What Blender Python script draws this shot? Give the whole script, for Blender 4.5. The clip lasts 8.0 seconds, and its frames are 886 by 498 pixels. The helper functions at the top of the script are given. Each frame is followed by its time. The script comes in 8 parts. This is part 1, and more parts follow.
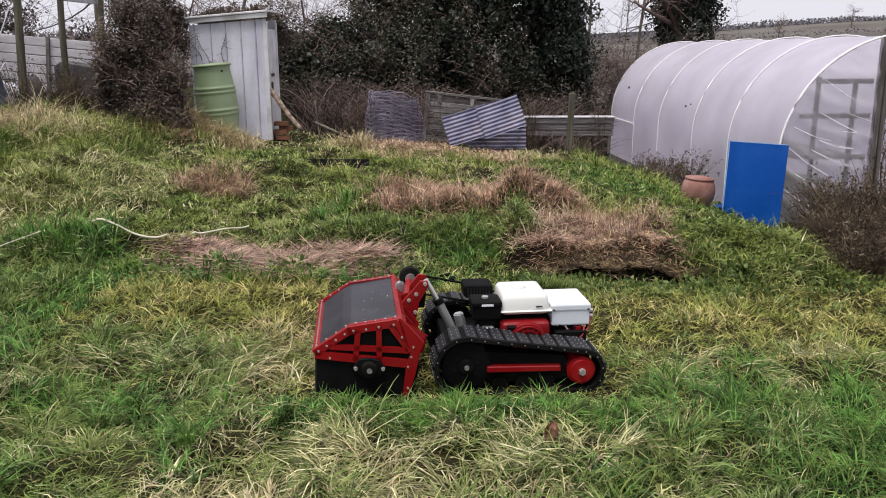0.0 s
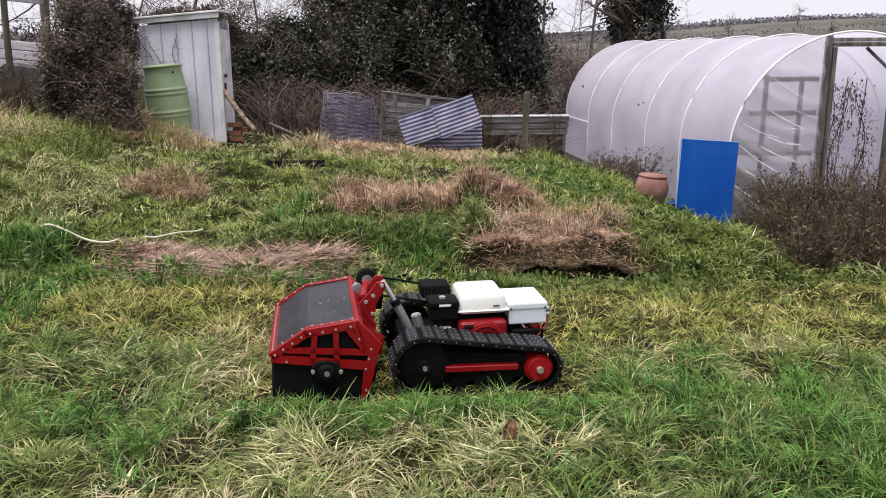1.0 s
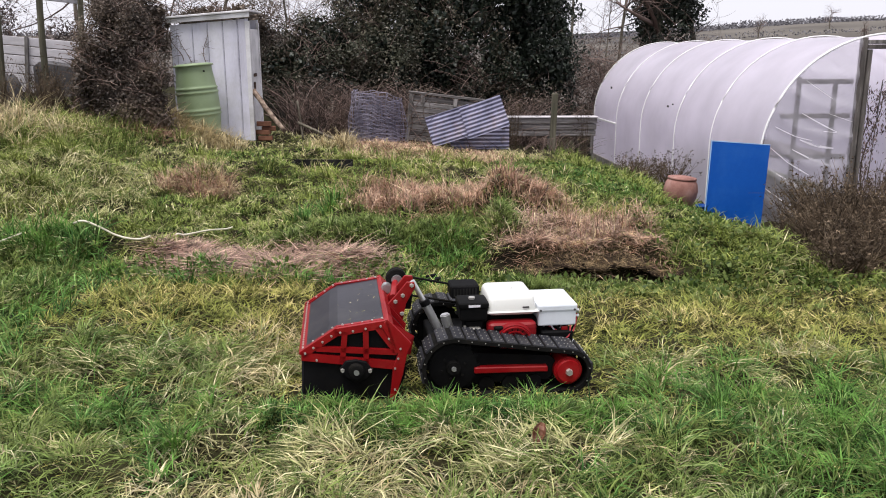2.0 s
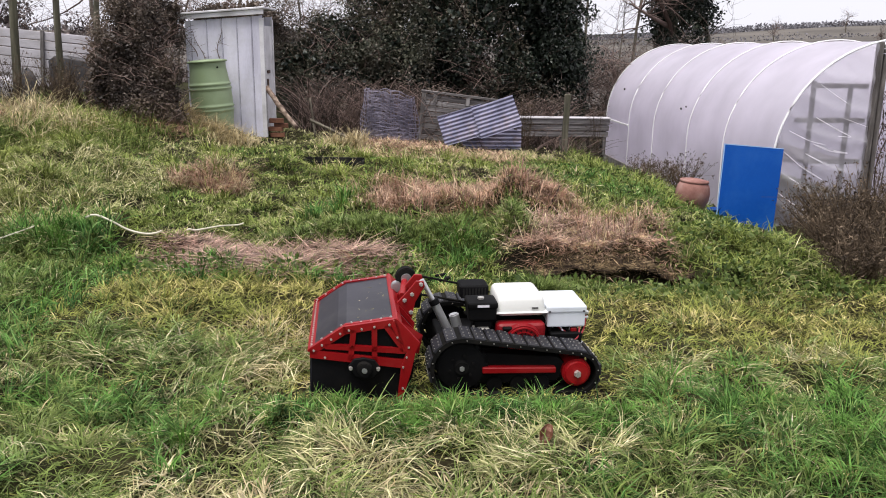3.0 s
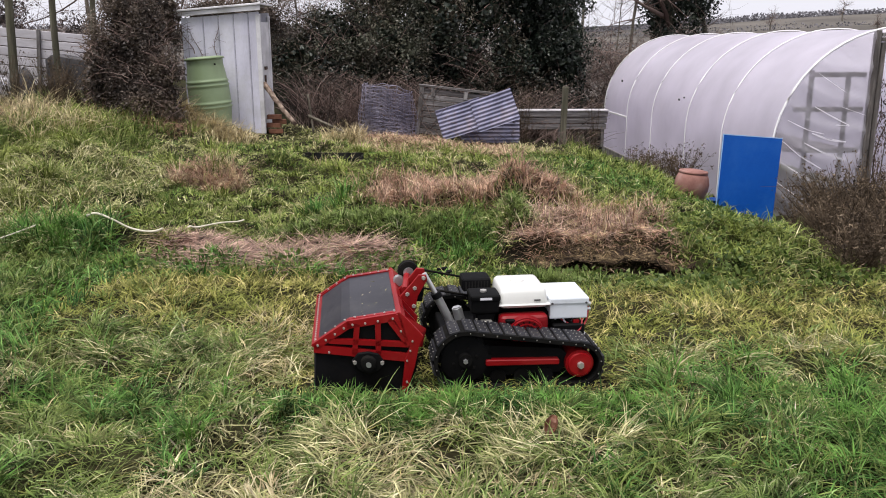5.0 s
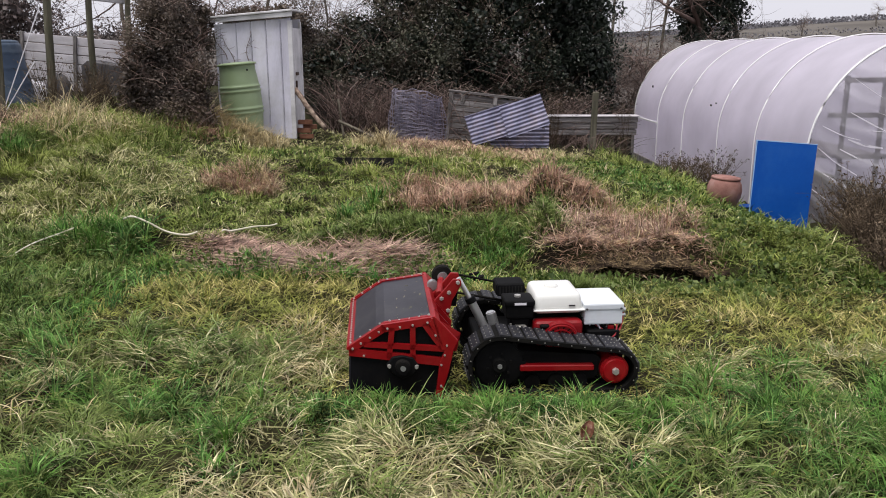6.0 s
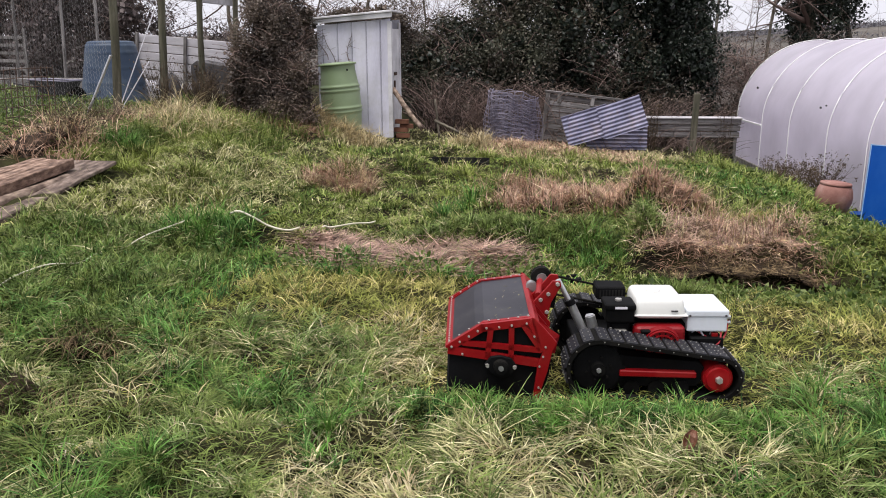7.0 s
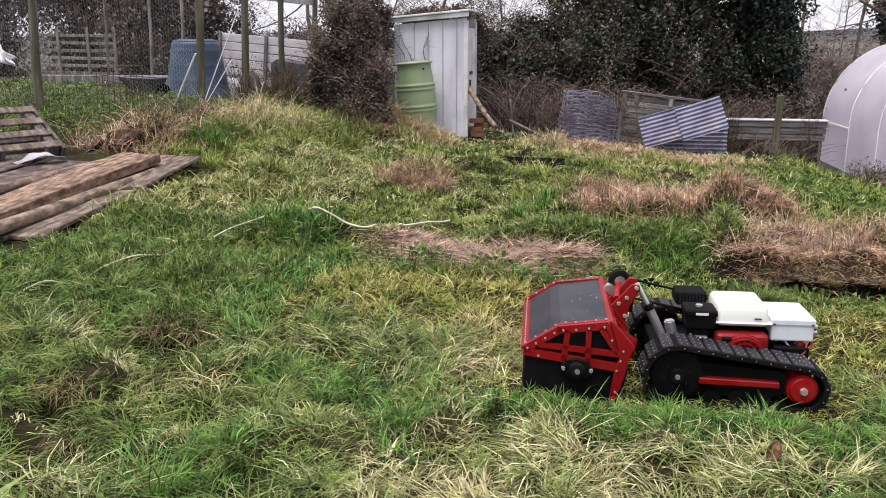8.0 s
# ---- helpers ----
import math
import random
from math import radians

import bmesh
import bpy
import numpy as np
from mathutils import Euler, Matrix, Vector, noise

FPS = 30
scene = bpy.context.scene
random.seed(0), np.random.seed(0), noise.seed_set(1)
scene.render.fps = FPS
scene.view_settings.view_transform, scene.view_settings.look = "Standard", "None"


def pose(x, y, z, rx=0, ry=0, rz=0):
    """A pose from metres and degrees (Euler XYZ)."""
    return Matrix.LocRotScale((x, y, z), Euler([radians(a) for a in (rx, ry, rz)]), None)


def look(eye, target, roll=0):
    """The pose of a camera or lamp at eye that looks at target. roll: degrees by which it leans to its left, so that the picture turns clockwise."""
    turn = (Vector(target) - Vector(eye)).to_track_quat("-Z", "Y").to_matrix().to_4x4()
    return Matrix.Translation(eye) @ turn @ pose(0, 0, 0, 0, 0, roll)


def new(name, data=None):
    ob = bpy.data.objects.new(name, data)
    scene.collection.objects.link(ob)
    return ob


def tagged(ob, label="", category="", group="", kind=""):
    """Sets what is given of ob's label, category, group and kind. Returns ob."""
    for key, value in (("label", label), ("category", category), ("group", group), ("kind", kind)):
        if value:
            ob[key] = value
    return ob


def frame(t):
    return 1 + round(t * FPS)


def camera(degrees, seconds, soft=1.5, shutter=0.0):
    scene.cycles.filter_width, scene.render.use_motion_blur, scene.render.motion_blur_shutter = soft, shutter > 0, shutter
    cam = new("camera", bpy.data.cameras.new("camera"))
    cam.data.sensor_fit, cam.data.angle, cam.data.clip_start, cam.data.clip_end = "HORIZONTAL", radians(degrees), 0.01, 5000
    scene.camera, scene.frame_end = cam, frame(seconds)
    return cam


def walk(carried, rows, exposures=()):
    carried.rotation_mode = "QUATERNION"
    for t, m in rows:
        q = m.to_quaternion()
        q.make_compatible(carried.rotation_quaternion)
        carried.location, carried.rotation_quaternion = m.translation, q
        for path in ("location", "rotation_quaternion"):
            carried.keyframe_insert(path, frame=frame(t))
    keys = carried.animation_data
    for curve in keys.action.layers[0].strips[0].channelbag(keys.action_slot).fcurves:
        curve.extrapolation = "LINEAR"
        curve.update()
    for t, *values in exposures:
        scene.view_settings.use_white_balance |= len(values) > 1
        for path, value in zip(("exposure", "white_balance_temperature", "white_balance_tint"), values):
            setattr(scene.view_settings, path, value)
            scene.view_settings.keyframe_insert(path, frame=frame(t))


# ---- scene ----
cam = camera(56.5, 8.0, soft=1.0)
PATH = [
    (0, pose(0.000, 0.000, 1.500, 76.00, 0.10, -0.00)),
    (0.5, pose(0.020, -0.004, 1.499, 76.01, 0.20, -2.35)),
    (1, pose(0.010, 0.007, 1.502, 75.97, 0.27, -3.01)),
    (1.5, pose(-0.008, 0.005, 1.505, 75.99, 0.30, -2.49)),
    (2, pose(-0.017, 0.006, 1.504, 75.99, 0.03, -1.21)),
    (3.5, pose(-0.012, 0.008, 1.505, 75.79, -0.69, -0.25)),
    (4, pose(0.007, -0.005, 1.502, 75.26, -0.31, -0.34)),
    (5.5, pose(-0.053, -0.001, 1.503, 75.77, 0.20, -0.47)),
    (6, pose(-0.068, -0.007, 1.499, 75.93, 0.15, 1.31)),
    (6.5, pose(-0.094, -0.012, 1.500, 75.98, 0.06, 4.01)),
    (7, pose(-0.119, -0.022, 1.501, 75.96, 0.23, 7.67)),
    (7.5, pose(-0.138, -0.024, 1.502, 75.94, 0.16, 10.18)),
    (8, pose(-0.158, -0.032, 1.505, 75.91, 0.09, 12.64)),
]
walk(cam, PATH, exposures=[(0.0, 0.28), (1.0, 0.43), (2.0, 0.50), (3.5, 0.58), (4.0, 0.68), (5.5, 0.27), (6.0, 0.23), (7.0, 0.43), (7.5, 0.53), (8.0, 0.59)])

# ---- sky and sun: a bright, fully overcast winter day ----
world = bpy.data.worlds.new("overcast_sky")
scene.world = world
world.use_nodes = True
wn = world.node_tree.nodes
wl = world.node_tree.links
sky = wn.new("ShaderNodeTexSky")
sky.sky_type = "NISHITA"
sky.sun_disc = False
sky.sun_elevation = radians(71)
sky.sun_rotation = radians(214)
sky.dust_density = 4.0
cloud = wn.new("ShaderNodeMixRGB")
cloud.inputs[0].default_value = 0.9
cloud.inputs[2].default_value = (9.2, 9.1, 10.0, 1)
wl.new(sky.outputs[0], cloud.inputs[1])
wl.new(cloud.outputs[0], wn["Background"].inputs[0])
wn["Background"].inputs[1].default_value = 0.079
sun_data = bpy.data.lights.new("sun", "SUN")
sun_data.energy = 3.1
sun_data.angle = radians(36)
sun_data.color = (1.0, 0.965, 0.92)
sun = new("sun", sun_data)
sun.matrix_world = look((-4, 0, 22), (0, 6, 0))

# ---- mesh helpers ----
rng = np.random.default_rng(7)


def np_mesh(name, V, quads=None, tris=None, smooth=False):
    """A mesh from arrays of vertices, quads and triangles."""
    me = bpy.data.meshes.new(name)
    V = np.asarray(V, np.float32).reshape(-1, 3)
    loops, starts, totals, at = [], [], [], 0
    for F, k in ((quads, 4), (tris, 3)):
        if F is not None and len(F):
            F = np.asarray(F, np.int32).reshape(-1, k)
            loops.append(F.ravel())
            starts.append(at + k * np.arange(len(F)))
            totals.append(np.full(len(F), k))
            at += F.size
    loops, starts, totals = np.concatenate(loops), np.concatenate(starts), np.concatenate(totals)
    me.vertices.add(len(V))
    me.vertices.foreach_set("co", V.ravel())
    me.loops.add(len(loops))
    me.loops.foreach_set("vertex_index", loops.astype(np.int32))
    me.polygons.add(len(starts))
    me.polygons.foreach_set("loop_start", starts.astype(np.int32))
    me.polygons.foreach_set("loop_total", totals.astype(np.int32))
    if smooth:
        me.polygons.foreach_set("use_smooth", np.ones(len(starts), bool))
    me.update(calc_edges=True)
    return me


def mesh_object(name, me, material, parent=None, label=""):
    me.materials.append(material)
    ob = new(name, me)
    ob.parent = parent
    return tagged(ob, label)


def part(name, bm, material, parent, label="", smooth=False):
    """Links a bmesh as one mesh object under a thing or a part."""
    me = bpy.data.meshes.new(name)
    if smooth:
        for face in bm.faces:
            face.smooth = True
    bmesh.ops.recalc_face_normals(bm, faces=bm.faces)
    bm.to_mesh(me)
    bm.free()
    return mesh_object(name, me, material, parent, label)


def thing(name, m, label, category, group="", kind=""):
    ob = new(name)
    ob.empty_display_size = 0.1
    ob.matrix_world = m
    return tagged(ob, label, category, group, kind)


def box(x0, x1, y0, y1, z0, z1, bevel=0.0, bm=None, m=None, segments=1):
    """A box with softened edges, added to bm."""
    bm = bm or bmesh.new()
    made = bmesh.ops.create_cube(bm, size=1.0)["verts"]
    for v in made:
        v.co = Vector(((x0 + x1) / 2 + v.co.x * (x1 - x0), (y0 + y1) / 2 + v.co.y * (y1 - y0), (z0 + z1) / 2 + v.co.z * (z1 - z0)))
    if m is not None:
        bmesh.ops.transform(bm, matrix=m, verts=made)
    if bevel:
        edges = list({e for v in made for e in v.link_edges})
        bmesh.ops.bevel(bm, geom=edges, offset=bevel, segments=segments, affect="EDGES", profile=0.6)
    return bm


def rod(p, q, r, r2=None, seg=10, bm=None, bevel=0.0):
    """A round bar from p to q."""
    bm = bm or bmesh.new()
    p, q = Vector(p), Vector(q)
    d = q - p
    m = Matrix.Translation((p + q) / 2) @ d.to_track_quat("Z", "Y").to_matrix().to_4x4()
    made = bmesh.ops.create_cone(bm, cap_ends=True, segments=seg, radius1=r, radius2=r if r2 is None else r2, depth=d.length, matrix=m)["verts"]
    if bevel:
        edges = [e for e in {e for v in made for e in v.link_edges} if any(len(f.verts) > 4 for f in e.link_faces)]
        bmesh.ops.bevel(bm, geom=edges, offset=bevel, segments=2, affect="EDGES")
    return bm


def lathe(profile, seg=28, bm=None, close=False):
    """A turned form from (radius, height) pairs round the z axis."""
    bm = bm or bmesh.new()
    rings = []
    for r, z in profile:
        rings.append([bm.verts.new((r * math.cos(a), r * math.sin(a), z)) for a in (2 * math.pi * i / seg for i in range(seg))])
    for a, b in zip(rings, rings[1:]):
        for i in range(seg):
            bm.faces.new((a[i], a[(i + 1) % seg], b[(i + 1) % seg], b[i]))
    if close:
        bm.faces.new(rings[0][::-1])
        bm.faces.new(rings[-1])
    return bm


def plate(outline, y0, y1, bm=None, bevel=0.0):
    """A plate cut to an (x, z) outline, from y0 to y1 thick."""
    bm = bm or bmesh.new()
    a = [bm.verts.new((x, y0, z)) for x, z in outline]
    b = [bm.verts.new((x, y1, z)) for x, z in outline]
    n = len(a)
    faces = [bm.faces.new(a), bm.faces.new(b[::-1])]
    for i in range(n):
        faces.append(bm.faces.new((a[i], b[i], b[(i + 1) % n], a[(i + 1) % n])))
    if bevel:
        bmesh.ops.recalc_face_normals(bm, faces=faces)
        bmesh.ops.bevel(bm, geom=list({e for f in faces for e in f.edges}), offset=bevel, segments=1, affect="EDGES")
    return bm


def bar(p, q, w, y0, y1, bm=None):
    """A flat bar in the (x, z) plane from p to q, w wide."""
    (x0, z0), (x1, z1) = p, q
    l = math.hypot(x1 - x0, z1 - z0)
    nx, nz = -(z1 - z0) / l * w / 2, (x1 - x0) / l * w / 2
    return plate([(x0 + nx, z0 + nz), (x1 + nx, z1 + nz), (x1 - nx, z1 - nz), (x0 - nx, z0 - nz)], y0, y1, bm)


def tubes(paths, r0, r1, sides=3):
    """Many thin tapering tubes at once: paths is (tubes, points, 3); r0 and r1 are the radii at start and end."""
    paths = np.asarray(paths, float)
    M, K, _ = paths.shape
    d = np.gradient(paths, axis=1)
    d /= np.linalg.norm(d, axis=2, keepdims=True) + 1e-9
    ref = np.where(np.abs(d[..., 2:3]) > 0.9, [[[1.0, 0, 0]]], [[[0, 0, 1.0]]])
    u = np.cross(d, ref)
    u /= np.linalg.norm(u, axis=2, keepdims=True) + 1e-9
    w = np.cross(d, u)
    f = np.linspace(0, 1, K)[None, :, None]
    r0 = np.broadcast_to(np.asarray(r0, float), (M,))[:, None, None]
    r1 = np.broadcast_to(np.asarray(r1, float), (M,))[:, None, None]
    r = r0 + (r1 - r0) * f
    a = np.arange(sides) * 2 * np.pi / sides
    V = paths[:, :, None] + r[..., None] * (u[:, :, None] * np.cos(a)[:, None] + w[:, :, None] * np.sin(a)[:, None])
    idx = np.arange(M * K * sides).reshape(M, K, sides)
    nxt = np.roll(idx, -1, 2)
    Q = np.stack([idx[:, :-1], nxt[:, :-1], nxt[:, 1:], idx[:, 1:]], -1).reshape(-1, 4)
    return V.reshape(-1, 3), Q


def join(pieces):
    """Joins (vertices, quads) pairs."""
    V, Q, n = [], [], 0
    for v, q in pieces:
        V.append(v)
        Q.append(q + n)
        n += len(v)
    return np.concatenate(V), np.concatenate(Q)


def leaves(P, size, up=0.3, fold=0.25, ratio=0.55):
    """Small folded leaves at the points P, each a kite of two halves."""
    n = len(P)
    size = np.broadcast_to(np.asarray(size, float), (n,))[:, None]
    a = rng.normal(size=(n, 3))
    a[:, 2] -= up
    a /= np.linalg.norm(a, axis=1, keepdims=True)
    b = np.cross(a, rng.normal(size=(n, 3)))
    b /= np.linalg.norm(b, axis=1, keepdims=True) + 1e-9
    c = np.cross(a, b)
    mid = P + a * size * 0.42
    V = np.stack([P, mid + b * size * ratio / 2 + c * size * fold * 0.5, P + a * size, mid - b * size * ratio / 2 + c * size * fold * 0.5], 1)
    k = 4 * np.arange(n)[:, None]
    T = np.concatenate([k + [0, 1, 2], k + [0, 2, 3]])
    return V.reshape(-1, 3), T


def blades(P, length, width, az, lean, bend, joints=2):
    """Grass blades rooted at P: each leans from upright by lean and bends further by bend on the way to its tip."""
    n = len(P)
    L = np.broadcast_to(length, (n,))[:, None]
    W = np.broadcast_to(width, (n,))[:, None]
    h = np.stack([np.cos(az), np.sin(az), np.zeros(n)], 1)
    s = np.stack([-np.sin(az), np.cos(az), np.zeros(n)], 1)
    twist = rng.uniform(-0.6, 0.6, (n, 1))
    s = s * np.cos(twist) + np.array([[0, 0, 1.0]]) * np.sin(twist)
    up = np.array([[0, 0, 1.0]])
    lean, bend = np.broadcast_to(lean, (n,))[:, None], np.broadcast_to(bend, (n,))[:, None]
    rows, at = [P - s * W / 2, P + s * W / 2], P
    turn = rng.normal(size=(n, 1)) * 0.35
    for j in range(joints):
        a = lean + bend * j / max(1, joints - 1)
        side = h * np.cos(turn * j) + np.cross(up, h) * np.sin(turn * j)
        at = at + (side * np.sin(a) + up * np.cos(a)) * L / joints
        w = W * (0.46 - 0.14 * j)
        rows += [at + s * w, at - s * w] if j < joints - 1 else [at]
    V = np.stack(rows, 1)
    k = len(rows) * np.arange(n)[:, None]
    quads = [k + ([0, 1, 2, 3] if j == 0 else [2 * j + 1, 2 * j, 2 * j + 2, 2 * j + 3]) for j in range(joints - 1)]
    e = 2 * (joints - 1)
    return V.reshape(-1, 3), np.concatenate(quads), k + [e + 1, e, e + 2]


def value_noise(x, y, size, seed=0):
    """Smooth noise from 0 to 1 with features of about the given size."""
    x, y = np.asarray(x, float) / size + 137.3 * seed, np.asarray(y, float) / size - 71.7 * seed
    i, j = np.floor(x), np.floor(y)
    u, v = x - i, y - j
    u, v = u * u * (3 - 2 * u), v * v * (3 - 2 * v)
    h = lambda a, b: np.modf(np.abs(np.sin(a * 127.1 + b * 311.7) * 43758.5453))[0]
    return (h(i, j) * (1 - u) + h(i + 1, j) * u) * (1 - v) + (h(i, j + 1) * (1 - u) + h(i + 1, j + 1) * u) * v


def step(a, b, x):
    t = np.clip((np.asarray(x, float) - a) / (b - a), 0, 1)
    return t * t * (3 - 2 * t)


def plot(x, y, x0, x1, y0, y1, soft):
    """1 inside a rectangle of the garden, falling to 0 over soft metres at its edges."""
    return step(x0 - soft / 2, x0 + soft / 2, x) * step(x1 + soft / 2, x1 - soft / 2, x) * step(y0 - soft / 2, y0 + soft / 2, y) * step(y1 + soft / 2, y1 - soft / 2, y)


def blob(x, y, cx, cy, r, ry=None):
    return np.exp(-(((x - cx) / r) ** 2 + ((y - cy) / (ry or r)) ** 2))


def ground_z(x, y):
    """The height of the ground."""
    x, y = np.asarray(x, float), np.asarray(y, float)
    near = step(40, 18, np.hypot(x, y))
    z = -0.027 * np.clip(x, -12, 12)
    z = z + 0.42 * step(-2.2, -5.5, x) * step(3.0, 8.0, y)
    z = z - 0.50 * step(1.9, 3.9, x) * step(5.5, 9.0, y)
    z = z - 0.045 * np.clip(y - 10.5, 0, 9) * step(-3, 1, x)
    wob = value_noise(x + 0.08 * y, y, 0.35, 2) * 0.2
    # raised beds, with a cut front edge on the first
    z = z + 0.20 * plot(x + wob, y + 0.35 * wob, 0.62, 1.82, 5.66, 6.75, 0.14)
    z = z + 0.24 * step(0.8, 0.0, np.hypot((x - 2.12) / 0.95, (y - 5.95) / 1.15))
    z = z + 0.16 * plot(x + wob, y + wob, -0.75, 1.2, 6.6, 8.0, 0.35)
    z = z + 0.09 * plot(x, y, -1.0, 0.7, 5.95, 6.7, 0.3)
    z = z - 0.05 * plot(x, y, 0.65, 1.75, 5.22, 5.52, 0.12)
    z = z - 0.055 * plot(x, y, -0.85, 0.95, 3.25, 4.35, 0.25)
    # hummocks and hollows
    z = z + 0.24 * blob(x, y, -2.22, 8.35, 0.34) + 0.16 * blob(x, y, -3.1, 8.6, 0.4) + 0.14 * blob(x, y, -1.75, 9.6, 0.3) + 0.13 * blob(x, y, -0.2, 9.6, 0.5, 0.3) + 0.12 * blob(x, y, -3.4, 7.0, 0.4) + 0.12 * blob(x, y, 0.9, 9.2, 0.4) + 0.12 * blob(x, y, -2.6, 5.72, 0.36) + 0.10 * blob(x, y, -1.5, 10.5, 0.6)
    z = z - 0.42 * blob(x, y, -2.34, 3.46, 0.15, 0.13) - 0.40 * blob(x, y, -2.38, 2.74, 0.15, 0.13) - 0.36 * blob(x, y, -2.18, 2.38, 0.12, 0.11) - 0.28 * blob(x, y, -2.18, 2.95, 0.12, 0.10) + 0.09 * blob(x, y, -2.4, 3.74, 0.3, 0.12) + 0.08 * blob(x, y, -2.45, 3.05, 0.2, 0.1) + 0.06 * blob(x, y, -2.3, 2.58, 0.2, 0.08) - 0.05 * blob(x, y, -0.87, 3.87, 0.15) - 0.15 * blob(x, y, -2.46, 6.30, 0.17, 0.12)
    z = z + near * (0.07 * (value_noise(x, y, 0.9, 5) - 0.5) + 0.13 * (value_noise(x, y, 0.22, 9) - 0.5) * (1 - 0.8 * plot(x, y, -1.0, 1.1, 3.1, 4.4, 0.4)) * (1 - 0.6 * plot(x, y, -2.6, 4.4, 3.8, 5.3, 0.3)) + 0.16 * (value_noise(x, y, 0.7, 14) - 0.5) * step(7.6, 8.6, y) * step(15, 13, y) + 0.02 * (value_noise(x, y, 0.11, 8) - 0.5))
    z = z - 0.06 * blob(x, y, 2.75, 8.7, 0.55, 0.9) - 0.10 * step(9.8, 12.2, y) * step(-3.6, -2.2, x) * step(22, 17, y)
    # beyond the plots: a shallow dip and then rising fields
    z = z - 3.0 * step(19, 60, y) + 7.0 * step(70, 420, y) + 2.0 * step(400, 900, y) + 9.0 * step(50, 230, x) * step(90, 400, y)
    return z


def on_ground(n, x0, x1, y0, y1, keep=None):
    """Up to n random points on the ground in a rectangle, kept with the chance that keep gives."""
    i = np.arange(n) + rng.integers(0, 9999)
    x = x0 + (x1 - x0) * ((i * 0.7548776662 + 0.010 * rng.normal(size=n)) % 1)
    y = y0 + (y1 - y0) * ((i * 0.5698402910 + 0.010 * rng.normal(size=n)) % 1)
    if keep is not None:
        k = rng.random(n) < keep(x, y)
        x, y = x[k], y[k]
    return np.stack([x, y, ground_z(x, y)], 1)


def gz(x, y):
    return float(ground_z(x, y))

# ---- materials ----
def node_material(name):
    ma = bpy.data.materials.new(name)
    ma.use_nodes = True
    nt = ma.node_tree
    return ma, nt, nt.nodes["Principled BSDF"]


def ramp(nt, stops):
    r = nt.nodes.new("ShaderNodeValToRGB")
    r.color_ramp.interpolation = "LINEAR"
    while len(r.color_ramp.elements) < len(stops):
        r.color_ramp.elements.new(0.5)
    for e, (pos, col) in zip(r.color_ramp.elements, stops):
        e.position, e.color = pos, (*col, 1)
    return r


def surface(name, stops, rough=0.6, metal=0.0, scale=4.0, bump=0.2, grain=60.0, spec=0.4, stretch=(1, 1, 1), grime=None, grime_scale=2.5, grime_amount=0.5, coat=0.0, by_object=0.0):
    """A surface whose colour wanders between stops, with fine grain, relief and, where given, grime."""
    ma, nt, bsdf = node_material(name)
    n, l = nt.nodes, nt.links
    tc = n.new("ShaderNodeTexCoord")
    mp = n.new("ShaderNodeMapping")
    mp.inputs["Scale"].default_value = stretch
    l.new(tc.outputs["Object"], mp.inputs[0])
    big, fine = n.new("ShaderNodeTexNoise"), n.new("ShaderNodeTexNoise")
    big.inputs["Scale"].default_value, big.inputs["Detail"].default_value = scale, 6
    fine.inputs["Scale"].default_value, fine.inputs["Detail"].default_value = grain, 4
    l.new(mp.outputs[0], big.inputs["Vector"])
    l.new(mp.outputs[0], fine.inputs["Vector"])
    mixv = n.new("ShaderNodeMath")
    mixv.operation = "MULTIPLY_ADD"
    mixv.inputs[1].default_value = 0.35
    l.new(fine.outputs["Fac"], mixv.inputs[0])
    sub = n.new("ShaderNodeMath")
    sub.operation = "MULTIPLY_ADD"
    sub.inputs[1].default_value, sub.inputs[2].default_value = 1.6, -0.475
    l.new(big.outputs["Fac"], sub.inputs[0])
    l.new(sub.outputs[0], mixv.inputs[2])
    value = mixv.outputs[0]
    if by_object:
        info = n.new("ShaderNodeObjectInfo")
        add = n.new("ShaderNodeMath")
        add.operation = "MULTIPLY_ADD"
        add.inputs[1].default_value = by_object
        l.new(info.outputs["Random"], add.inputs[0])
        l.new(value, add.inputs[2])
        off = n.new("ShaderNodeMath")
        off.operation = "SUBTRACT"
        off.inputs[1].default_value = by_object / 2
        l.new(add.outputs[0], off.inputs[0])
        value = off.outputs[0]
    r = ramp(nt, stops)
    l.new(value, r.inputs[0])
    colour = r.outputs[0]
    if grime:
        gr = n.new("ShaderNodeTexNoise")
        gr.inputs["Scale"].default_value, gr.inputs["Detail"].default_value = grime_scale, 8
        gr.inputs["Roughness"].default_value = 0.7
        l.new(tc.outputs["Object"], gr.inputs["Vector"])
        gm = n.new("ShaderNodeMapRange")
        gm.inputs[1].default_value, gm.inputs[2].default_value, gm.inputs[4].default_value = 0.48, 0.72, grime_amount
        l.new(gr.outputs["Fac"], gm.inputs[0])
        mx = n.new("ShaderNodeMixRGB")
        mx.inputs[2].default_value = (*grime, 1)
        l.new(gm.outputs[0], mx.inputs[0])
        l.new(colour, mx.inputs[1])
        colour = mx.outputs[0]
    l.new(colour, bsdf.inputs["Base Color"])
    bsdf.inputs["Roughness"].default_value = rough
    bsdf.inputs["Metallic"].default_value = metal
    bsdf.inputs["Specular IOR Level"].default_value = spec
    bsdf.inputs["Coat Weight"].default_value = coat
    if bump:
        b = n.new("ShaderNodeBump")
        b.inputs["Strength"].default_value, b.inputs["Distance"].default_value = bump, 0.01
        l.new(mixv.outputs[0], b.inputs["Height"])
        l.new(b.outputs[0], bsdf.inputs["Normal"])
    return ma


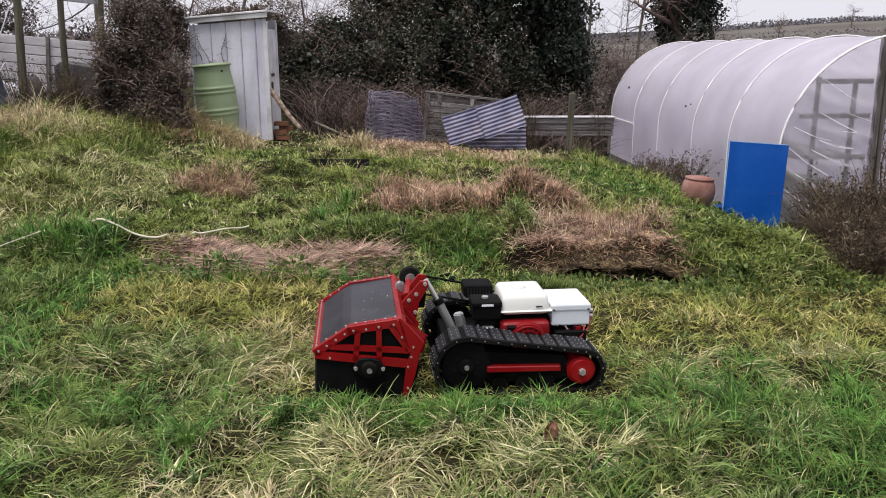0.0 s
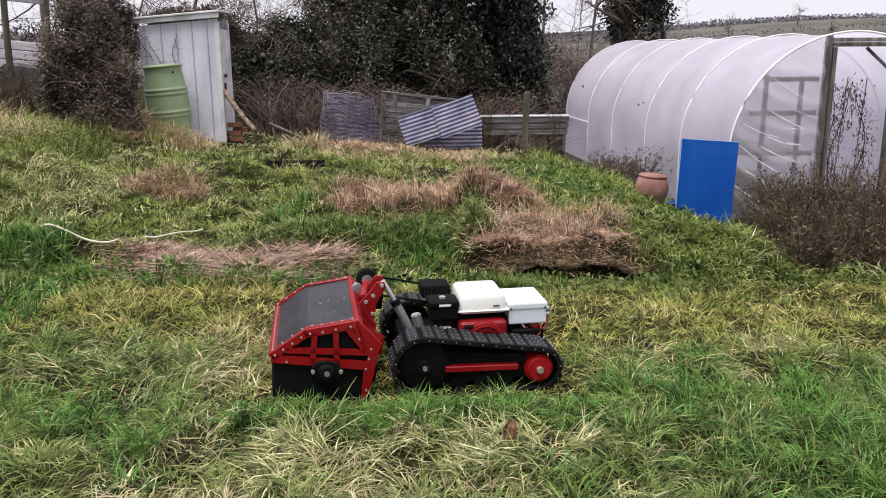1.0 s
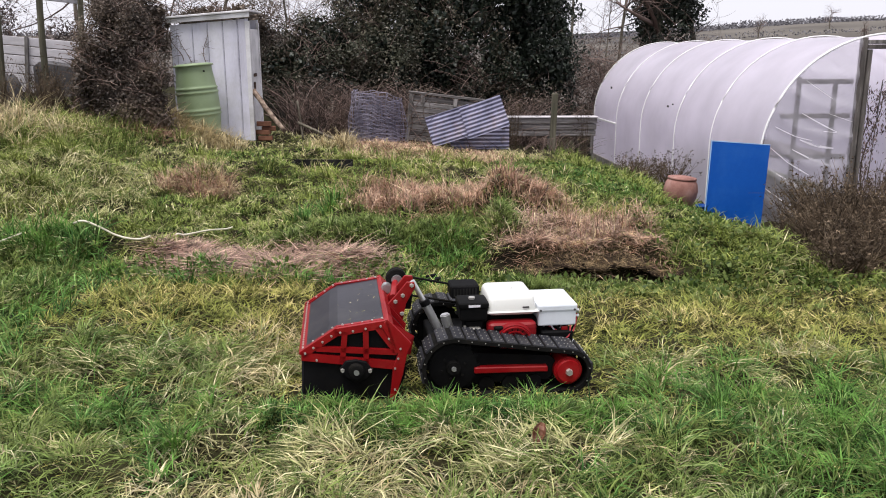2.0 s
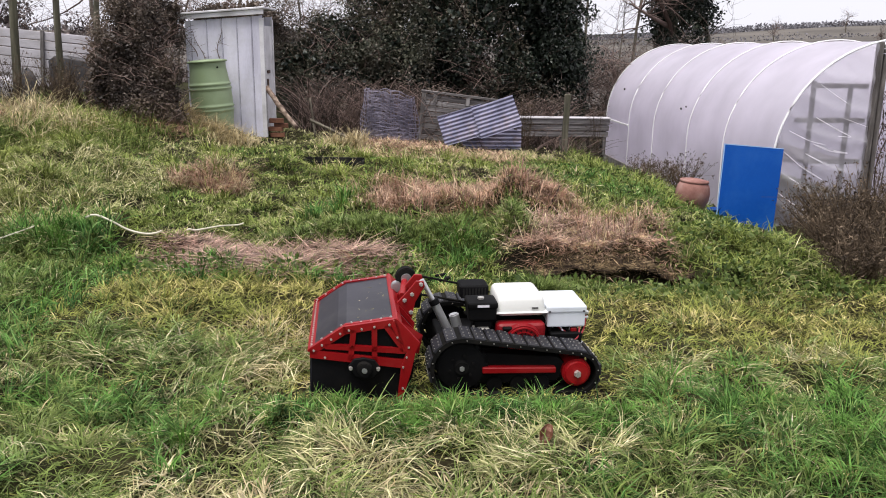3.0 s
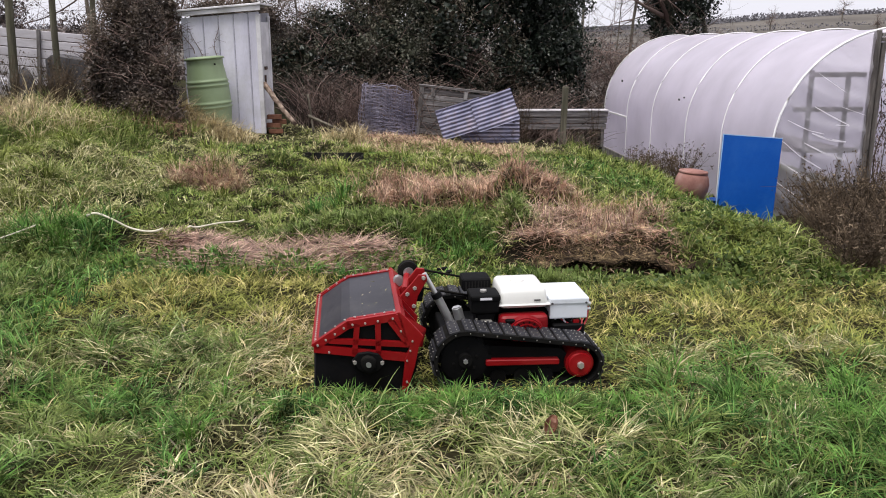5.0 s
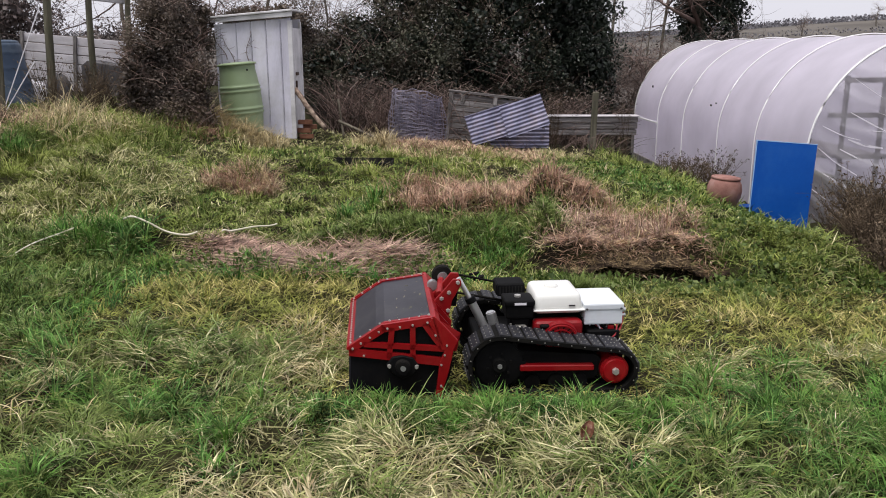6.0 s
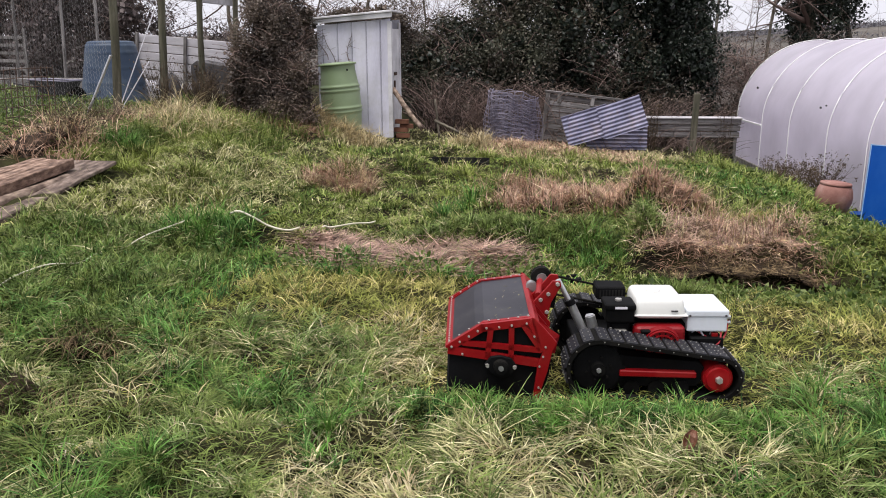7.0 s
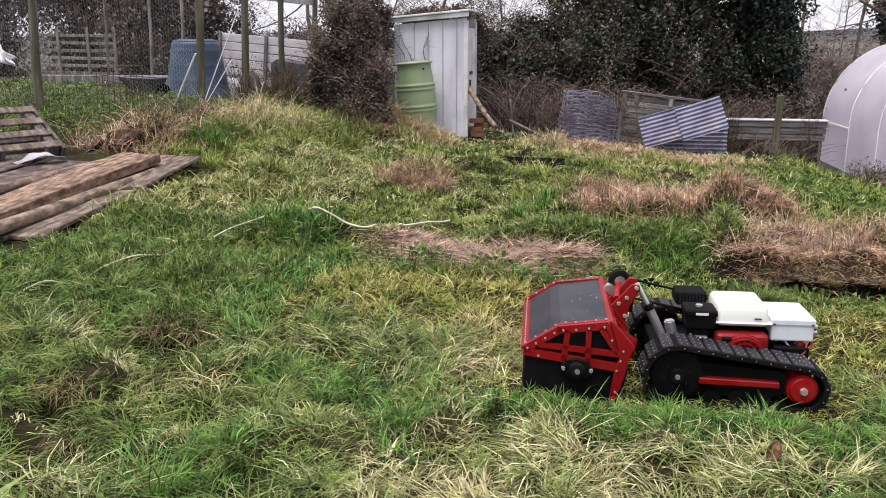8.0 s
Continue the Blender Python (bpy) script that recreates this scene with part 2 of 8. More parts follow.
def foliage(name, stops, rough=0.55, patch=None, patch_scale=1.2, through_light=0.35, spec=0.35, clump=0.0, clump_share=0.5, tone=(0.6, 1.35), fine=0.45):
    """Leaves, blades or twigs: each its own shade, tufts of about 1 / clump metres alike, with patches of another tint over the plot; thin, so some light comes through."""
    ma, nt, bsdf = node_material(name)
    n, l = nt.nodes, nt.links
    geo = n.new("ShaderNodeNewGeometry")
    tc = n.new("ShaderNodeTexCoord")
    r = ramp(nt, stops)
    shade = geo.outputs["Random Per Island"]

    def noise(scale, detail, lo, hi, to_lo, to_hi):
        noi = n.new("ShaderNodeTexNoise")
        noi.inputs["Scale"].default_value, noi.inputs["Detail"].default_value = scale, detail
        l.new(tc.outputs["Object"], noi.inputs["Vector"])
        mr = n.new("ShaderNodeMapRange")
        for k, value in zip((1, 2, 3, 4), (lo, hi, to_lo, to_hi)):
            mr.inputs[k].default_value = value
        l.new(noi.outputs["Fac"], mr.inputs[0])
        return mr.outputs[0]

    if clump:
        mix = n.new("ShaderNodeMix")
        mix.inputs[0].default_value = clump_share
        l.new(shade, mix.inputs[2])
        l.new(noise(clump, 2, 0.32, 0.68, 0, 1), mix.inputs[3])
        shade = mix.outputs[0]
    l.new(shade, r.inputs[0])
    colour = r.outputs[0]
    if patch:
        mx = n.new("ShaderNodeMixRGB")
        mx.inputs[2].default_value = (*patch, 1)
        l.new(noise(patch_scale, 3, 0.44, 0.60, 0, 0.75), mx.inputs[0])
        l.new(colour, mx.inputs[1])
        colour = mx.outputs[0]
    if clump:
        sc = n.new("ShaderNodeVectorMath")
        sc.operation = "SCALE"
        l.new(colour, sc.inputs[0])
        l.new(noise(clump * fine, 2, 0.34, 0.66, *tone), sc.inputs["Scale"])
        colour = sc.outputs[0]
    l.new(colour, bsdf.inputs["Base Color"])
    bsdf.inputs["Roughness"].default_value = rough
    bsdf.inputs["Specular IOR Level"].default_value = spec
    if through_light:
        tr = n.new("ShaderNodeBsdfTranslucent")
        l.new(colour, tr.inputs[0])
        ms = n.new("ShaderNodeMixShader")
        ms.inputs[0].default_value = through_light
        l.new(bsdf.outputs[0], ms.inputs[1])
        l.new(tr.outputs[0], ms.inputs[2])
        l.new(ms.outputs[0], n["Material Output"].inputs[0])
    return ma


def film(name, clear, tint, rough=0.35):
    """Polythene: part clear, part milky and letting light through, with dust and wrinkles."""
    ma, nt, bsdf = node_material(name)
    n, l = nt.nodes, nt.links
    tc = n.new("ShaderNodeTexCoord")
    noi = n.new("ShaderNodeTexNoise")
    noi.inputs["Scale"].default_value, noi.inputs["Detail"].default_value = 1.4, 7
    l.new(tc.outputs["Object"], noi.inputs["Vector"])
    r = ramp(nt, [(0.3, tuple(0.82 * c for c in tint)), (0.7, tint)])
    l.new(noi.outputs["Fac"], r.inputs[0])
    l.new(r.outputs[0], bsdf.inputs["Base Color"])
    bsdf.inputs["Roughness"].default_value = rough
    wr = n.new("ShaderNodeTexNoise")
    wr.inputs["Scale"].default_value, wr.inputs["Detail"].default_value = 9, 5
    l.new(tc.outputs["Object"], wr.inputs["Vector"])
    b = n.new("ShaderNodeBump")
    b.inputs["Strength"].default_value, b.inputs["Distance"].default_value = 0.25, 0.01
    l.new(wr.outputs["Fac"], b.inputs["Height"])
    l.new(b.outputs[0], bsdf.inputs["Normal"])
    tr, tp = n.new("ShaderNodeBsdfTranslucent"), n.new("ShaderNodeBsdfTransparent")
    l.new(r.outputs[0], tr.inputs[0])
    m1, m2 = n.new("ShaderNodeMixShader"), n.new("ShaderNodeMixShader")
    m1.inputs[0].default_value, m2.inputs[0].default_value = 0.5, clear
    l.new(bsdf.outputs[0], m1.inputs[1])
    l.new(tr.outputs[0], m1.inputs[2])
    l.new(m1.outputs[0], m2.inputs[1])
    l.new(tp.outputs[0], m2.inputs[2])
    l.new(m2.outputs[0], n["Material Output"].inputs[0])
    return ma


M_ground = surface("damp_turf", [(0.25, (0.008, 0.006, 0.004)), (0.5, (0.019, 0.016, 0.008)), (0.75, (0.036, 0.032, 0.015))], 0.95, scale=2.2, bump=0.8, grain=45, spec=0.1, grime=(0.045, 0.053, 0.017), grime_scale=1.3, grime_amount=0.9)
M_soil = surface("dark_soil", [(0.3, (0.012, 0.009, 0.007)), (0.7, (0.05, 0.034, 0.024))], 0.95, scale=9, bump=1.0, grain=70, spec=0.1)
M_lush = foliage("sage_green_grass", [(0.0, (0.0138, 0.0231, 0.00879)), (0.3, (0.0542, 0.0886, 0.0201)), (0.6, (0.12, 0.175, 0.0453)), (0.84, (0.221, 0.275, 0.11)), (0.94, (0.414, 0.366, 0.251)), (1.0, (0.592, 0.501, 0.427))], patch=(0.148, 0.188, 0.0502), patch_scale=5.0, rough=0.7, through_light=0.12, spec=0.12, clump=9, clump_share=0.28, tone=(0.4, 1.62), fine=1.7)
M_deep = foliage("deep_green_grass", [(0.0, (0.00878, 0.0279, 0.0068)), (0.35, (0.0352, 0.0904, 0.0204)), (0.7, (0.0933, 0.195, 0.0477)), (0.9, (0.208, 0.325, 0.113)), (1.0, (0.462, 0.487, 0.272))], patch=(0.0988, 0.203, 0.0363), patch_scale=4.0, rough=0.7, through_light=0.15, spec=0.12, clump=9, clump_share=0.28, tone=(0.4, 1.62), fine=1.7)
M_rough = foliage("rough_grass", [(0.0, (0.0145, 0.0329, 0.00531)), (0.3, (0.0629, 0.101, 0.0199)), (0.6, (0.16, 0.206, 0.0505)), (0.82, (0.285, 0.301, 0.113)), (0.93, (0.399, 0.361, 0.172)), (1.0, (0.557, 0.449, 0.293))], patch=(0.2, 0.235, 0.0578), patch_scale=1.3, rough=0.7, through_light=0.12, spec=0.12, clump=6, clump_share=0.28, tone=(0.4, 1.58), fine=1.5)
M_pale = foliage("pale_grass", [(0.0, (0.0465, 0.0418, 0.0167)), (0.3, (0.205, 0.2, 0.0837)), (0.6, (0.428, 0.391, 0.214)), (1.0, (0.688, 0.623, 0.419))], patch=(0.279, 0.279, 0.121), patch_scale=5.0, rough=0.7, through_light=0.1, spec=0.12, clump=9, clump_share=0.28, tone=(0.4, 1.62), fine=1.7)
M_mown = foliage("mown_grass", [(0.0, (0.0378, 0.036, 0.0118)), (0.35, (0.151, 0.155, 0.0343)), (0.7, (0.346, 0.31, 0.108)), (1.0, (0.648, 0.53, 0.294))], patch=(0.173, 0.2, 0.0441), patch_scale=3.0, rough=0.7, through_light=0.1, spec=0.12, clump=8, clump_share=0.28, tone=(0.4, 1.62), fine=1.7)
M_straw = foliage("dry_straw", [(0.0, (0.12, 0.08, 0.04)), (0.35, (0.36, 0.28, 0.15)), (0.7, (0.56, 0.47, 0.28)), (1.0, (0.74, 0.66, 0.45))], patch=(0.46, 0.38, 0.22), patch_scale=1.6, through_light=0.25, clump=8, clump_share=0.28, tone=(0.4, 1.62), fine=1.7)
M_stalk = foliage("dead_stalks", [(0.0, (0.047, 0.0238, 0.0167)), (0.35, (0.292, 0.17, 0.114)), (0.75, (0.565, 0.385, 0.273)), (1.0, (0.753, 0.595, 0.44))], patch=(0.254, 0.141, 0.0968), patch_scale=3.5, through_light=0.15, clump=8, clump_share=0.28, tone=(0.4, 1.62), fine=1.7)
M_flat = foliage("flattened_stalks", [(0.0, (0.048, 0.0262, 0.0203)), (0.4, (0.248, 0.15, 0.117)), (0.8, (0.48, 0.323, 0.257)), (1.0, (0.624, 0.477, 0.398))], through_light=0.1, clump=9, clump_share=0.28, tone=(0.4, 1.62), fine=1.7)
M_thatch = foliage("brown_thatch", [(0.0, (0.0238, 0.015, 0.0084)), (0.4, (0.119, 0.0806, 0.042)), (0.75, (0.297, 0.215, 0.116)), (1.0, (0.594, 0.441, 0.273))], rough=0.8, through_light=0.1, clump=12, clump_share=0.3, tone=(0.5, 1.5), fine=1.7)
M_twig = foliage("brown_twigs", [(0.0, (0.02, 0.014, 0.012)), (0.5, (0.105, 0.068, 0.057)), (1.0, (0.29, 0.21, 0.185))], rough=0.8, through_light=0)
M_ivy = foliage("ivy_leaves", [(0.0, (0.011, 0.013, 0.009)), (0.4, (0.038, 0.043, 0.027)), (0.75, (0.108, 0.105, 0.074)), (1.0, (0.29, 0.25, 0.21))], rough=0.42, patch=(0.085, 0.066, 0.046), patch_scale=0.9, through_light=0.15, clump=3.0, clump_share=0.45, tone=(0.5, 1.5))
# holly and tree ivy; also the painted shade inside the ivy hedge
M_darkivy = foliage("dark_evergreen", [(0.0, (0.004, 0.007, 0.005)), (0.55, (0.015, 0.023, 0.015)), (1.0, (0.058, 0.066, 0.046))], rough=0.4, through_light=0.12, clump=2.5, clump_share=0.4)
M_bush = foliage("bush_leaves", [(0.0, (0.0193, 0.0152, 0.0129)), (0.45, (0.0798, 0.062, 0.0515)), (0.8, (0.186, 0.146, 0.122)), (1.0, (0.386, 0.316, 0.27))], rough=0.5, patch=(0.0966, 0.0734, 0.0541), patch_scale=1.5, through_light=0.2, clump=3.0, clump_share=0.45, tone=(0.5, 1.5))
M_winter = foliage("winter_hedge", [(0.0, (0.03, 0.024, 0.023)), (0.45, (0.11, 0.09, 0.086)), (0.8, (0.22, 0.18, 0.175)), (1.0, (0.36, 0.31, 0.30))], rough=0.6, through_light=0.2, clump=2.0, clump_share=0.4, tone=(0.55, 1.45))
M_nettle = foliage("low_weeds", [(0.0, (0.026, 0.05, 0.010)), (0.5, (0.09, 0.14, 0.028)), (1.0, (0.20, 0.25, 0.075))], through_light=0.35)
M_seed = foliage("dead_shrub", [(0.0, (0.022, 0.014, 0.009)), (0.5, (0.085, 0.058, 0.036)), (0.85, (0.18, 0.132, 0.088)), (1.0, (0.36, 0.29, 0.21))], rough=0.8, through_light=0.1, clump=6.0)
# distance haze is mixed into these two colours
M_far = foliage("haze_tinted_woods", [(0.0, (0.10, 0.098, 0.11)), (0.5, (0.14, 0.135, 0.15)), (1.0, (0.185, 0.175, 0.19))], rough=0.9, through_light=0)
M_field = surface("haze_tinted_field", [(0.3, (0.085, 0.078, 0.074)), (0.5, (0.115, 0.106, 0.098)), (0.7, (0.145, 0.132, 0.122))], 1.0, scale=0.02, bump=0, grain=0.6, spec=0.0)
M_bark = surface("grey_bark", [(0.3, (0.06, 0.05, 0.038)), (0.7, (0.16, 0.14, 0.11))], 0.9, scale=5, bump=0.7, grain=40, stretch=(3, 3, 0.6))
M_oldwood = surface("weathered_timber", [(0.25, (0.085, 0.077, 0.074)), (0.55, (0.19, 0.175, 0.17)), (0.8, (0.31, 0.29, 0.285))], 0.85, scale=5, bump=0.5, grain=60, stretch=(4, 4, 0.5), by_object=0.25)
M_longboard = surface("weathered_long_boards", [(0.25, (0.07, 0.062, 0.062)), (0.55, (0.17, 0.155, 0.155)), (0.8, (0.31, 0.29, 0.29))], 0.85, scale=4, bump=0.5, grain=40, stretch=(0.5, 4, 9), grime=(0.06, 0.06, 0.045), grime_scale=4, by_object=0.3)
M_darkwood = surface("dark_weathered_timber", [(0.25, (0.045, 0.038, 0.036)), (0.55, (0.10, 0.088, 0.082)), (0.8, (0.18, 0.16, 0.15))], 0.85, scale=5, bump=0.5, grain=60, stretch=(4, 4, 0.5), by_object=0.2)
M_post = surface("mossy_post", [(0.25, (0.045, 0.042, 0.03)), (0.55, (0.10, 0.092, 0.066)), (0.8, (0.18, 0.165, 0.13))], 0.9, scale=4, bump=0.6, grain=50, stretch=(4, 4, 0.4), grime=(0.075, 0.085, 0.038), grime_scale=3)
M_plank = surface("brown_planks", [(0.2, (0.0767, 0.0418, 0.0292)), (0.5, (0.206, 0.13, 0.095)), (0.8, (0.366, 0.248, 0.189))], 0.85, scale=5, bump=1.0, grain=55, stretch=(5, 1.8, 5), grime=(0.0472, 0.0264, 0.0205), grime_scale=9, grime_amount=0.9, by_object=0.2)
M_muddy = surface("muddy_grey_plank", [(0.2, (0.055, 0.038, 0.032)), (0.5, (0.145, 0.105, 0.086)), (0.8, (0.26, 0.20, 0.17))], 0.9, scale=5, bump=0.9, grain=50, stretch=(4, 1.6, 4), grime=(0.04, 0.028, 0.022), grime_scale=8, grime_amount=0.9)
M_log = surface("log_bark", [(0.2, (0.06, 0.038, 0.029)), (0.5, (0.19, 0.135, 0.105)), (0.8, (0.34, 0.26, 0.205))], 0.9, scale=16, bump=0.9, grain=40, stretch=(1, 0.5, 1))
M_shed = surface("pale_painted_metal", [(0.2, (0.50, 0.49, 0.58)), (0.5, (0.64, 0.63, 0.74)), (0.8, (0.73, 0.72, 0.82))], 0.55, scale=1.6, bump=0.1, grain=30, stretch=(2, 2, 0.5), grime=(0.36, 0.36, 0.33), grime_scale=2.2, grime_amount=0.4)
M_shedtrim = surface("shed_trim", [(0.2, (0.5, 0.49, 0.52)), (0.8, (0.75, 0.74, 0.77))], 0.6, scale=3, bump=0.15, grain=50, grime=(0.25, 0.24, 0.21), grime_amount=0.45)
M_dark = surface("dark_gap", [(0.3, (0.008, 0.008, 0.008)), (0.7, (0.022, 0.021, 0.02))], 0.85, bump=0.2, spec=0.08)
M_butt = surface("green_plastic", [(0.2, (0.20, 0.265, 0.15)), (0.8, (0.27, 0.34, 0.205))], 0.45, scale=1.5, bump=0.06, grain=40, grime=(0.20, 0.24, 0.12), grime_amount=0.5)
M_cover = film("milky_polythene", 0.05, (0.865, 0.812, 0.93))
M_gable = film("creased_clear_polythene", 0.62, (0.84, 0.82, 0.88), 0.22)
# whiter, nearly opaque film: light caught on folds, put into colour
M_foldlight = film("fold_highlight_film", 0.1, (0.9, 0.88, 0.93), 0.25)
M_tape = surface("white_hoop_tape", [(0.2, (0.74, 0.73, 0.74)), (0.8, (0.86, 0.85, 0.86))], 0.5, bump=0.05)
M_board = surface("blue_plastic_board", [(0.2, (0.0, 0.045, 0.24)), (0.8, (0.001, 0.06, 0.30))], 0.5, spec=0.15, scale=1.2, bump=0.05, grain=25, grime=(0.02, 0.10, 0.33), grime_scale=3, grime_amount=0.4)
M_boardedge = surface("pale_blue_edge", [(0.2, (0.16, 0.3, 0.55)), (0.8, (0.3, 0.46, 0.7))], 0.5, bump=0.1)
M_pot = surface("terracotta", [(0.2, (0.172, 0.076, 0.0616)), (0.5, (0.249, 0.12, 0.101)), (0.8, (0.327, 0.176, 0.15))], 0.85, scale=5, bump=0.3, grain=60, grime=(0.361, 0.264, 0.246), grime_scale=4, grime_amount=0.5)
M_iron = surface("galvanised_iron", [(0.2, (0.105, 0.105, 0.165)), (0.5, (0.18, 0.18, 0.27)), (0.8, (0.27, 0.27, 0.385))], 0.62, metal=0.2, scale=3, bump=0.15, grain=50, grime=(0.22, 0.17, 0.17), grime_scale=3.5, grime_amount=0.7)
M_wire = surface("grey_wire", [(0.2, (0.13, 0.12, 0.17)), (0.8, (0.28, 0.26, 0.33))], 0.5, metal=0.3, bump=0.1)
M_netwire = surface("dull_netting_wire", [(0.2, (0.26, 0.25, 0.25)), (0.8, (0.42, 0.41, 0.41))], 0.55, metal=0.4, bump=0)
M_rust = surface("rusty_steel", [(0.2, (0.035, 0.022, 0.017)), (0.8, (0.10, 0.06, 0.045))], 0.85, scale=20, bump=0.3)
M_rope = surface("pale_hose", [(0.2, (0.50, 0.46, 0.36)), (0.8, (0.70, 0.66, 0.55))], 0.6, scale=8, bump=0.1, grime=(0.30, 0.28, 0.18), grime_scale=6)
M_bluebin = surface("faded_blue_plastic", [(0.2, (0.028, 0.046, 0.082)), (0.8, (0.046, 0.072, 0.122))], 0.5, scale=2, bump=0.08, grime=(0.12, 0.15, 0.17), grime_amount=0.5)
M_screen = surface("whitewashed_boards", [(0.2, (0.36, 0.342, 0.358)), (0.8, (0.552, 0.525, 0.563))], 0.8, scale=3, bump=0.3, grain=40, stretch=(0.6, 3, 3), grime=(0.336, 0.317, 0.307), by_object=0.2)
M_greybin = surface("grey_sheeting", [(0.2, (0.035, 0.033, 0.036)), (0.8, (0.085, 0.08, 0.085))], 0.75, scale=4, bump=0.3)
M_alu = surface("aluminium", [(0.2, (0.5, 0.5, 0.54)), (0.8, (0.68, 0.68, 0.72))], 0.4, metal=0.6, bump=0.05)
M_tarp = surface("muddy_sheet", [(0.2, (0.025, 0.016, 0.014)), (0.5, (0.07, 0.047, 0.042)), (0.8, (0.17, 0.125, 0.11))], 0.9, scale=9, bump=0.6, grain=30)
M_whitesheet = surface("white_plastic_sheet", [(0.2, (0.6, 0.58, 0.64)), (0.8, (0.8, 0.78, 0.83))], 0.4, bump=0.3)
M_dirtysheet = surface("dirty_plastic_sheet", [(0.2, (0.22, 0.20, 0.23)), (0.5, (0.36, 0.33, 0.38)), (0.8, (0.50, 0.47, 0.53))], 0.45, scale=9, bump=0.3, grain=30, grime=(0.09, 0.065, 0.055), grime_scale=8, grime_amount=0.8)
M_brick = surface("orange_brick", [(0.2, (0.10, 0.04, 0.025)), (0.8, (0.22, 0.10, 0.06))], 0.9, scale=12, bump=0.5, by_object=0.3)
M_leafbrown = surface("wet_brown_leaf", [(0.2, (0.06, 0.022, 0.012)), (0.8, (0.16, 0.065, 0.035))], 0.5, scale=25, bump=0.4)
# mower
M_red = surface("red_paint", [(0.2, (0.185, 0.002, 0.004)), (0.8, (0.27, 0.0035, 0.007))], 0.4, spec=0.25, scale=3, bump=0.05, grain=120, grime=(0.20, 0.04, 0.03), grime_scale=6, grime_amount=0.3, coat=0.08)
M_black = surface("black_paint", [(0.2, (0.003, 0.003, 0.003)), (0.8, (0.008, 0.008, 0.009))], 0.6, spec=0.05, scale=4, bump=0.08, grain=90, grime=(0.016, 0.014, 0.011), grime_scale=7, grime_amount=0.35)
M_cowl = surface("dark_steel_cover", [(0.2, (0.013, 0.012, 0.017)), (0.8, (0.026, 0.025, 0.034))], 0.38, spec=0.3, scale=2.5, bump=0.05, grain=60, grime=(0.10, 0.095, 0.08), grime_scale=5, grime_amount=0.25)
M_rubber = surface("track_rubber", [(0.2, (0.004, 0.004, 0.004)), (0.8, (0.011, 0.0105, 0.010))], 0.8, scale=10, bump=0.3, grain=60, spec=0.06, grime=(0.022, 0.019, 0.014), grime_scale=9, grime_amount=0.4)
M_tread = surface("worn_rubber_pad", [(0.2, (0.009, 0.009, 0.012)), (0.8, (0.020, 0.020, 0.026))], 0.55, scale=14, bump=0.25, grain=70, spec=0.3, grime=(0.045, 0.040, 0.030), grime_scale=11, grime_amount=0.4)
M_stud = surface("worn_steel_stud", [(0.2, (0.16, 0.155, 0.14)), (0.8, (0.34, 0.33, 0.31))], 0.45, metal=0.5, bump=0)
M_bolt = surface("zinc_bolt", [(0.2, (0.40, 0.38, 0.36)), (0.8, (0.56, 0.54, 0.51))], 0.35, metal=0.6, bump=0)
M_white = surface("cream_white_enamel", [(0.2, (0.66, 0.66, 0.64)), (0.8, (0.74, 0.74, 0.715))], 0.3, scale=2, bump=0.02, grime=(0.55, 0.53, 0.45), grime_scale=8, grime_amount=0.25, coat=0.3)
M_boxwhite = surface("white_plastic_box", [(0.2, (0.58, 0.61, 0.66)), (0.8, (0.67, 0.70, 0.74))], 0.4, scale=2, bump=0.03, grime=(0.45, 0.44, 0.40), grime_scale=7, grime_amount=0.3)
M_steel = surface("bright_steel", [(0.2, (0.45, 0.45, 0.46)), (0.8, (0.62, 0.62, 0.63))], 0.3, metal=0.75, bump=0.03)
M_redplastic = surface("red_plastic", [(0.2, (0.16, 0.003, 0.006)), (0.8, (0.22, 0.005, 0.008))], 0.45, spec=0.25, scale=4, bump=0.03)
M_cable = surface("cable", [(0.2, (0.25, 0.02, 0.03)), (0.8, (0.4, 0.03, 0.04))], 0.5, bump=0)

# ---- the ground: one sheet to the horizon ----
def axis(core0, core1, pitch, far0, far1, growth=1.22):
    mid = list(np.arange(core0, core1 + 1e-6, pitch))
    lo, hi, d = [], [], pitch
    while (lo[-1] if lo else core0) > far0:
        d *= growth
        lo.append((lo[-1] if lo else core0) - d)
    d = pitch
    while (hi[-1] if hi else core1) < far1:
        d *= growth
        hi.append((hi[-1] if hi else core1) + d)
    return np.array(lo[::-1] + mid + hi)


gx, gy = axis(-6.5, 4.5, 0.068, -1500, 1500), axis(1.2, 11.0, 0.068, -400, 1500)
XX, YY = np.meshgrid(gx, gy)
GV = np.stack([XX, YY, ground_z(XX, YY)], -1).reshape(-1, 3)
gi = np.arange(len(gx) * len(gy)).reshape(len(gy), len(gx))
GQ = np.stack([gi[:-1, :-1], gi[:-1, 1:], gi[1:, 1:], gi[1:, :-1]], -1).reshape(-1, 4)
ground = tagged(mesh_object("ground", np_mesh("ground", GV, GQ, smooth=True), M_ground), "rough damp turf and soil of an allotment garden", "ground", kind="structure")

# ---- polytunnel ----
T_LEN, T_HALF, T_LEG, T_RISE = 7.70, 1.436, 0.935, 1.406
HOOPS = (0.0, 1.497, 2.874, 4.536, 6.027, 7.70)
tunnel = thing("polytunnel", pose(3.835, 9.40, -0.735, -0.63, 0, 2.75), "milky polythene tunnel greenhouse with white hoops and open timber door end", "polytunnel")


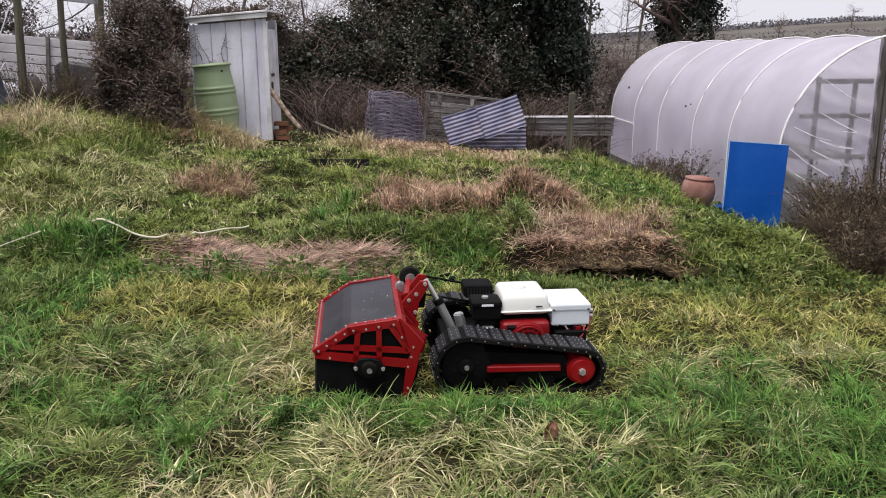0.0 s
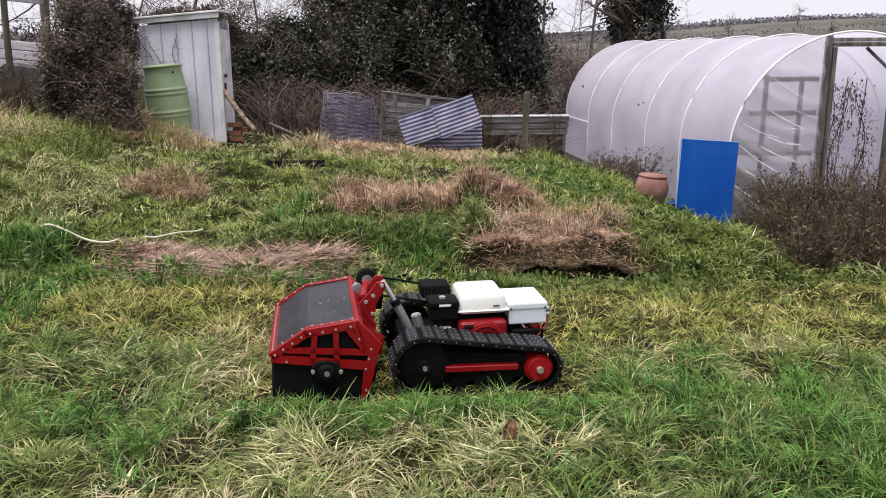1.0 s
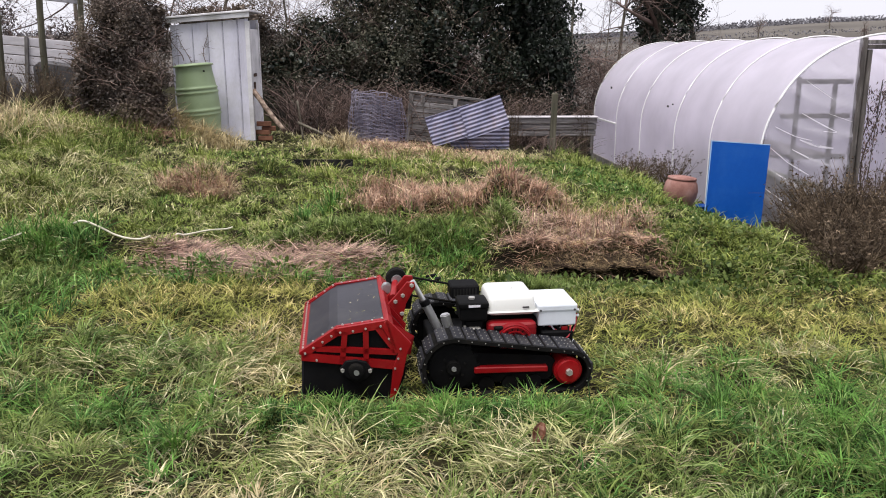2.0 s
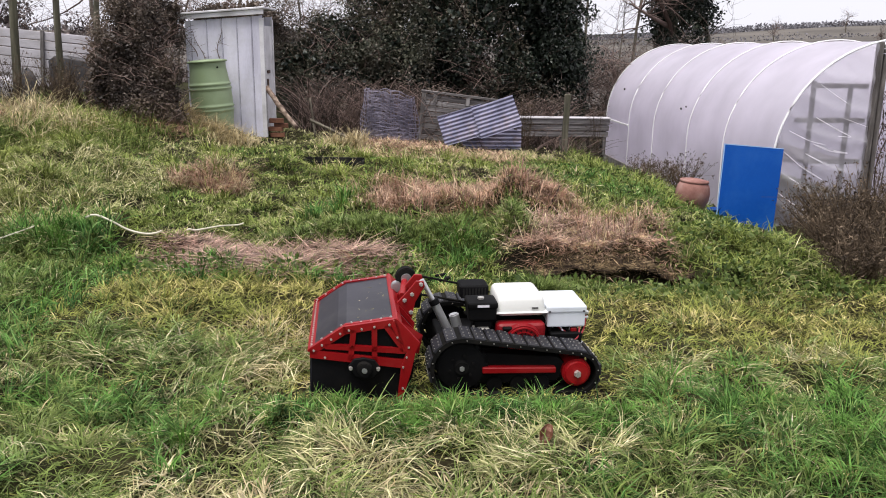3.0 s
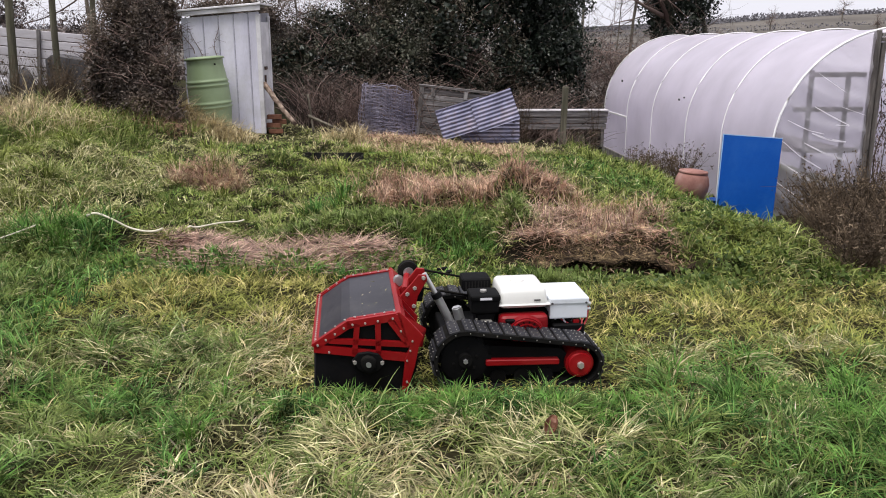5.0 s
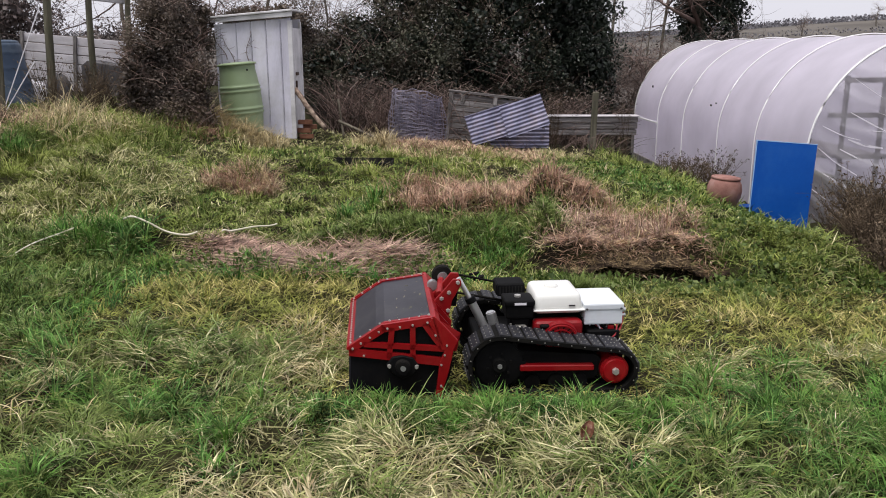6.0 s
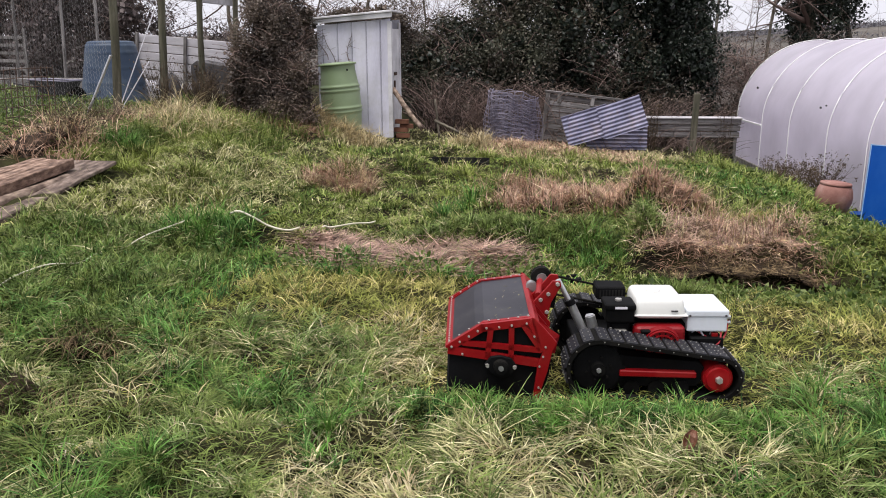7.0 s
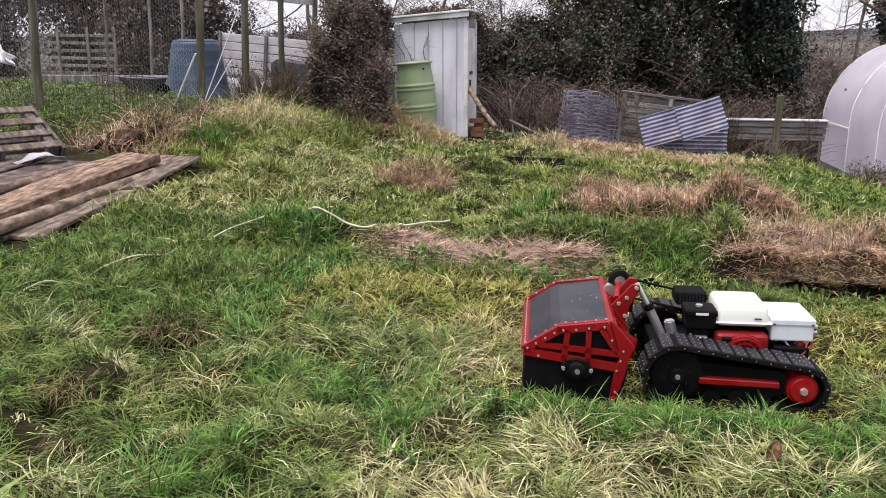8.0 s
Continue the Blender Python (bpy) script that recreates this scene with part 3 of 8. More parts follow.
def hoop_points(grow=0.0, n=22):
    """The hoop's outline across the tunnel, from one foot to the other."""
    pts = [(-grow, 0.0), (-grow, 0.5), (-grow, T_LEG)]
    for i in range(1, n):
        a = math.pi * i / n
        pts.append((T_HALF - (T_HALF + grow) * math.cos(a), T_LEG + (T_RISE + grow) * math.sin(a)))
    return pts + [(2 * T_HALF + grow, T_LEG), (2 * T_HALF + grow, 0.5), (2 * T_HALF + grow, 0.0)]


prof = np.array(hoop_points(0.0, 30))
ys = np.linspace(0, T_LEN, 61)
bay = np.abs(np.sin(np.pi * np.interp(ys, HOOPS, range(6))))
inward = np.array([T_HALF, 0.9]) - prof
inward /= np.linalg.norm(inward, axis=1, keepdims=True)
CV = []
for k, yy in enumerate(ys):
    sag = 0.016 * bay[k] + 0.01 * value_noise(prof[:, 1] * 2 + prof[:, 0], np.full(len(prof), yy), 0.7, 3)
    p = prof + inward * sag[:, None]
    CV.append(np.stack([p[:, 0], np.full(len(p), yy), p[:, 1]], 1))
CV = np.concatenate(CV)
ci = np.arange(len(CV)).reshape(len(ys), len(prof))
CQ = np.stack([ci[:-1, :-1], ci[:-1, 1:], ci[1:, 1:], ci[1:, :-1]], -1).reshape(-1, 4)
mesh_object("cover", np_mesh("cover", CV, CQ, smooth=True), M_cover, tunnel, "dusty milky polythene cover")
for k, yy in enumerate(HOOPS):
    ring = np.array([[(x, yy, z) for x, z in hoop_points(0.007, 30)]])
    tv, tq = tubes(ring, 0.013 if k == 0 else 0.008, 0.013 if k == 0 else 0.008, 6)
    mesh_object("hoop", np_mesh("hoop", tv, tq, smooth=True), M_tape, tunnel)
part("repair_strip", box(-0.022, -0.006, 6.04, 7.68, 0.83, 0.862, 0.003), M_tape, tunnel, "white repair strip")
for px, pz, py, w in ((0.035, 1.32, 3.3, 0.03), (0.045, 1.365, 3.12, 0.022), (0.075, 1.46, 6.7, 0.04)):
    part("patch", box(px - 0.012, px + 0.0, py, py + w * 2, pz, pz + w, 0.003), M_greybin, tunnel, "grey scuffed patch")


def gable_outline(u):
    """Height of the gable at u metres from its left foot."""
    d = min(abs(u - T_HALF) / T_HALF, 1.0)
    return T_LEG + T_RISE * math.sqrt(1 - d * d)


def gable_sheet(name, u0, u1, y, folds):
    nu, nz = 46, 60
    us, vs = np.linspace(u0, u1, nu), np.linspace(0, 1, nz)
    V = np.zeros((nz, nu, 3))
    for i, u in enumerate(us):
        top = gable_outline(u) if u > 0.02 else T_LEG * 0.98
        for j, v in enumerate(vs):
            z = v * top
            # creases fan out from the door post, pulled tight across the panel
            s = z + (u - u0) * 0.38
            crease = abs(math.sin(s * 9.0 + 1.3 * math.sin(u * 3))) ** 6 * 0.03 + abs(math.sin(s * 21 + u * 3)) ** 4 * 0.008
            V[j, i] = (u, y - folds * crease * min(1, z * 3), z)
    ii = np.arange(nu * nz).reshape(nz, nu)
    Q = np.stack([ii[:-1, :-1], ii[:-1, 1:], ii[1:, 1:], ii[1:, :-1]], -1).reshape(-1, 4)
    return mesh_object(name, np_mesh(name, V, Q, smooth=True), M_gable, tunnel, "creased clear polythene end panel")


gable_sheet("end_panel", 0.03, 1.08, 0.0, 1.0)
# slack film folds, pulled towards the door post; whiter strips paint their highlights
for u0, z0, u1, z1, w in ((0.46, 1.83, 1.08, 1.49, 0.010), (0.45, 1.46, 1.09, 1.18, 0.020), (0.15, 1.31, 0.60, 1.15, 0.014), (0.37, 1.05, 0.91, 0.84, 0.022), (0.09, 1.09, 0.60, 0.75, 0.026), (0.30, 1.66, 1.06, 1.36, 0.007), (0.45, 1.16, 0.86, 1.06, 0.028), (0.06, 0.86, 0.9, 0.42, 0.02), (0.30, 1.34, 0.9, 1.24, 0.008), (0.06, 0.62, 0.6, 0.30, 0.016)):
    t = np.linspace(0, 1, 10)
    pth = np.stack([u0 + (u1 - u0) * t, np.full(10, -0.012) - 0.006 * np.sin(t * 9), z0 + (z1 - z0) * t - 0.02 * np.sin(t * 3.1)], 1)
    up = np.array([[0.0, 0.004, w / 2]]) * (0.4 + 0.6 * np.sin(math.pi * t))[:, None]
    V = np.concatenate([pth - up, pth + up])
    i = np.arange(9)
    mesh_object("fold", np_mesh("fold", V, np.stack([i, i + 1, i + 11, i + 10], 1), smooth=True), M_foldlight, tunnel, "whiter strip for the light caught on a film fold")
gable_sheet("end_panel", 1.96, 2.84, 0.0, 1.0)
gable_sheet("end_panel", 0.03, 2.84, T_LEN, 0.3)
for u in (1.07, 1.95):
    top = gable_outline(u + 0.03)
    part("door_post", box(u, u + 0.05, -0.045, 0.045, -0.05, top, 0.006), M_darkwood, tunnel)
for u in (1.135, 1.885):
    part("door_post", box(u, u + 0.045, -0.055, 0.02, -0.05, 2.17, 0.006), M_darkwood, tunnel)
part("lintel", box(1.125, 1.945, -0.06, 0.02, 2.175, 2.225, 0.006), M_darkwood, tunnel)
part("lintel", box(1.125, 1.945, -0.05, 0.03, 2.23, 2.275, 0.006), M_oldwood, tunnel)
part("door_brace", rod((1.58, 0.03, 2.16), (1.90, 0.03, 1.90), 0.02, seg=8), M_oldwood, tunnel)
# staging inside, seen through the end panel
for z, u in ((1.82, 0.43), (1.43, 0.25), (0.96, 0.38)):
    part("staging_rail", box(u, 1.06, 0.06, 0.11, z - 0.035, z + 0.02, 0.005), M_darkwood, tunnel)
for u in (0.435, 0.87):
    part("staging_post", box(u, u + 0.045, 0.12, 0.165, 0.0, 1.86 if u < 0.5 else 1.78, 0.004), M_darkwood, tunnel)
part("staging_shelf", box(0.25, 1.0, 0.2, 2.6, 0.92, 0.96, 0.004), M_oldwood, tunnel)
part("base_board", box(-0.03, 0.0, 0.0, T_LEN, -0.05, 0.12, 0.004), M_oldwood, tunnel)

# ---- blue plastic board, propped at the tunnel's corner ----
board = thing("plastic_board", pose(3.10, 8.98, -0.52, -12, 0, -1.5), "plain bright blue plastic board propped against the polytunnel", "board")
part("sheet", plate([(0.0, 0.02), (0.635, 0.0), (0.735, 0.935), (0.085, 0.98)], 0.0, 0.02, bevel=0.003), M_board, board)
part("edge_strip", plate([(-0.006, 0.02), (0.0, 0.02), (0.085, 0.98), (0.735, 0.935), (0.735, 0.943), (0.079, 0.99)], -0.002, 0.022), M_boardedge, board, "pale folded edge")

# ---- shed ----
SX0, SX1, SY0, SY1 = -3.88, -2.69, 13.0, 13.75
sg = 0.03
shed = thing("garden_shed", pose(0, 0, 0), "pale grey painted narrow tool shed with sloping white roof", "shed")


def shed_top(x):
    return 1.77 + (x - SX0) / (SX1 - SX0) * 0.10


part("back_wall", plate([(SX0, sg), (SX1, sg), (SX1, shed_top(SX1)), (SX0, shed_top(SX0))], SY1 - 0.03, SY1), M_shed, shed)
seams = [SX0, -3.79, -3.545, -3.315, -3.085, -2.86, SX1]
for a, b in zip(seams, seams[1:]):
    part("cladding_board", plate([(a + 0.006, sg), (b - 0.008, sg), (b - 0.008, shed_top(b)), (a + 0.006, shed_top(a))], SY0, SY0 + 0.02, bevel=0.004), M_shed, shed)
part("front_backing", plate([(SX0, sg), (SX1, sg), (SX1, shed_top(SX1)), (SX0, shed_top(SX0))], SY0 + 0.022, SY0 + 0.03), M_greybin, shed)
for s in seams[1:-1]:
    part("batten", plate([(s - 0.003, sg), (s + 0.004, sg), (s + 0.004, shed_top(s)), (s - 0.003, shed_top(s))], SY0 - 0.014, SY0 - 0.001, bevel=0.003), M_shed, shed)
part("corner_trim", box(SX1 - 0.055, SX1 + 0.012, SY0 - 0.016, SY0 + 0.05, sg, 1.83, 0.004), M_shedtrim, shed)
part("side_wall", box(SX0, SX0 + 0.03, SY0 + 0.03, SY1 - 0.03, sg, 1.73), M_shed, shed)
part("door", box(SX1 - 0.03, SX1 - 0.005, SY0 + 0.16, SY1 - 0.05, 0.12, 1.72, 0.004), M_shedtrim, shed)
part("door_jamb", box(SX1 - 0.03, SX1 + 0.012, SY1 - 0.05, SY1 + 0.01, sg, 1.82, 0.004), M_shedtrim, shed)
# solid near-black strip: the shade in the door gap, put into colour
part("door_gap_shade", box(SX1 - 0.03, SX1 + 0.004, SY0 + 0.052, SY0 + 0.09, sg, 1.82, 0.003), M_dark, shed, "dark strip for the shaded gap at the door edge")
part("bolt", box(SX1 - 0.004, SX1 + 0.025, SY0 + 0.2, SY0 + 0.34, 1.0, 1.05, 0.006), M_rust, shed)
part("latch", box(SX1 - 0.004, SX1 + 0.02, SY0 + 0.18, SY0 + 0.24, 0.8, 0.92, 0.006), M_rust, shed)
part("fascia", plate([(SX0 - 0.10, 1.79), (SX1 + 0.03, 1.89), (SX1 + 0.03, 1.965), (SX0 - 0.10, 1.85)], SY0 - 0.075, SY0 - 0.05, bevel=0.004), M_shedtrim, shed)
part("roof", plate([(SX0 - 0.16, 1.85), (SX1 + 0.04, 1.968), (SX1 + 0.04, 2.0), (SX0 - 0.16, 1.88)], SY0 - 0.10, SY1 + 0.10, bevel=0.006), M_shedtrim, shed, "white sheet roof")

# ---- water butt ----
bx, by = -3.37, 12.58
butt = thing("water_butt", pose(bx, by, gz(bx, by) - 0.02, 0, -4.5, 0), "ribbed light green plastic water butt beside the shed", "water butt")
prof_b, z = [(0.0, 0.0), (0.245, 0.0)], 0.02
bh = 1.24 - gz(bx, by)
for k in range(60):
    f = k / 59
    zz = 0.02 + f * (bh - 0.06)
    r = 0.265 + 0.04 * math.sin(math.pi * min(1, f * 1.1))
    for c in (0.30, 0.36, 0.62, 0.68):
        r += 0.02 * math.exp(-((f - c) / 0.014) ** 2)
    prof_b.append((r, zz))
part("barrel", lathe(prof_b + [(0.27, bh - 0.03)], 32), M_butt, butt, smooth=True)
part("lid", lathe([(0.0, bh + 0.005), (0.2, bh), (0.288, bh - 0.015), (0.292, bh - 0.04), (0.26, bh - 0.045)], 32), M_butt, butt, smooth=True)
part("tap", rod((0.05, -0.29, 0.16), (0.05, -0.37, 0.16), 0.02, seg=8), M_dark, butt, "black tap")
part("overflow_hole", rod((0.2, -0.215, bh - 0.12), (0.205, -0.235, bh - 0.12), 0.016, seg=8), M_dark, butt)

# ---- tracked flail mower ----
mower = thing("flail_mower", pose(0.10, 3.45, -0.05, 0, 0, 6), "red and black tracked remote control flail mower with white fuel tank", "mower")
MW = 0.70


def head_part(name, bm, material, parent, label="", smooth=False):
    """A part of the flail head: its upper works sit a little higher at the front edge than at the shoulder."""
    for v in bm.verts:
        k = float(np.interp(v.co.x, (-0.67, -0.42, -0.20, 0.0), (0.055, 0.024, 0.03, 0.0)))
        v.co.z += k * float(step(0.04, 0.14, v.co.z))
    return part(name, bm, material, parent, label, smooth)


def bolt(x, y, z, parent, r=0.0055, along="y", name="bolt"):
    d = {"y": (0, -0.008, 0), "z": (0, 0, 0.007), "x": (-0.007, 0, 0)}[along]
    head_part(name, rod((x, y, z), (x + d[0], y + d[1], z + d[2]), r, r * 0.75, 6), M_bolt, parent)


# flail deck: cover, skirts, side plates
deck = head_part("deck", plate([(-0.655, 0.185), (-0.495, 0.310), (-0.30, 0.345), (-0.21, 0.24), (-0.25, 0.06), (-0.64, 0.06)], 0.035, MW - 0.035, bevel=0.004), M_black, mower, "black flail housing")
head_part("cover_panel", plate([(-0.668, 0.192), (-0.545, 0.292), (-0.505, 0.318), (-0.455, 0.331), (-0.305, 0.353), (-0.302, 0.347), (-0.50, 0.311), (-0.66, 0.184)], 0.02, MW - 0.02, bevel=0.0015), M_cowl, deck, "smooth dark grey cover")
head_part("front_skirt", plate([(-0.672, 0.03), (-0.664, 0.03), (-0.655, 0.19), (-0.664, 0.192)], 0.012, MW - 0.012), M_cowl, deck, "hanging rubber skirt")
head_part("front_strip", plate([(-0.672, 0.182), (-0.640, 0.204), (-0.644, 0.212), (-0.678, 0.188)], 0.008, MW - 0.008, bevel=0.002), M_red, deck)
for k in range(22):
    yy = 0.03 + k * (MW - 0.06) / 21
    head_part("rivet", rod((-0.658, yy, 0.197), (-0.662, yy, 0.205), 0.0055, 0.004, 6), M_bolt, deck)
head_part("roller", rod((-0.30, 0.05, 0.05), (-0.30, MW - 0.05, 0.05), 0.05, seg=16), M_black, deck)
head_part("flail_rotor", rod((-0.44, 0.05, 0.11), (-0.44, MW - 0.05, 0.11), 0.06, seg=12), M_black, deck)
for side, y0, y1 in (("near", -0.004, 0.012), ("far", MW - 0.012, MW + 0.004)):
    sp = head_part("side_plate", plate([(-0.668, 0.0), (-0.25, 0.0), (-0.215, 0.10), (-0.205, 0.23), (-0.30, 0.335), (-0.50, 0.303), (-0.655, 0.185)], y0 + 0.012 if side == "near" else y0 - 0.012, y1 + 0.012 if side == "near" else y1 - 0.012), M_black, mower, "black side panel")
    # red frame of flat bars, bolted over the panel
    for p, q, w in (((-0.665, 0.188), (-0.505, 0.310), 0.032), ((-0.52, 0.302), (-0.285, 0.342), 0.034), ((-0.665, 0.182), (-0.225, 0.142), 0.036), ((-0.60, 0.222), (-0.235, 0.205), 0.024), ((-0.49, 0.165), (-0.475, 0.31), 0.024), ((-0.385, 0.155), (-0.385, 0.325), 0.024), ((-0.335, 0.33), (-0.255, 0.21), 0.024)):
        head_part("side_bar", bar(p, q, w, y0 - 0.006, y1), M_red, sp, "red bolted bar")
    head_part("rear_cheek", plate([(-0.305, 0.352), (-0.285, 0.36), (-0.185, 0.245), (-0.205, 0.20), (-0.225, 0.11), (-0.262, 0.012), (-0.285, 0.012), (-0.268, 0.14), (-0.245, 0.20), (-0.31, 0.32)], y0 - 0.010, y1 - 0.001, bevel=0.002), M_red, sp)
    if side == "near":
        for x, z in ((-0.648, 0.20), (-0.612, 0.228), (-0.572, 0.258), (-0.533, 0.288), (-0.495, 0.307), (-0.44, 0.318), (-0.385, 0.328), (-0.32, 0.335), (-0.60, 0.172), (-0.26, 0.135), (-0.245, 0.18), (-0.235, 0.225), (-0.285, 0.275), (-0.262, 0.06), (-0.272, 0.025)):
            bolt(x, y0 - 0.008, z, sp)
    else:
        for x, z in ((-0.60, 0.225), (-0.50, 0.282), (-0.385, 0.328)):
            bolt(x, y1 + 0.006, z, sp)
# top edge angle irons and dotted fixings along the cover's sides
for yy in (0.012, MW - 0.03):
    head_part("edge_angle", plate([(-0.672, 0.196), (-0.51, 0.324), (-0.305, 0.358), (-0.304, 0.352), (-0.508, 0.318), (-0.668, 0.190)], yy, yy + 0.02), M_red, deck)
    for k in range(9):
        f = k / 8
        x = -0.655 + f * 0.345
        z = 0.210 + (x + 0.655) * 0.80 if x < -0.51 else 0.327 + (x + 0.51) * 0.16
        head_part("rivet", rod((x, yy + 0.01, z - 0.004), (x - 0.003, yy + 0.01, z + 0.004), 0.006, 0.005, 6), M_bolt, deck)
# rotor bearing on the near plate
bear = head_part("bearing", plate([(-0.505, 0.138), (-0.475, 0.180), (-0.43, 0.190), (-0.385, 0.178), (-0.355, 0.134), (-0.385, 0.106), (-0.43, 0.092), (-0.475, 0.108)], -0.024, -0.008, bevel=0.004), M_black, mower, "flanged black bearing")
head_part("bearing_cap", rod((-0.43, -0.02, 0.140), (-0.43, -0.046, 0.140), 0.036, 0.031, 20, bevel=0.003), M_rubber, bear)
head_part("shaft_end", rod((-0.43, -0.048, 0.140), (-0.43, -0.050, 0.140), 0.012, seg=14), M_steel, bear)
for x in (-0.490, -0.370):
    head_part("nut", rod((x, -0.022, 0.138), (x, -0.034, 0.138), 0.010, 0.008, 6), M_bolt, bear)
# rear cross beam and lift tower
for side in (0, 1):
    flip = lambda y: MW - y if side else y
    bm = bmesh.new()
    ring = [[bm.verts.new((x + dx, flip(y), z)) for x, y, z in ((-0.300, -0.014, 0.362), (-0.178, 0.050, 0.262), (-0.196, 0.055, 0.170), (-0.258, -0.014, 0.205))] for dx in (0.0, 0.010)]
    bm.faces.new(ring[0])
    bm.faces.new(ring[1][::-1])
    for i in range(4):
        bm.faces.new((ring[0][i], ring[1][i], ring[1][(i + 1) % 4], ring[0][(i + 1) % 4]))
    gusset = head_part("corner_gusset", bm, M_red, mower)
    head_part("gusset_slot", box(-0.232, -0.210, flip(0.014) - 0.010, flip(0.014) + 0.010, 0.235, 0.262), M_dark, gusset)
head_part("cross_beam", plate([(-0.312, 0.345), (-0.285, 0.362), (-0.262, 0.335), (-0.288, 0.318)], -0.01, MW + 0.01, bevel=0.003), M_red, mower)
head_part("rear_panel", plate([(-0.282, 0.325), (-0.205, 0.235), (-0.235, 0.09), (-0.25, 0.09), (-0.222, 0.23), (-0.292, 0.318)], 0.03, MW - 0.03), M_black, mower)
for yy in (0.10, 0.24, 0.44, 0.58):
    head_part("rib", plate([(-0.30, 0.352), (-0.28, 0.36), (-0.19, 0.25), (-0.215, 0.13), (-0.235, 0.13), (-0.21, 0.245)], yy, yy + 0.012), M_red, mower)
tower = head_part("lift_tower", plate([(-0.275, 0.335), (-0.215, 0.40), (-0.180, 0.445), (-0.145, 0.447), (-0.14, 0.425), (-0.185, 0.34), (-0.205, 0.24)], 0.275, 0.29, bevel=0.002), M_red, mower)
head_part("tower_plate", plate([(-0.275, 0.335), (-0.215, 0.40), (-0.180, 0.445), (-0.145, 0.447), (-0.14, 0.425), (-0.185, 0.34), (-0.205, 0.24)], 0.39, 0.405, bevel=0.002), M_red, tower)
for x, z in ((-0.158, 0.432), (-0.20, 0.378), (-0.235, 0.35), (-0.205, 0.29)):
    bolt(x, 0.275, z, tower, 0.011)
head_part("pulley", rod((-0.215, 0.47, 0.400), (-0.215, 0.52, 0.400), 0.052, seg=24, bevel=0.004), M_rubber, mower, "black belt pulley")
head_part("pulley_hub", rod((-0.215, 0.455, 0.400), (-0.215, 0.468, 0.400), 0.026, seg=16), M_steel, mower)
head_part("idler_pulley", rod((-0.265, 0.44, 0.365), (-0.265, 0.48, 0.365), 0.026, seg=20, bevel=0.003), M_steel, mower)
head_part("pulley_arm", rod((-0.245, 0.30, 0.365), (-0.215, 0.53, 0.400), 0.016, seg=10), M_red, mower)
head_part("pulley_guard", plate([(-0.23, 0.37), (-0.17, 0.36), (-0.13, 0.31), (-0.14, 0.23), (-0.20, 0.22)], 0.55, 0.56), M_black, mower, "black belt guard")
bv, bq = tubes([[(-0.205, 0.495, 0.448), (0.05, 0.50, 0.39), (0.25, 0.50, 0.33)], [(-0.205, 0.495, 0.352), (0.05, 0.50, 0.30), (0.25, 0.50, 0.25)]], 0.006, 0.006, 5)
mesh_object("drive_belt", np_mesh("drive_belt", bv, bq), M_rubber, mower)
ram = head_part("lift_ram", rod((-0.09, 0.34, 0.335), (-0.02, 0.34, 0.20), 0.022, seg=16, bevel=0.003), M_steel, mower, "steel lift actuator")
head_part("ram_rod", rod((-0.150, 0.34, 0.437), (-0.09, 0.34, 0.335), 0.013, seg=14), M_steel, ram)
head_part("ram_collar", rod((-0.097, 0.34, 0.347), (-0.084, 0.34, 0.325), 0.026, seg=16), M_black, ram)
head_part("ram_motor", rod((0.0, 0.30, 0.300), (0.022, 0.30, 0.225), 0.024, seg=16, bevel=0.006), M_steel, ram)


# tracks
def track_loop(grow=0.0):
    """The belt's path round front sprocket and rear wheel, as (x, z) points."""
    (x0, z0, r0), (x1, z1, r1) = (0.005, 0.138, 0.132 + grow), (0.535, 0.098, 0.093 + grow)
    a = math.atan2(z1 - z0, x1 - x0)
    t = math.asin((r0 - r1) / math.hypot(x1 - x0, z1 - z0))
    up, dn = a + math.pi / 2 - t, a - math.pi / 2 + t
    pts = [(x1 + r1 * math.cos(up + (dn - up) * k / 14), z1 + r1 * math.sin(up + (dn - up) * k / 14)) for k in range(15)]
    low = dn
    back = up - 2 * math.pi
    pts += [(x0 + r0 * math.cos(low + (back - low) * k / 20), z0 + r0 * math.sin(low + (back - low) * k / 20)) for k in range(21)]
    out = []
    for (ax, az), (bx_, bz) in zip(pts, pts[1:] + pts[:1]):
        n = max(1, int(math.hypot(bx_ - ax, bz - az) / 0.02))
        out += [(ax + (bx_ - ax) * k / n, az + (bz - az) * k / n) for k in range(n)]
    return out


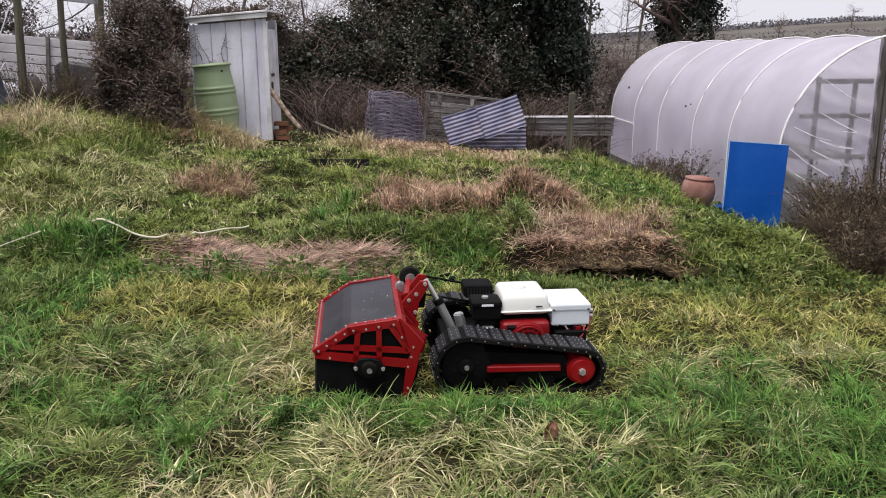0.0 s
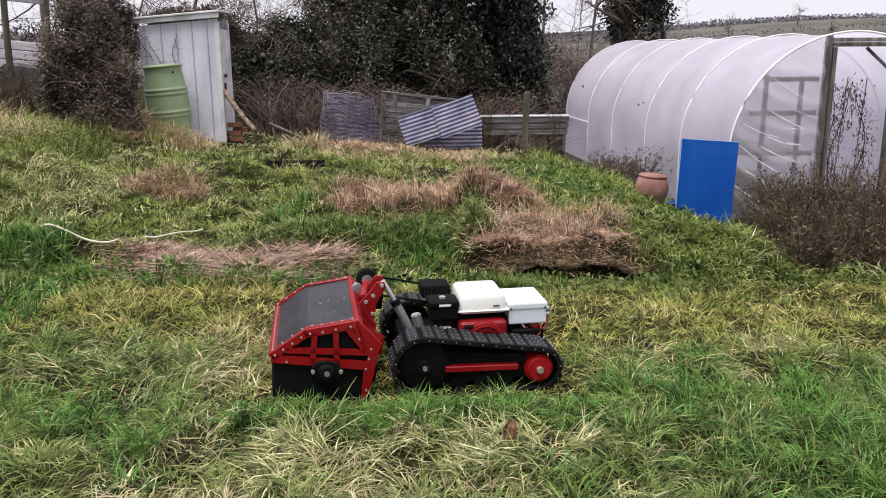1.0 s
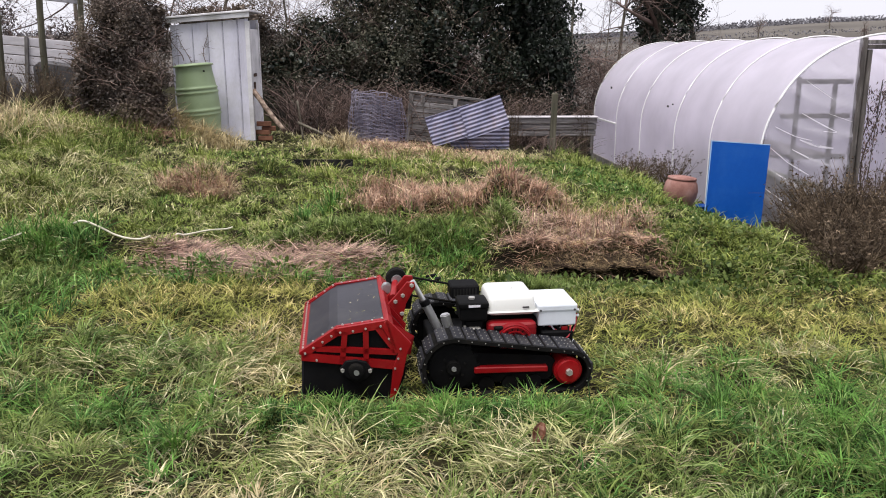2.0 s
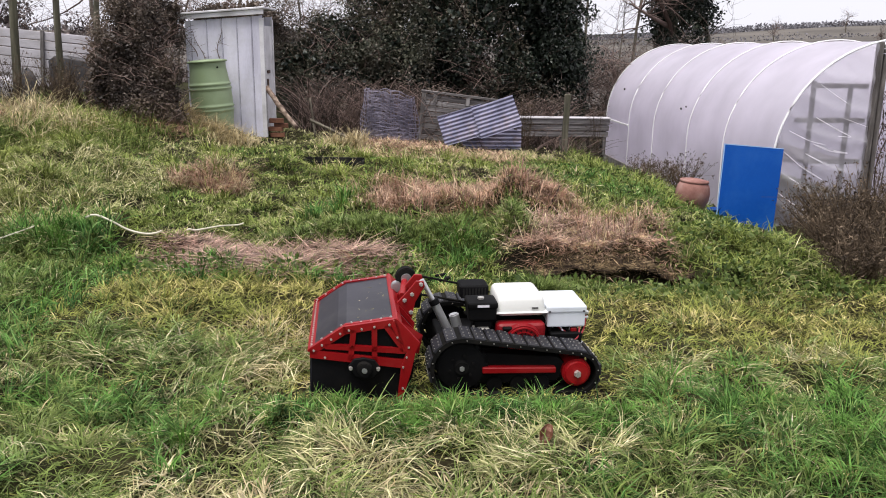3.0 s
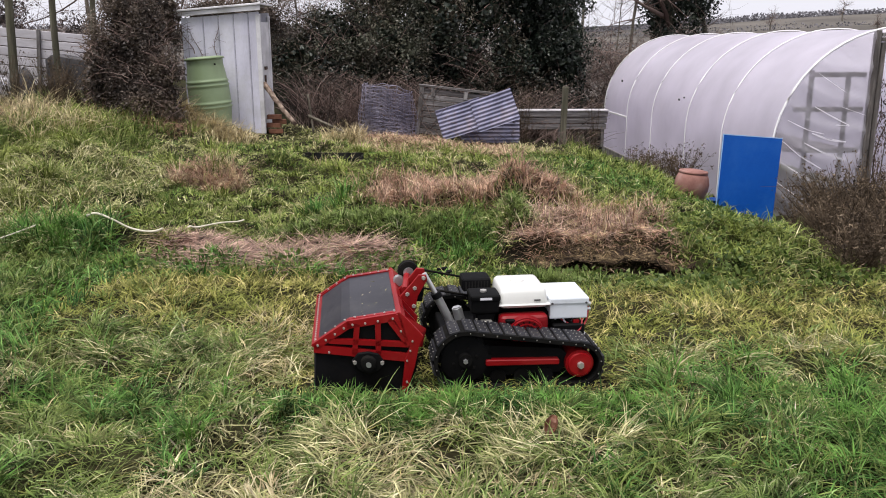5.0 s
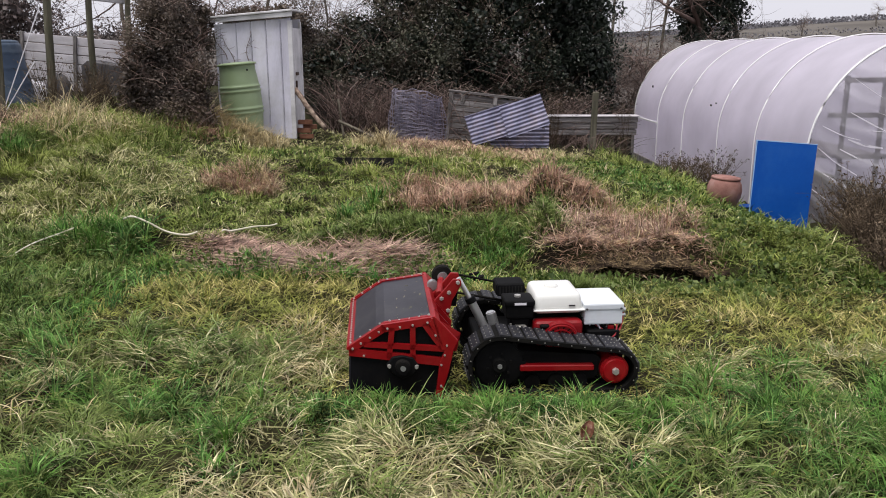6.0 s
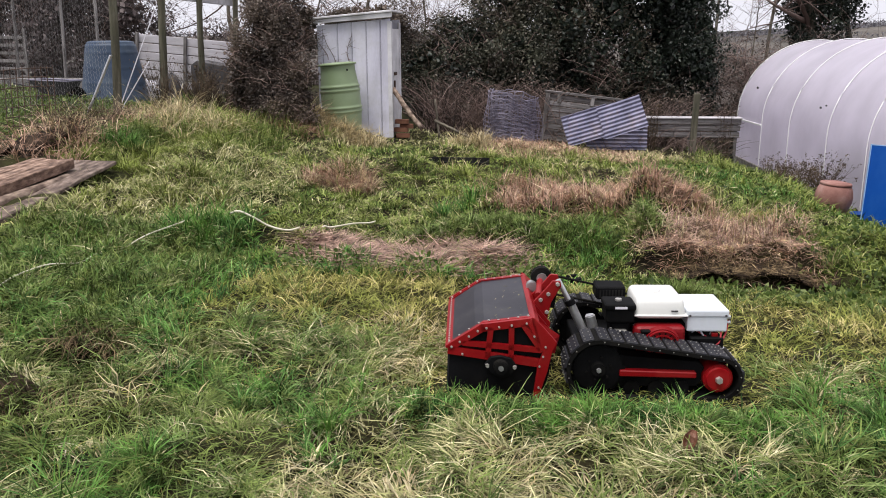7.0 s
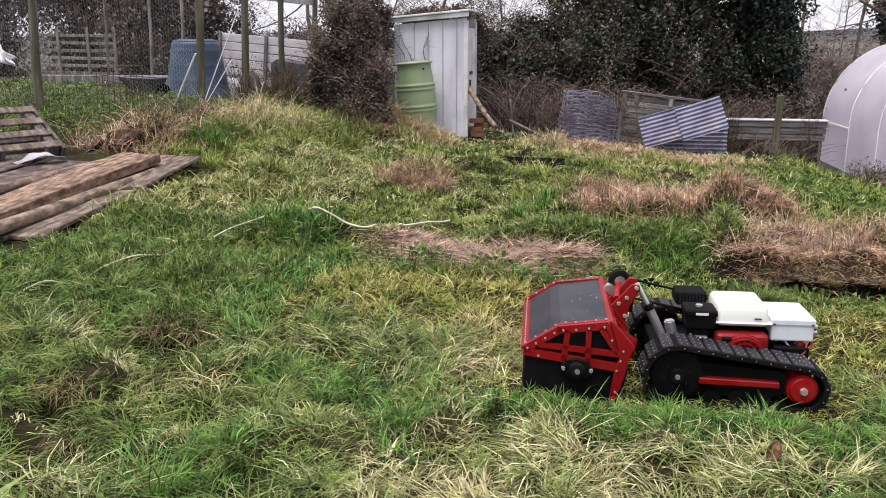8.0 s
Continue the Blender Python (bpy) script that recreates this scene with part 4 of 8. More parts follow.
def build_track(y0, y1, near):
    run = part("track", bmesh.new(), M_rubber, mower, "muddy black rubber track")
    inner, outer = track_loop(-0.006), track_loop(0.012)
    n = min(len(inner), len(outer))
    bm = bmesh.new()
    rings = []
    for p, lim in ((inner, 0), (outer, 0)):
        q = [p[int(i * len(p) / n)] for i in range(n)]
        rings.append([[bm.verts.new((x, yy, z)) for x, z in q] for yy in (y0, y1)])
    (ia, ib), (oa, ob_) = rings
    for i in range(n):
        j = (i + 1) % n
        for a, b in ((oa, ob_), (ib, ia), (ia, oa), (ob_, ib)):
            bm.faces.new((a[i], a[j], b[j], b[i]))
    bmesh.ops.recalc_face_normals(bm, faces=bm.faces)
    bm.to_mesh(run.data)
    bm.free()
    # tread bars across the belt, with steel studs at their ends
    path = track_loop(0.012)
    tread, studs = bmesh.new(), []
    for i in range(0, len(path) - 1, 3):
        (ax, az), (cx, cz) = path[i], path[(i + 1) % len(path)]
        ang = math.atan2(cz - az, cx - ax)
        m = Matrix.Translation((ax, 0, az)) @ Matrix.Rotation(-ang, 4, "Y")
        box(-0.0255, 0.0255, y0 + 0.003, y1 - 0.003, -0.004, 0.008, 0.002, tread, m)
        for yy in (y0 + 0.022, y0 + 0.058, y1 - 0.058, y1 - 0.022):
            for xx in (-0.014, 0.012):
                studs.append((m @ Vector((xx, yy, 0.009)), m.to_3x3() @ Vector((0, 0, 1))))
        studs.append((Vector((ax, y0 - 0.001, az)) - (m.to_3x3() @ Vector((0, 0, 0.008))), Vector((0, -1, 0))))
    part("tread", tread, M_tread, run)
    bm = bmesh.new()
    for p, d in studs:
        rod(p - d * 0.002, p + d * 0.0025, 0.0036, 0.0028, 5, bm)
    tagged(part("studs", bm, M_stud, run, "worn steel studs"), kind="stuff")
    # side frame, wheels
    fr = part("track_frame", plate([(0.02, 0.20), (0.45, 0.165), (0.50, 0.12), (0.45, 0.05), (0.05, 0.045), (-0.04, 0.10)], y0 + 0.05, y1 - 0.04), M_black, run, "black track frame")
    part("frame_bar", plate([(0.10, 0.105), (0.44, 0.098), (0.44, 0.125), (0.10, 0.134)], y0 + 0.018, y0 + 0.055, bevel=0.004), M_red, fr, "red steel bar")
    w = part("rear_wheel", rod((0.535, y0 + 0.014, 0.098), (0.535, y1 - 0.014, 0.098), 0.066, seg=28, bevel=0.006), M_red, run)
    part("wheel_dish", rod((0.535, y0 + 0.006, 0.098), (0.535, y0 + 0.016, 0.098), 0.052, 0.058, 28), M_red, w)
    part("axle_nut", rod((0.535, y0 - 0.012, 0.098), (0.535, y0 + 0.008, 0.098), 0.015, 0.017, 6), M_bolt, w)
    bm = rod((0.005, y0 + 0.03, 0.138), (0.005, y1 - 0.03, 0.138), 0.112, seg=30, bevel=0.004)
    for k in range(14):
        a = 2 * math.pi * k / 14
        box(0.100, 0.122, y0 + 0.035, y0 + 0.06, -0.012, 0.012, 0.0, bm, Matrix.Translation((0.005, 0, 0.138)) @ Matrix.Rotation(a, 4, "Y"))
    s = part("sprocket", bm, M_black, run, "black drive sprocket")
    part("hub", rod((0.005, y0 + 0.008, 0.138), (0.005, y0 + 0.03, 0.138), 0.03, 0.034, 18), M_rubber, s)
    part("hub_nut", rod((0.005, y0 - 0.002, 0.138), (0.005, y0 + 0.01, 0.138), 0.011, 0.012, 6), M_steel, s)
    for k in range(6):
        a = 2 * math.pi * k / 6 + 0.3
        part("hub_bolt", rod((0.005 + 0.055 * math.cos(a), y0 + 0.02, 0.138 + 0.055 * math.sin(a)), (0.005 + 0.055 * math.cos(a), y0 + 0.03, 0.138 + 0.055 * math.sin(a)), 0.006, seg=6), M_rubber, s)
    for x in (0.16, 0.27, 0.38):
        part("road_wheel", rod((x, y0 + 0.04, 0.042), (x, y1 - 0.04, 0.042), 0.036, seg=18), M_black, run)


build_track(0.0, 0.16, True)
build_track(MW - 0.16, MW, False)

# chassis between the tracks
part("chassis", box(-0.08, 0.56, 0.17, MW - 0.17, 0.10, 0.20, 0.006), M_black, mower, "black steel chassis")
part("rear_bumper", plate([(0.56, 0.09), (0.60, 0.09), (0.62, 0.13), (0.60, 0.15), (0.56, 0.15)], 0.15, MW - 0.15, bevel=0.004), M_red, mower)
hitch = part("hitch", rod((0.63, MW / 2, 0.098), (0.63, MW / 2, 0.112), 0.035, seg=18), M_red, mower, "red hitch eye")
part("hitch_arm", box(0.57, 0.63, MW / 2 - 0.022, MW / 2 + 0.022, 0.098, 0.112, 0.003), M_red, hitch)
for yy in (0.22, MW - 0.24):
    part("rear_bracket", box(0.555, 0.585, yy, yy + 0.02, 0.10, 0.24, 0.003), M_red, mower)

# engine and electrics, set low between the tracks
def eng_part(name, bm, material, parent, label="", smooth=False):
    for v in bm.verts:
        v.co.x += 0.022
        v.co.z = 0.19 + (v.co.z - 0.19) * 0.88 - 0.03
    return part(name, bm, material, parent, label, smooth)


# engine
eng = eng_part("engine_block", box(0.17, 0.42, 0.24, 0.47, 0.19, 0.33, 0.012), M_black, mower, "black engine block")
for k in range(7):
    eng_part("cooling_fin", box(0.165, 0.425, 0.25, 0.46, 0.215 + k * 0.016, 0.220 + k * 0.016), M_black, eng)
hs = eng_part("fan_housing", box(0.165, 0.40, 0.165, 0.245, 0.19, 0.335, 0.03, segments=3), M_redplastic, eng, "red fan housing")
st = eng_part("recoil_starter", rod((0.285, 0.13, 0.255), (0.285, 0.17, 0.255), 0.078, 0.088, 30, bevel=0.006), M_redplastic, hs)
for k in range(14):
    a = 2 * math.pi * k / 14
    m = Matrix.Translation((0.285, 0.128, 0.255)) @ Matrix.Rotation(a, 4, "Y")
    eng_part("vent_slot", box(0.036, 0.070, -0.001, 0.004, -0.0024, 0.0024, 0.0, None, m), M_dark, st)
eng_part("starter_centre", rod((0.285, 0.122, 0.255), (0.285, 0.131, 0.255), 0.026, seg=20, bevel=0.003), M_red, st)
for r in (0.048, 0.070):
    ring = lathe([(r - 0.004, 0.0), (r - 0.003, 0.005), (r + 0.003, 0.005), (r + 0.004, 0.0)], 28)
    bmesh.ops.transform(ring, matrix=Matrix.Translation((0.285, 0.128, 0.255)) @ Matrix.Rotation(math.pi / 2, 4, "X"), verts=ring.verts)
    eng_part("starter_ring", ring, M_red, st)
eng_part("starter_plate", box(0.272, 0.298, 0.118, 0.121, 0.250, 0.260), M_dark, st)
eng_part("pull_grip", box(0.19, 0.235, 0.14, 0.165, 0.305, 0.325, 0.006), M_black, hs)
# fuel tank
tk = box(0.170, 0.405, 0.20, 0.46, 0.360, 0.475, 0.032, segments=4)
for v in tk.verts:
    f = (v.co.z - 0.36) / 0.115
    v.co.x = 0.288 + (v.co.x - 0.288) * (1.0 - 0.13 * max(0, f - 0.25))
    v.co.y = 0.33 + (v.co.y - 0.33) * (1.0 - 0.13 * max(0, f - 0.25))
tank = eng_part("fuel_tank", tk, M_white, eng, "cream white fuel tank", smooth=True)
eng_part("tank_seam", box(0.162, 0.413, 0.192, 0.468, 0.378, 0.388, 0.004), M_white, tank)
eng_part("fuel_cap", rod((0.275, 0.33, 0.472), (0.275, 0.33, 0.490), 0.036, 0.032, 22, bevel=0.004), M_white, tank)
eng_part("tank_label", box(0.335, 0.365, 0.196, 0.200, 0.405, 0.412), M_greybin, tank)
# air filter, exhaust, carburettor
af = eng_part("air_filter", box(0.035, 0.168, 0.185, 0.315, 0.345, 0.425, 0.016, segments=3), M_black, eng, "black air filter box")
eng_part("filter_lid", box(0.030, 0.173, 0.180, 0.320, 0.412, 0.448, 0.014, segments=3), M_black, af)
eng_part("filter_mark", box(0.075, 0.13, 0.178, 0.180, 0.425, 0.437), M_whitesheet, af, "plain white mark")
eng_part("wing_nut", rod((0.10, 0.25, 0.447), (0.10, 0.25, 0.458), 0.016, seg=8), M_bolt, af)
eng_part("filter_neck", box(0.06, 0.15, 0.20, 0.30, 0.22, 0.345, 0.008), M_black, eng)
eng_part("carburettor", box(0.075, 0.135, 0.172, 0.21, 0.245, 0.31, 0.006), M_stud, eng)
mf = eng_part("muffler", box(0.02, 0.165, 0.40, 0.53, 0.395, 0.47, 0.02, segments=3), M_black, eng, "black exhaust box")
eng_part("muffler_shield", box(0.025, 0.16, 0.395, 0.40, 0.40, 0.465, 0.004), M_black, mf)
for k in range(8):
    eng_part("shield_slot", box(0.036 + k * 0.015, 0.043 + k * 0.015, 0.392, 0.3945, 0.41, 0.455), M_dark, mf)
eng_part("control_lever", rod((0.055, 0.17, 0.25), (0.055, 0.165, 0.33), 0.006, seg=6), M_stud, eng)
# white control box, battery tray and cables at the rear
cb = eng_part("control_box", box(0.415, 0.600, 0.215, 0.47, 0.290, 0.395, 0.008, segments=2), M_boxwhite, mower, "white plastic control box")
eng_part("box_lid", box(0.410, 0.605, 0.210, 0.475, 0.372, 0.408, 0.008, segments=2), M_boxwhite, cb)
for x in (0.425, 0.59):
    eng_part("lid_screw", rod((x, 0.2095, 0.38), (x, 0.2065, 0.38), 0.006, seg=8), M_greybin, cb)
for z in (0.325, 0.355):
    eng_part("cable_gland", rod((0.60, 0.26, z), (0.625, 0.26, z), 0.011, seg=10), M_steel, cb)
eng_part("indicator", rod((0.60, 0.24, 0.385), (0.612, 0.24, 0.385), 0.008, seg=10), M_redplastic, cb)
eng_part("battery", box(0.43, 0.585, 0.20, 0.38, 0.20, 0.262, 0.006), M_black, mower, "black battery")
eng_part("battery_tray", box(0.42, 0.60, 0.19, 0.48, 0.165, 0.20, 0.004), M_alu, mower)
eng_part("stand_leg", box(0.43, 0.445, 0.24, 0.255, 0.20, 0.292), M_black, mower)
eng_part("stand_leg", box(0.57, 0.585, 0.42, 0.435, 0.20, 0.292), M_black, mower)
ts = np.linspace(0, 1, 14)
for k, (mat_c, dx) in enumerate(((M_cable, 0.0), (M_cable, 0.012), (M_black, 0.02), (M_whitesheet, -0.01), (M_black, -0.02))):
    pth = np.stack([0.60 + dx + 0.03 * np.sin(3 * ts + k) - 0.10 * ts, 0.25 - 0.05 * np.sin(math.pi * ts) + 0.01 * k, 0.29 - 0.09 * ts - 0.05 * np.sin(math.pi * ts * (1 + 0.3 * k))], 1)[None]
    v, q = tubes(pth, 0.0045, 0.0045, 5)
    mesh_object("cable", np_mesh("cable", v, q, smooth=True), mat_c, mower)
# cut grass lying on the cover
gx_, gy_ = rng.uniform(-0.5, -0.31, 20), rng.uniform(0.05, 0.6, 20)
gz_ = 0.358 + (gx_ + 0.5) * 0.13
v, q, t = blades(np.stack([gx_, gy_, gz_ + 0.004], 1), rng.uniform(0.008, 0.028, 20), 0.0025, rng.uniform(0, 6.28, 20), np.full(20, 1.45), np.full(20, 0.1))
tagged(mesh_object("clippings", np_mesh("clippings", v, q, t), M_pale, deck, "scattered pale grass clippings"), kind="stuff")

# ---- hedges, trees and thickets behind the plots ----
def cloud_points(lobes, n, shell=0.55):
    """Points in and near the skins of overlapping rounded masses: (x, y, z, rx, ry, rz)."""
    lob = np.array(lobes, float)
    # break each mass into many uneven smaller ones
    m = 26
    d = rng.normal(size=(len(lob), m, 3))
    d /= np.linalg.norm(d, axis=2, keepdims=True)
    c = lob[:, None, :3] + d * lob[:, None, 3:6] * rng.uniform(0.45, 0.98, (len(lob), m, 1))
    lob = np.concatenate([c, np.repeat(lob[:, None, 3:6], m, 1) * rng.uniform(0.16, 0.42, (len(lob), m, 1))], 2).reshape(-1, 6)
    wgt = lob[:, 3] * lob[:, 5] * rng.uniform(0.5, 1.3, len(lob))
    k = rng.choice(len(lob), n, p=wgt / wgt.sum())
    d = rng.normal(size=(n, 3))
    d /= np.linalg.norm(d, axis=1, keepdims=True)
    r = 1 - shell * rng.random(n) ** 1.6
    wave = 1 + 0.22 * np.sin(d[:, 0] * 7 + k * 1.7) * np.sin(d[:, 2] * 9 + k) + 0.16 * rng.normal(size=n) * (rng.random(n) < 0.3)
    # stray sprays stand out of the outline
    spray = rng.random(len(lob)) < 0.22
    r = np.where(spray[k] & (d[:, 2] > -0.2), r * rng.uniform(1.0, 1.0 + 0.9 * rng.random(len(lob))[k], n), r)
    return lob[k, :3] + d * lob[k, 3:6] * (r * wave)[:, None]


def arcs(starts, reach, rise, n_pts=6, droop=0.6):
    """Arching stems from the start points."""
    m = len(starts)
    az = rng.uniform(0, 2 * np.pi, m)
    L = reach * rng.uniform(0.4, 1.2, m)
    H = rise * rng.uniform(0.4, 1.2, m)
    t = np.linspace(0, 1, n_pts)[None]
    x = starts[:, :1] + np.cos(az)[:, None] * L[:, None] * t + 0.05 * rng.normal(size=(m, n_pts)).cumsum(1) * 0.5
    y = starts[:, 1:2] + np.sin(az)[:, None] * L[:, None] * t + 0.05 * rng.normal(size=(m, n_pts)).cumsum(1) * 0.5
    z = starts[:, 2:3] + H[:, None] * (1.6 * t - droop * 1.2 * t * t)
    return np.stack([x, y, z], -1)


def branches(base, height, spread, trunk_r, seed, levels=4, kids=(7, 6, 5), lean=0.1):
    """A bare tree: lists of (paths, start radius, end radius) per level of branching."""
    g = np.random.default_rng(seed)
    t = np.linspace(0, 1, 6)
    top = np.array([lean * height * g.normal(), lean * height * g.normal(), height])
    trunk = np.array(base)[None] + t[:, None] * top + 0.04 * height * np.sin(t * 5 + seed)[:, None] * np.array([1, 0.3, 0])
    out, parents = [(trunk[None], np.array([trunk_r]), np.array([trunk_r * 0.25]))], [(trunk, trunk_r)]
    size = spread
    for lev in range(1, levels):
        paths, radii = [], []
        for pth, r in parents:
            for _ in range(kids[lev - 1]):
                f = g.uniform(0.25, 1.0)
                i = min(int(f * 5), 4)
                p0 = pth[i] + (pth[i + 1] - pth[i]) * (f * 5 - i)
                d = g.normal(size=3) + np.array([0, 0, 0.55])
                d /= np.linalg.norm(d)
                L = size * g.uniform(0.5, 1.1)
                bend = np.cross(d, g.normal(size=3)) * 0.35
                q = p0 + t[:, None] * d * L + (t ** 2)[:, None] * bend * L
                paths.append(q)
                radii.append(max(0.004, r * 0.42 * (1 - 0.5 * f)))
        out.append((np.array(paths), np.array(radii), np.array(radii) * 0.3))
        parents = list(zip(paths, radii))
        size *= 0.5
    return out


def bare_tree(name, base, height, spread, trunk_r, seed, label, levels=4, kids=(8, 6, 5), ivy=None):
    m = pose(*base)
    tree = thing(name, m, label, "tree")
    lv = branches((0, 0, -0.2), height, spread, trunk_r, seed, levels, kids)
    v, q = tubes(*lv[0], sides=8)
    mesh_object("trunk", np_mesh("trunk", v, q, smooth=True), M_bark, tree)
    v, q = join([tubes(*l, sides=4 if i == 0 else 3) for i, l in enumerate(lv[1:])])
    tagged(mesh_object("branchwork", np_mesh("branchwork", v, q), M_twig, tree), kind="stuff")
    if ivy:
        v, f = leaves(cloud_points(ivy[0], ivy[1]), rng.uniform(0.06, 0.13, ivy[1]))
        tagged(mesh_object("ivy_foliage", np_mesh("ivy_foliage", v, tris=f), M_darkivy, tree), kind="stuff")
    return tree


def leafy_mass(name, lobes, n, size, material, label, category, twigs=0, twig_len=0.5, core=True, core_mat=None):
    """A shrub or stretch of hedge: leaves over inner leaves, in core_mat where given, with twigs standing out of it."""
    ob = thing(name, pose(lobes[0][0], lobes[0][1], gz(lobes[0][0], lobes[0][1])), label, category)
    inv = np.array([lobes[0][0], lobes[0][1], gz(lobes[0][0], lobes[0][1])])
    v, f = leaves(cloud_points(lobes, n) - inv, rng.uniform(size * 0.6, size * 1.3, n))
    tagged(mesh_object("foliage", np_mesh("foliage", v, tris=f), material, ob), kind="stuff")
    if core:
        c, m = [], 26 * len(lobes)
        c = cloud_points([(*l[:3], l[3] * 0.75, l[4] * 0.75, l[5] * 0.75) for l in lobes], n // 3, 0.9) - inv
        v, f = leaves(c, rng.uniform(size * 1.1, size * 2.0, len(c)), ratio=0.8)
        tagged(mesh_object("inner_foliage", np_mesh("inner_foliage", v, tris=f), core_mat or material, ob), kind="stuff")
    if twigs:
        s = cloud_points(lobes, twigs, 0.7) - inv
        v, q = tubes(arcs(s, twig_len, twig_len * 0.6), 0.006, 0.002)
        tagged(mesh_object("brushwood", np_mesh("brushwood", v, q), M_twig, ob), kind="stuff")
    return ob


# core_mat: darker inner leaves put the hedge's inner shade into colour
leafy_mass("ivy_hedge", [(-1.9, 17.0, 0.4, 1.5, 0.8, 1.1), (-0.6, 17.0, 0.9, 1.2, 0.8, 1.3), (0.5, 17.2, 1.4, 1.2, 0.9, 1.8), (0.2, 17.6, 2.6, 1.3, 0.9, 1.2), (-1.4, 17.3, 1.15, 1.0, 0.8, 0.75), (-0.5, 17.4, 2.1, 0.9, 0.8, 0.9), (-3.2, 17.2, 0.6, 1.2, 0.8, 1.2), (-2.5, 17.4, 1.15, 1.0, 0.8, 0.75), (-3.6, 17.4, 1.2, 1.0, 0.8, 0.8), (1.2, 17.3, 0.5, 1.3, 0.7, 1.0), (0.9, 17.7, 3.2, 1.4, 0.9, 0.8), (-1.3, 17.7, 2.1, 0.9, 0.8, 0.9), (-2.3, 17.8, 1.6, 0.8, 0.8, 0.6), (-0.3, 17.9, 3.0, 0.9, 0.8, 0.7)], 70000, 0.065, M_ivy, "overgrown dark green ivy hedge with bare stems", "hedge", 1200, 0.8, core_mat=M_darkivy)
leafy_mass("holly_tree", [(2.3, 17.6, 1.2, 0.85, 0.8, 1.3), (1.6, 17.4, 2.4, 1.0, 0.8, 1.2), (2.4, 17.6, 2.2, 0.75, 0.7, 0.8), (1.5, 17.3, 0.7, 0.9, 0.7, 0.9)], 26000, 0.075, M_darkivy, "very dark glossy evergreen tree in the hedge", "tree", 200, 0.6)
leafy_mass("shed_bush", [(-4.12, 11.5, 0.72, 0.50, 0.5, 0.55), (-4.15, 11.75, 1.55, 0.46, 0.5, 0.62), (-4.48, 11.5, 1.0, 0.34, 0.45, 0.65), (-3.76, 11.45, 0.50, 0.36, 0.35, 0.36), (-3.84, 11.5, 0.95, 0.34, 0.35, 0.42), (-3.5, 14.6, 1.75, 1.0, 0.5, 0.6), (-4.35, 12.4, 2.20, 0.5, 0.45, 0.45), (-4.05, 12.9, 1.75, 0.22, 0.3, 0.5)], 44000, 0.04, M_bush, "dense brown-green evergreen bush beside the shed", "bush", 1300, 0.32, core_mat=M_bush)
leafy_mass("far_hedge", [(-6.5, 19.5, 0.35, 2.0, 0.8, 0.9), (-10.0, 18.5, 1.3, 1.5, 0.8, 1.8), (-12.5, 18.0, 1.8, 2.2, 0.8, 2.4), (-15.5, 17.0, 1.8, 2.2, 0.8, 2.6), (-11.0, 18.8, 2.4, 2.0, 0.8, 1.2), (-13.5, 18.0, 3.0, 2.4, 0.8, 1.2), (-8.2, 19.2, 0.8, 1.6, 0.8, 1.1)], 52000, 0.085, M_winter, "brown winter hedge behind the allotment plots", "hedge", 2300, 1.1)
leafy_mass("field_hedge", [(4.4, 24.0, -1.2, 2.4, 0.8, 1.1), (8.5, 25.0, -1.4, 3.0, 0.8, 1.3), (13.0, 26.0, -1.3, 3.0, 0.8, 1.3), (18.0, 27.0, -1.3, 3.0, 0.8, 1.2)], 14000, 0.11, M_bush, "low brown field hedge beyond the tunnel", "hedge", 900, 1.0)
leafy_mass("field_brush", [(3.5, 18.8, 0.2, 0.9, 0.6, 1.3), (4.6, 19.6, 0.1, 1.1, 0.6, 1.3), (5.8, 20.4, 0.0, 1.0, 0.6, 1.1)], 5000, 0.07, M_bush, "tangled leafless brush between hedge and polytunnel", "brush", 1300, 0.9, core=False)

# brambles in front of the hedge, between shed and tunnel
s = on_ground(900, -2.5, 0.1, 14.4, 16.0)
s2 = on_ground(500, 0.6, 2.5, 15.0, 16.2)
s3 = on_ground(260, -1.2, 2.8, 14.05, 14.9)
v, q = join([tubes(arcs(s, 0.9, 0.95), 0.007, 0.003), tubes(arcs(s2, 0.8, 0.85), 0.007, 0.003), tubes(arcs(s3, 0.5, 0.35), 0.005, 0.002)])
tagged(mesh_object("bramble_thicket", np_mesh("bramble_thicket", v, q), M_twig), "tangled brown leafless brambles below the hedge", "brambles", kind="stuff")
lp = cloud_points([(-1.6, 15.2, 0.35, 1.0, 0.6, 0.6), (-0.5, 15.4, 0.3, 0.9, 0.5, 0.6), (1.9, 15.7, 0.1, 1.1, 0.4, 0.5)], 5200, 0.95)
v, f = leaves(lp, rng.uniform(0.03, 0.075, len(lp)))
tagged(mesh_object("bramble_leaves", np_mesh("bramble_leaves", v, tris=f), M_bush), "withered bramble leaves below the hedge", "brambles", kind="stuff")

for i, (x, y, h) in enumerate(((-3.0, 18.2, 3.6), (-1.2, 18.4, 3.8), (-0.2, 18.6, 4.2), (2.9, 18.0, 3.8), (4.4, 19.2, 3.6), (-5.6, 18.4, 3.8), (-7.0, 19.2, 4.0))):
    bare_tree("hedge_sapling", (x, y, gz(x, y)), h, 1.5, 0.03, 300 + i, "thin bare sapling growing through the hedge", kids=(14, 7, 4))
bare_tree("bare_tree", (-2.0, 19.5, -0.4), 4.5, 2.2, 0.06, 11, "bare winter tree rising behind the hedge", kids=(11, 7, 5))
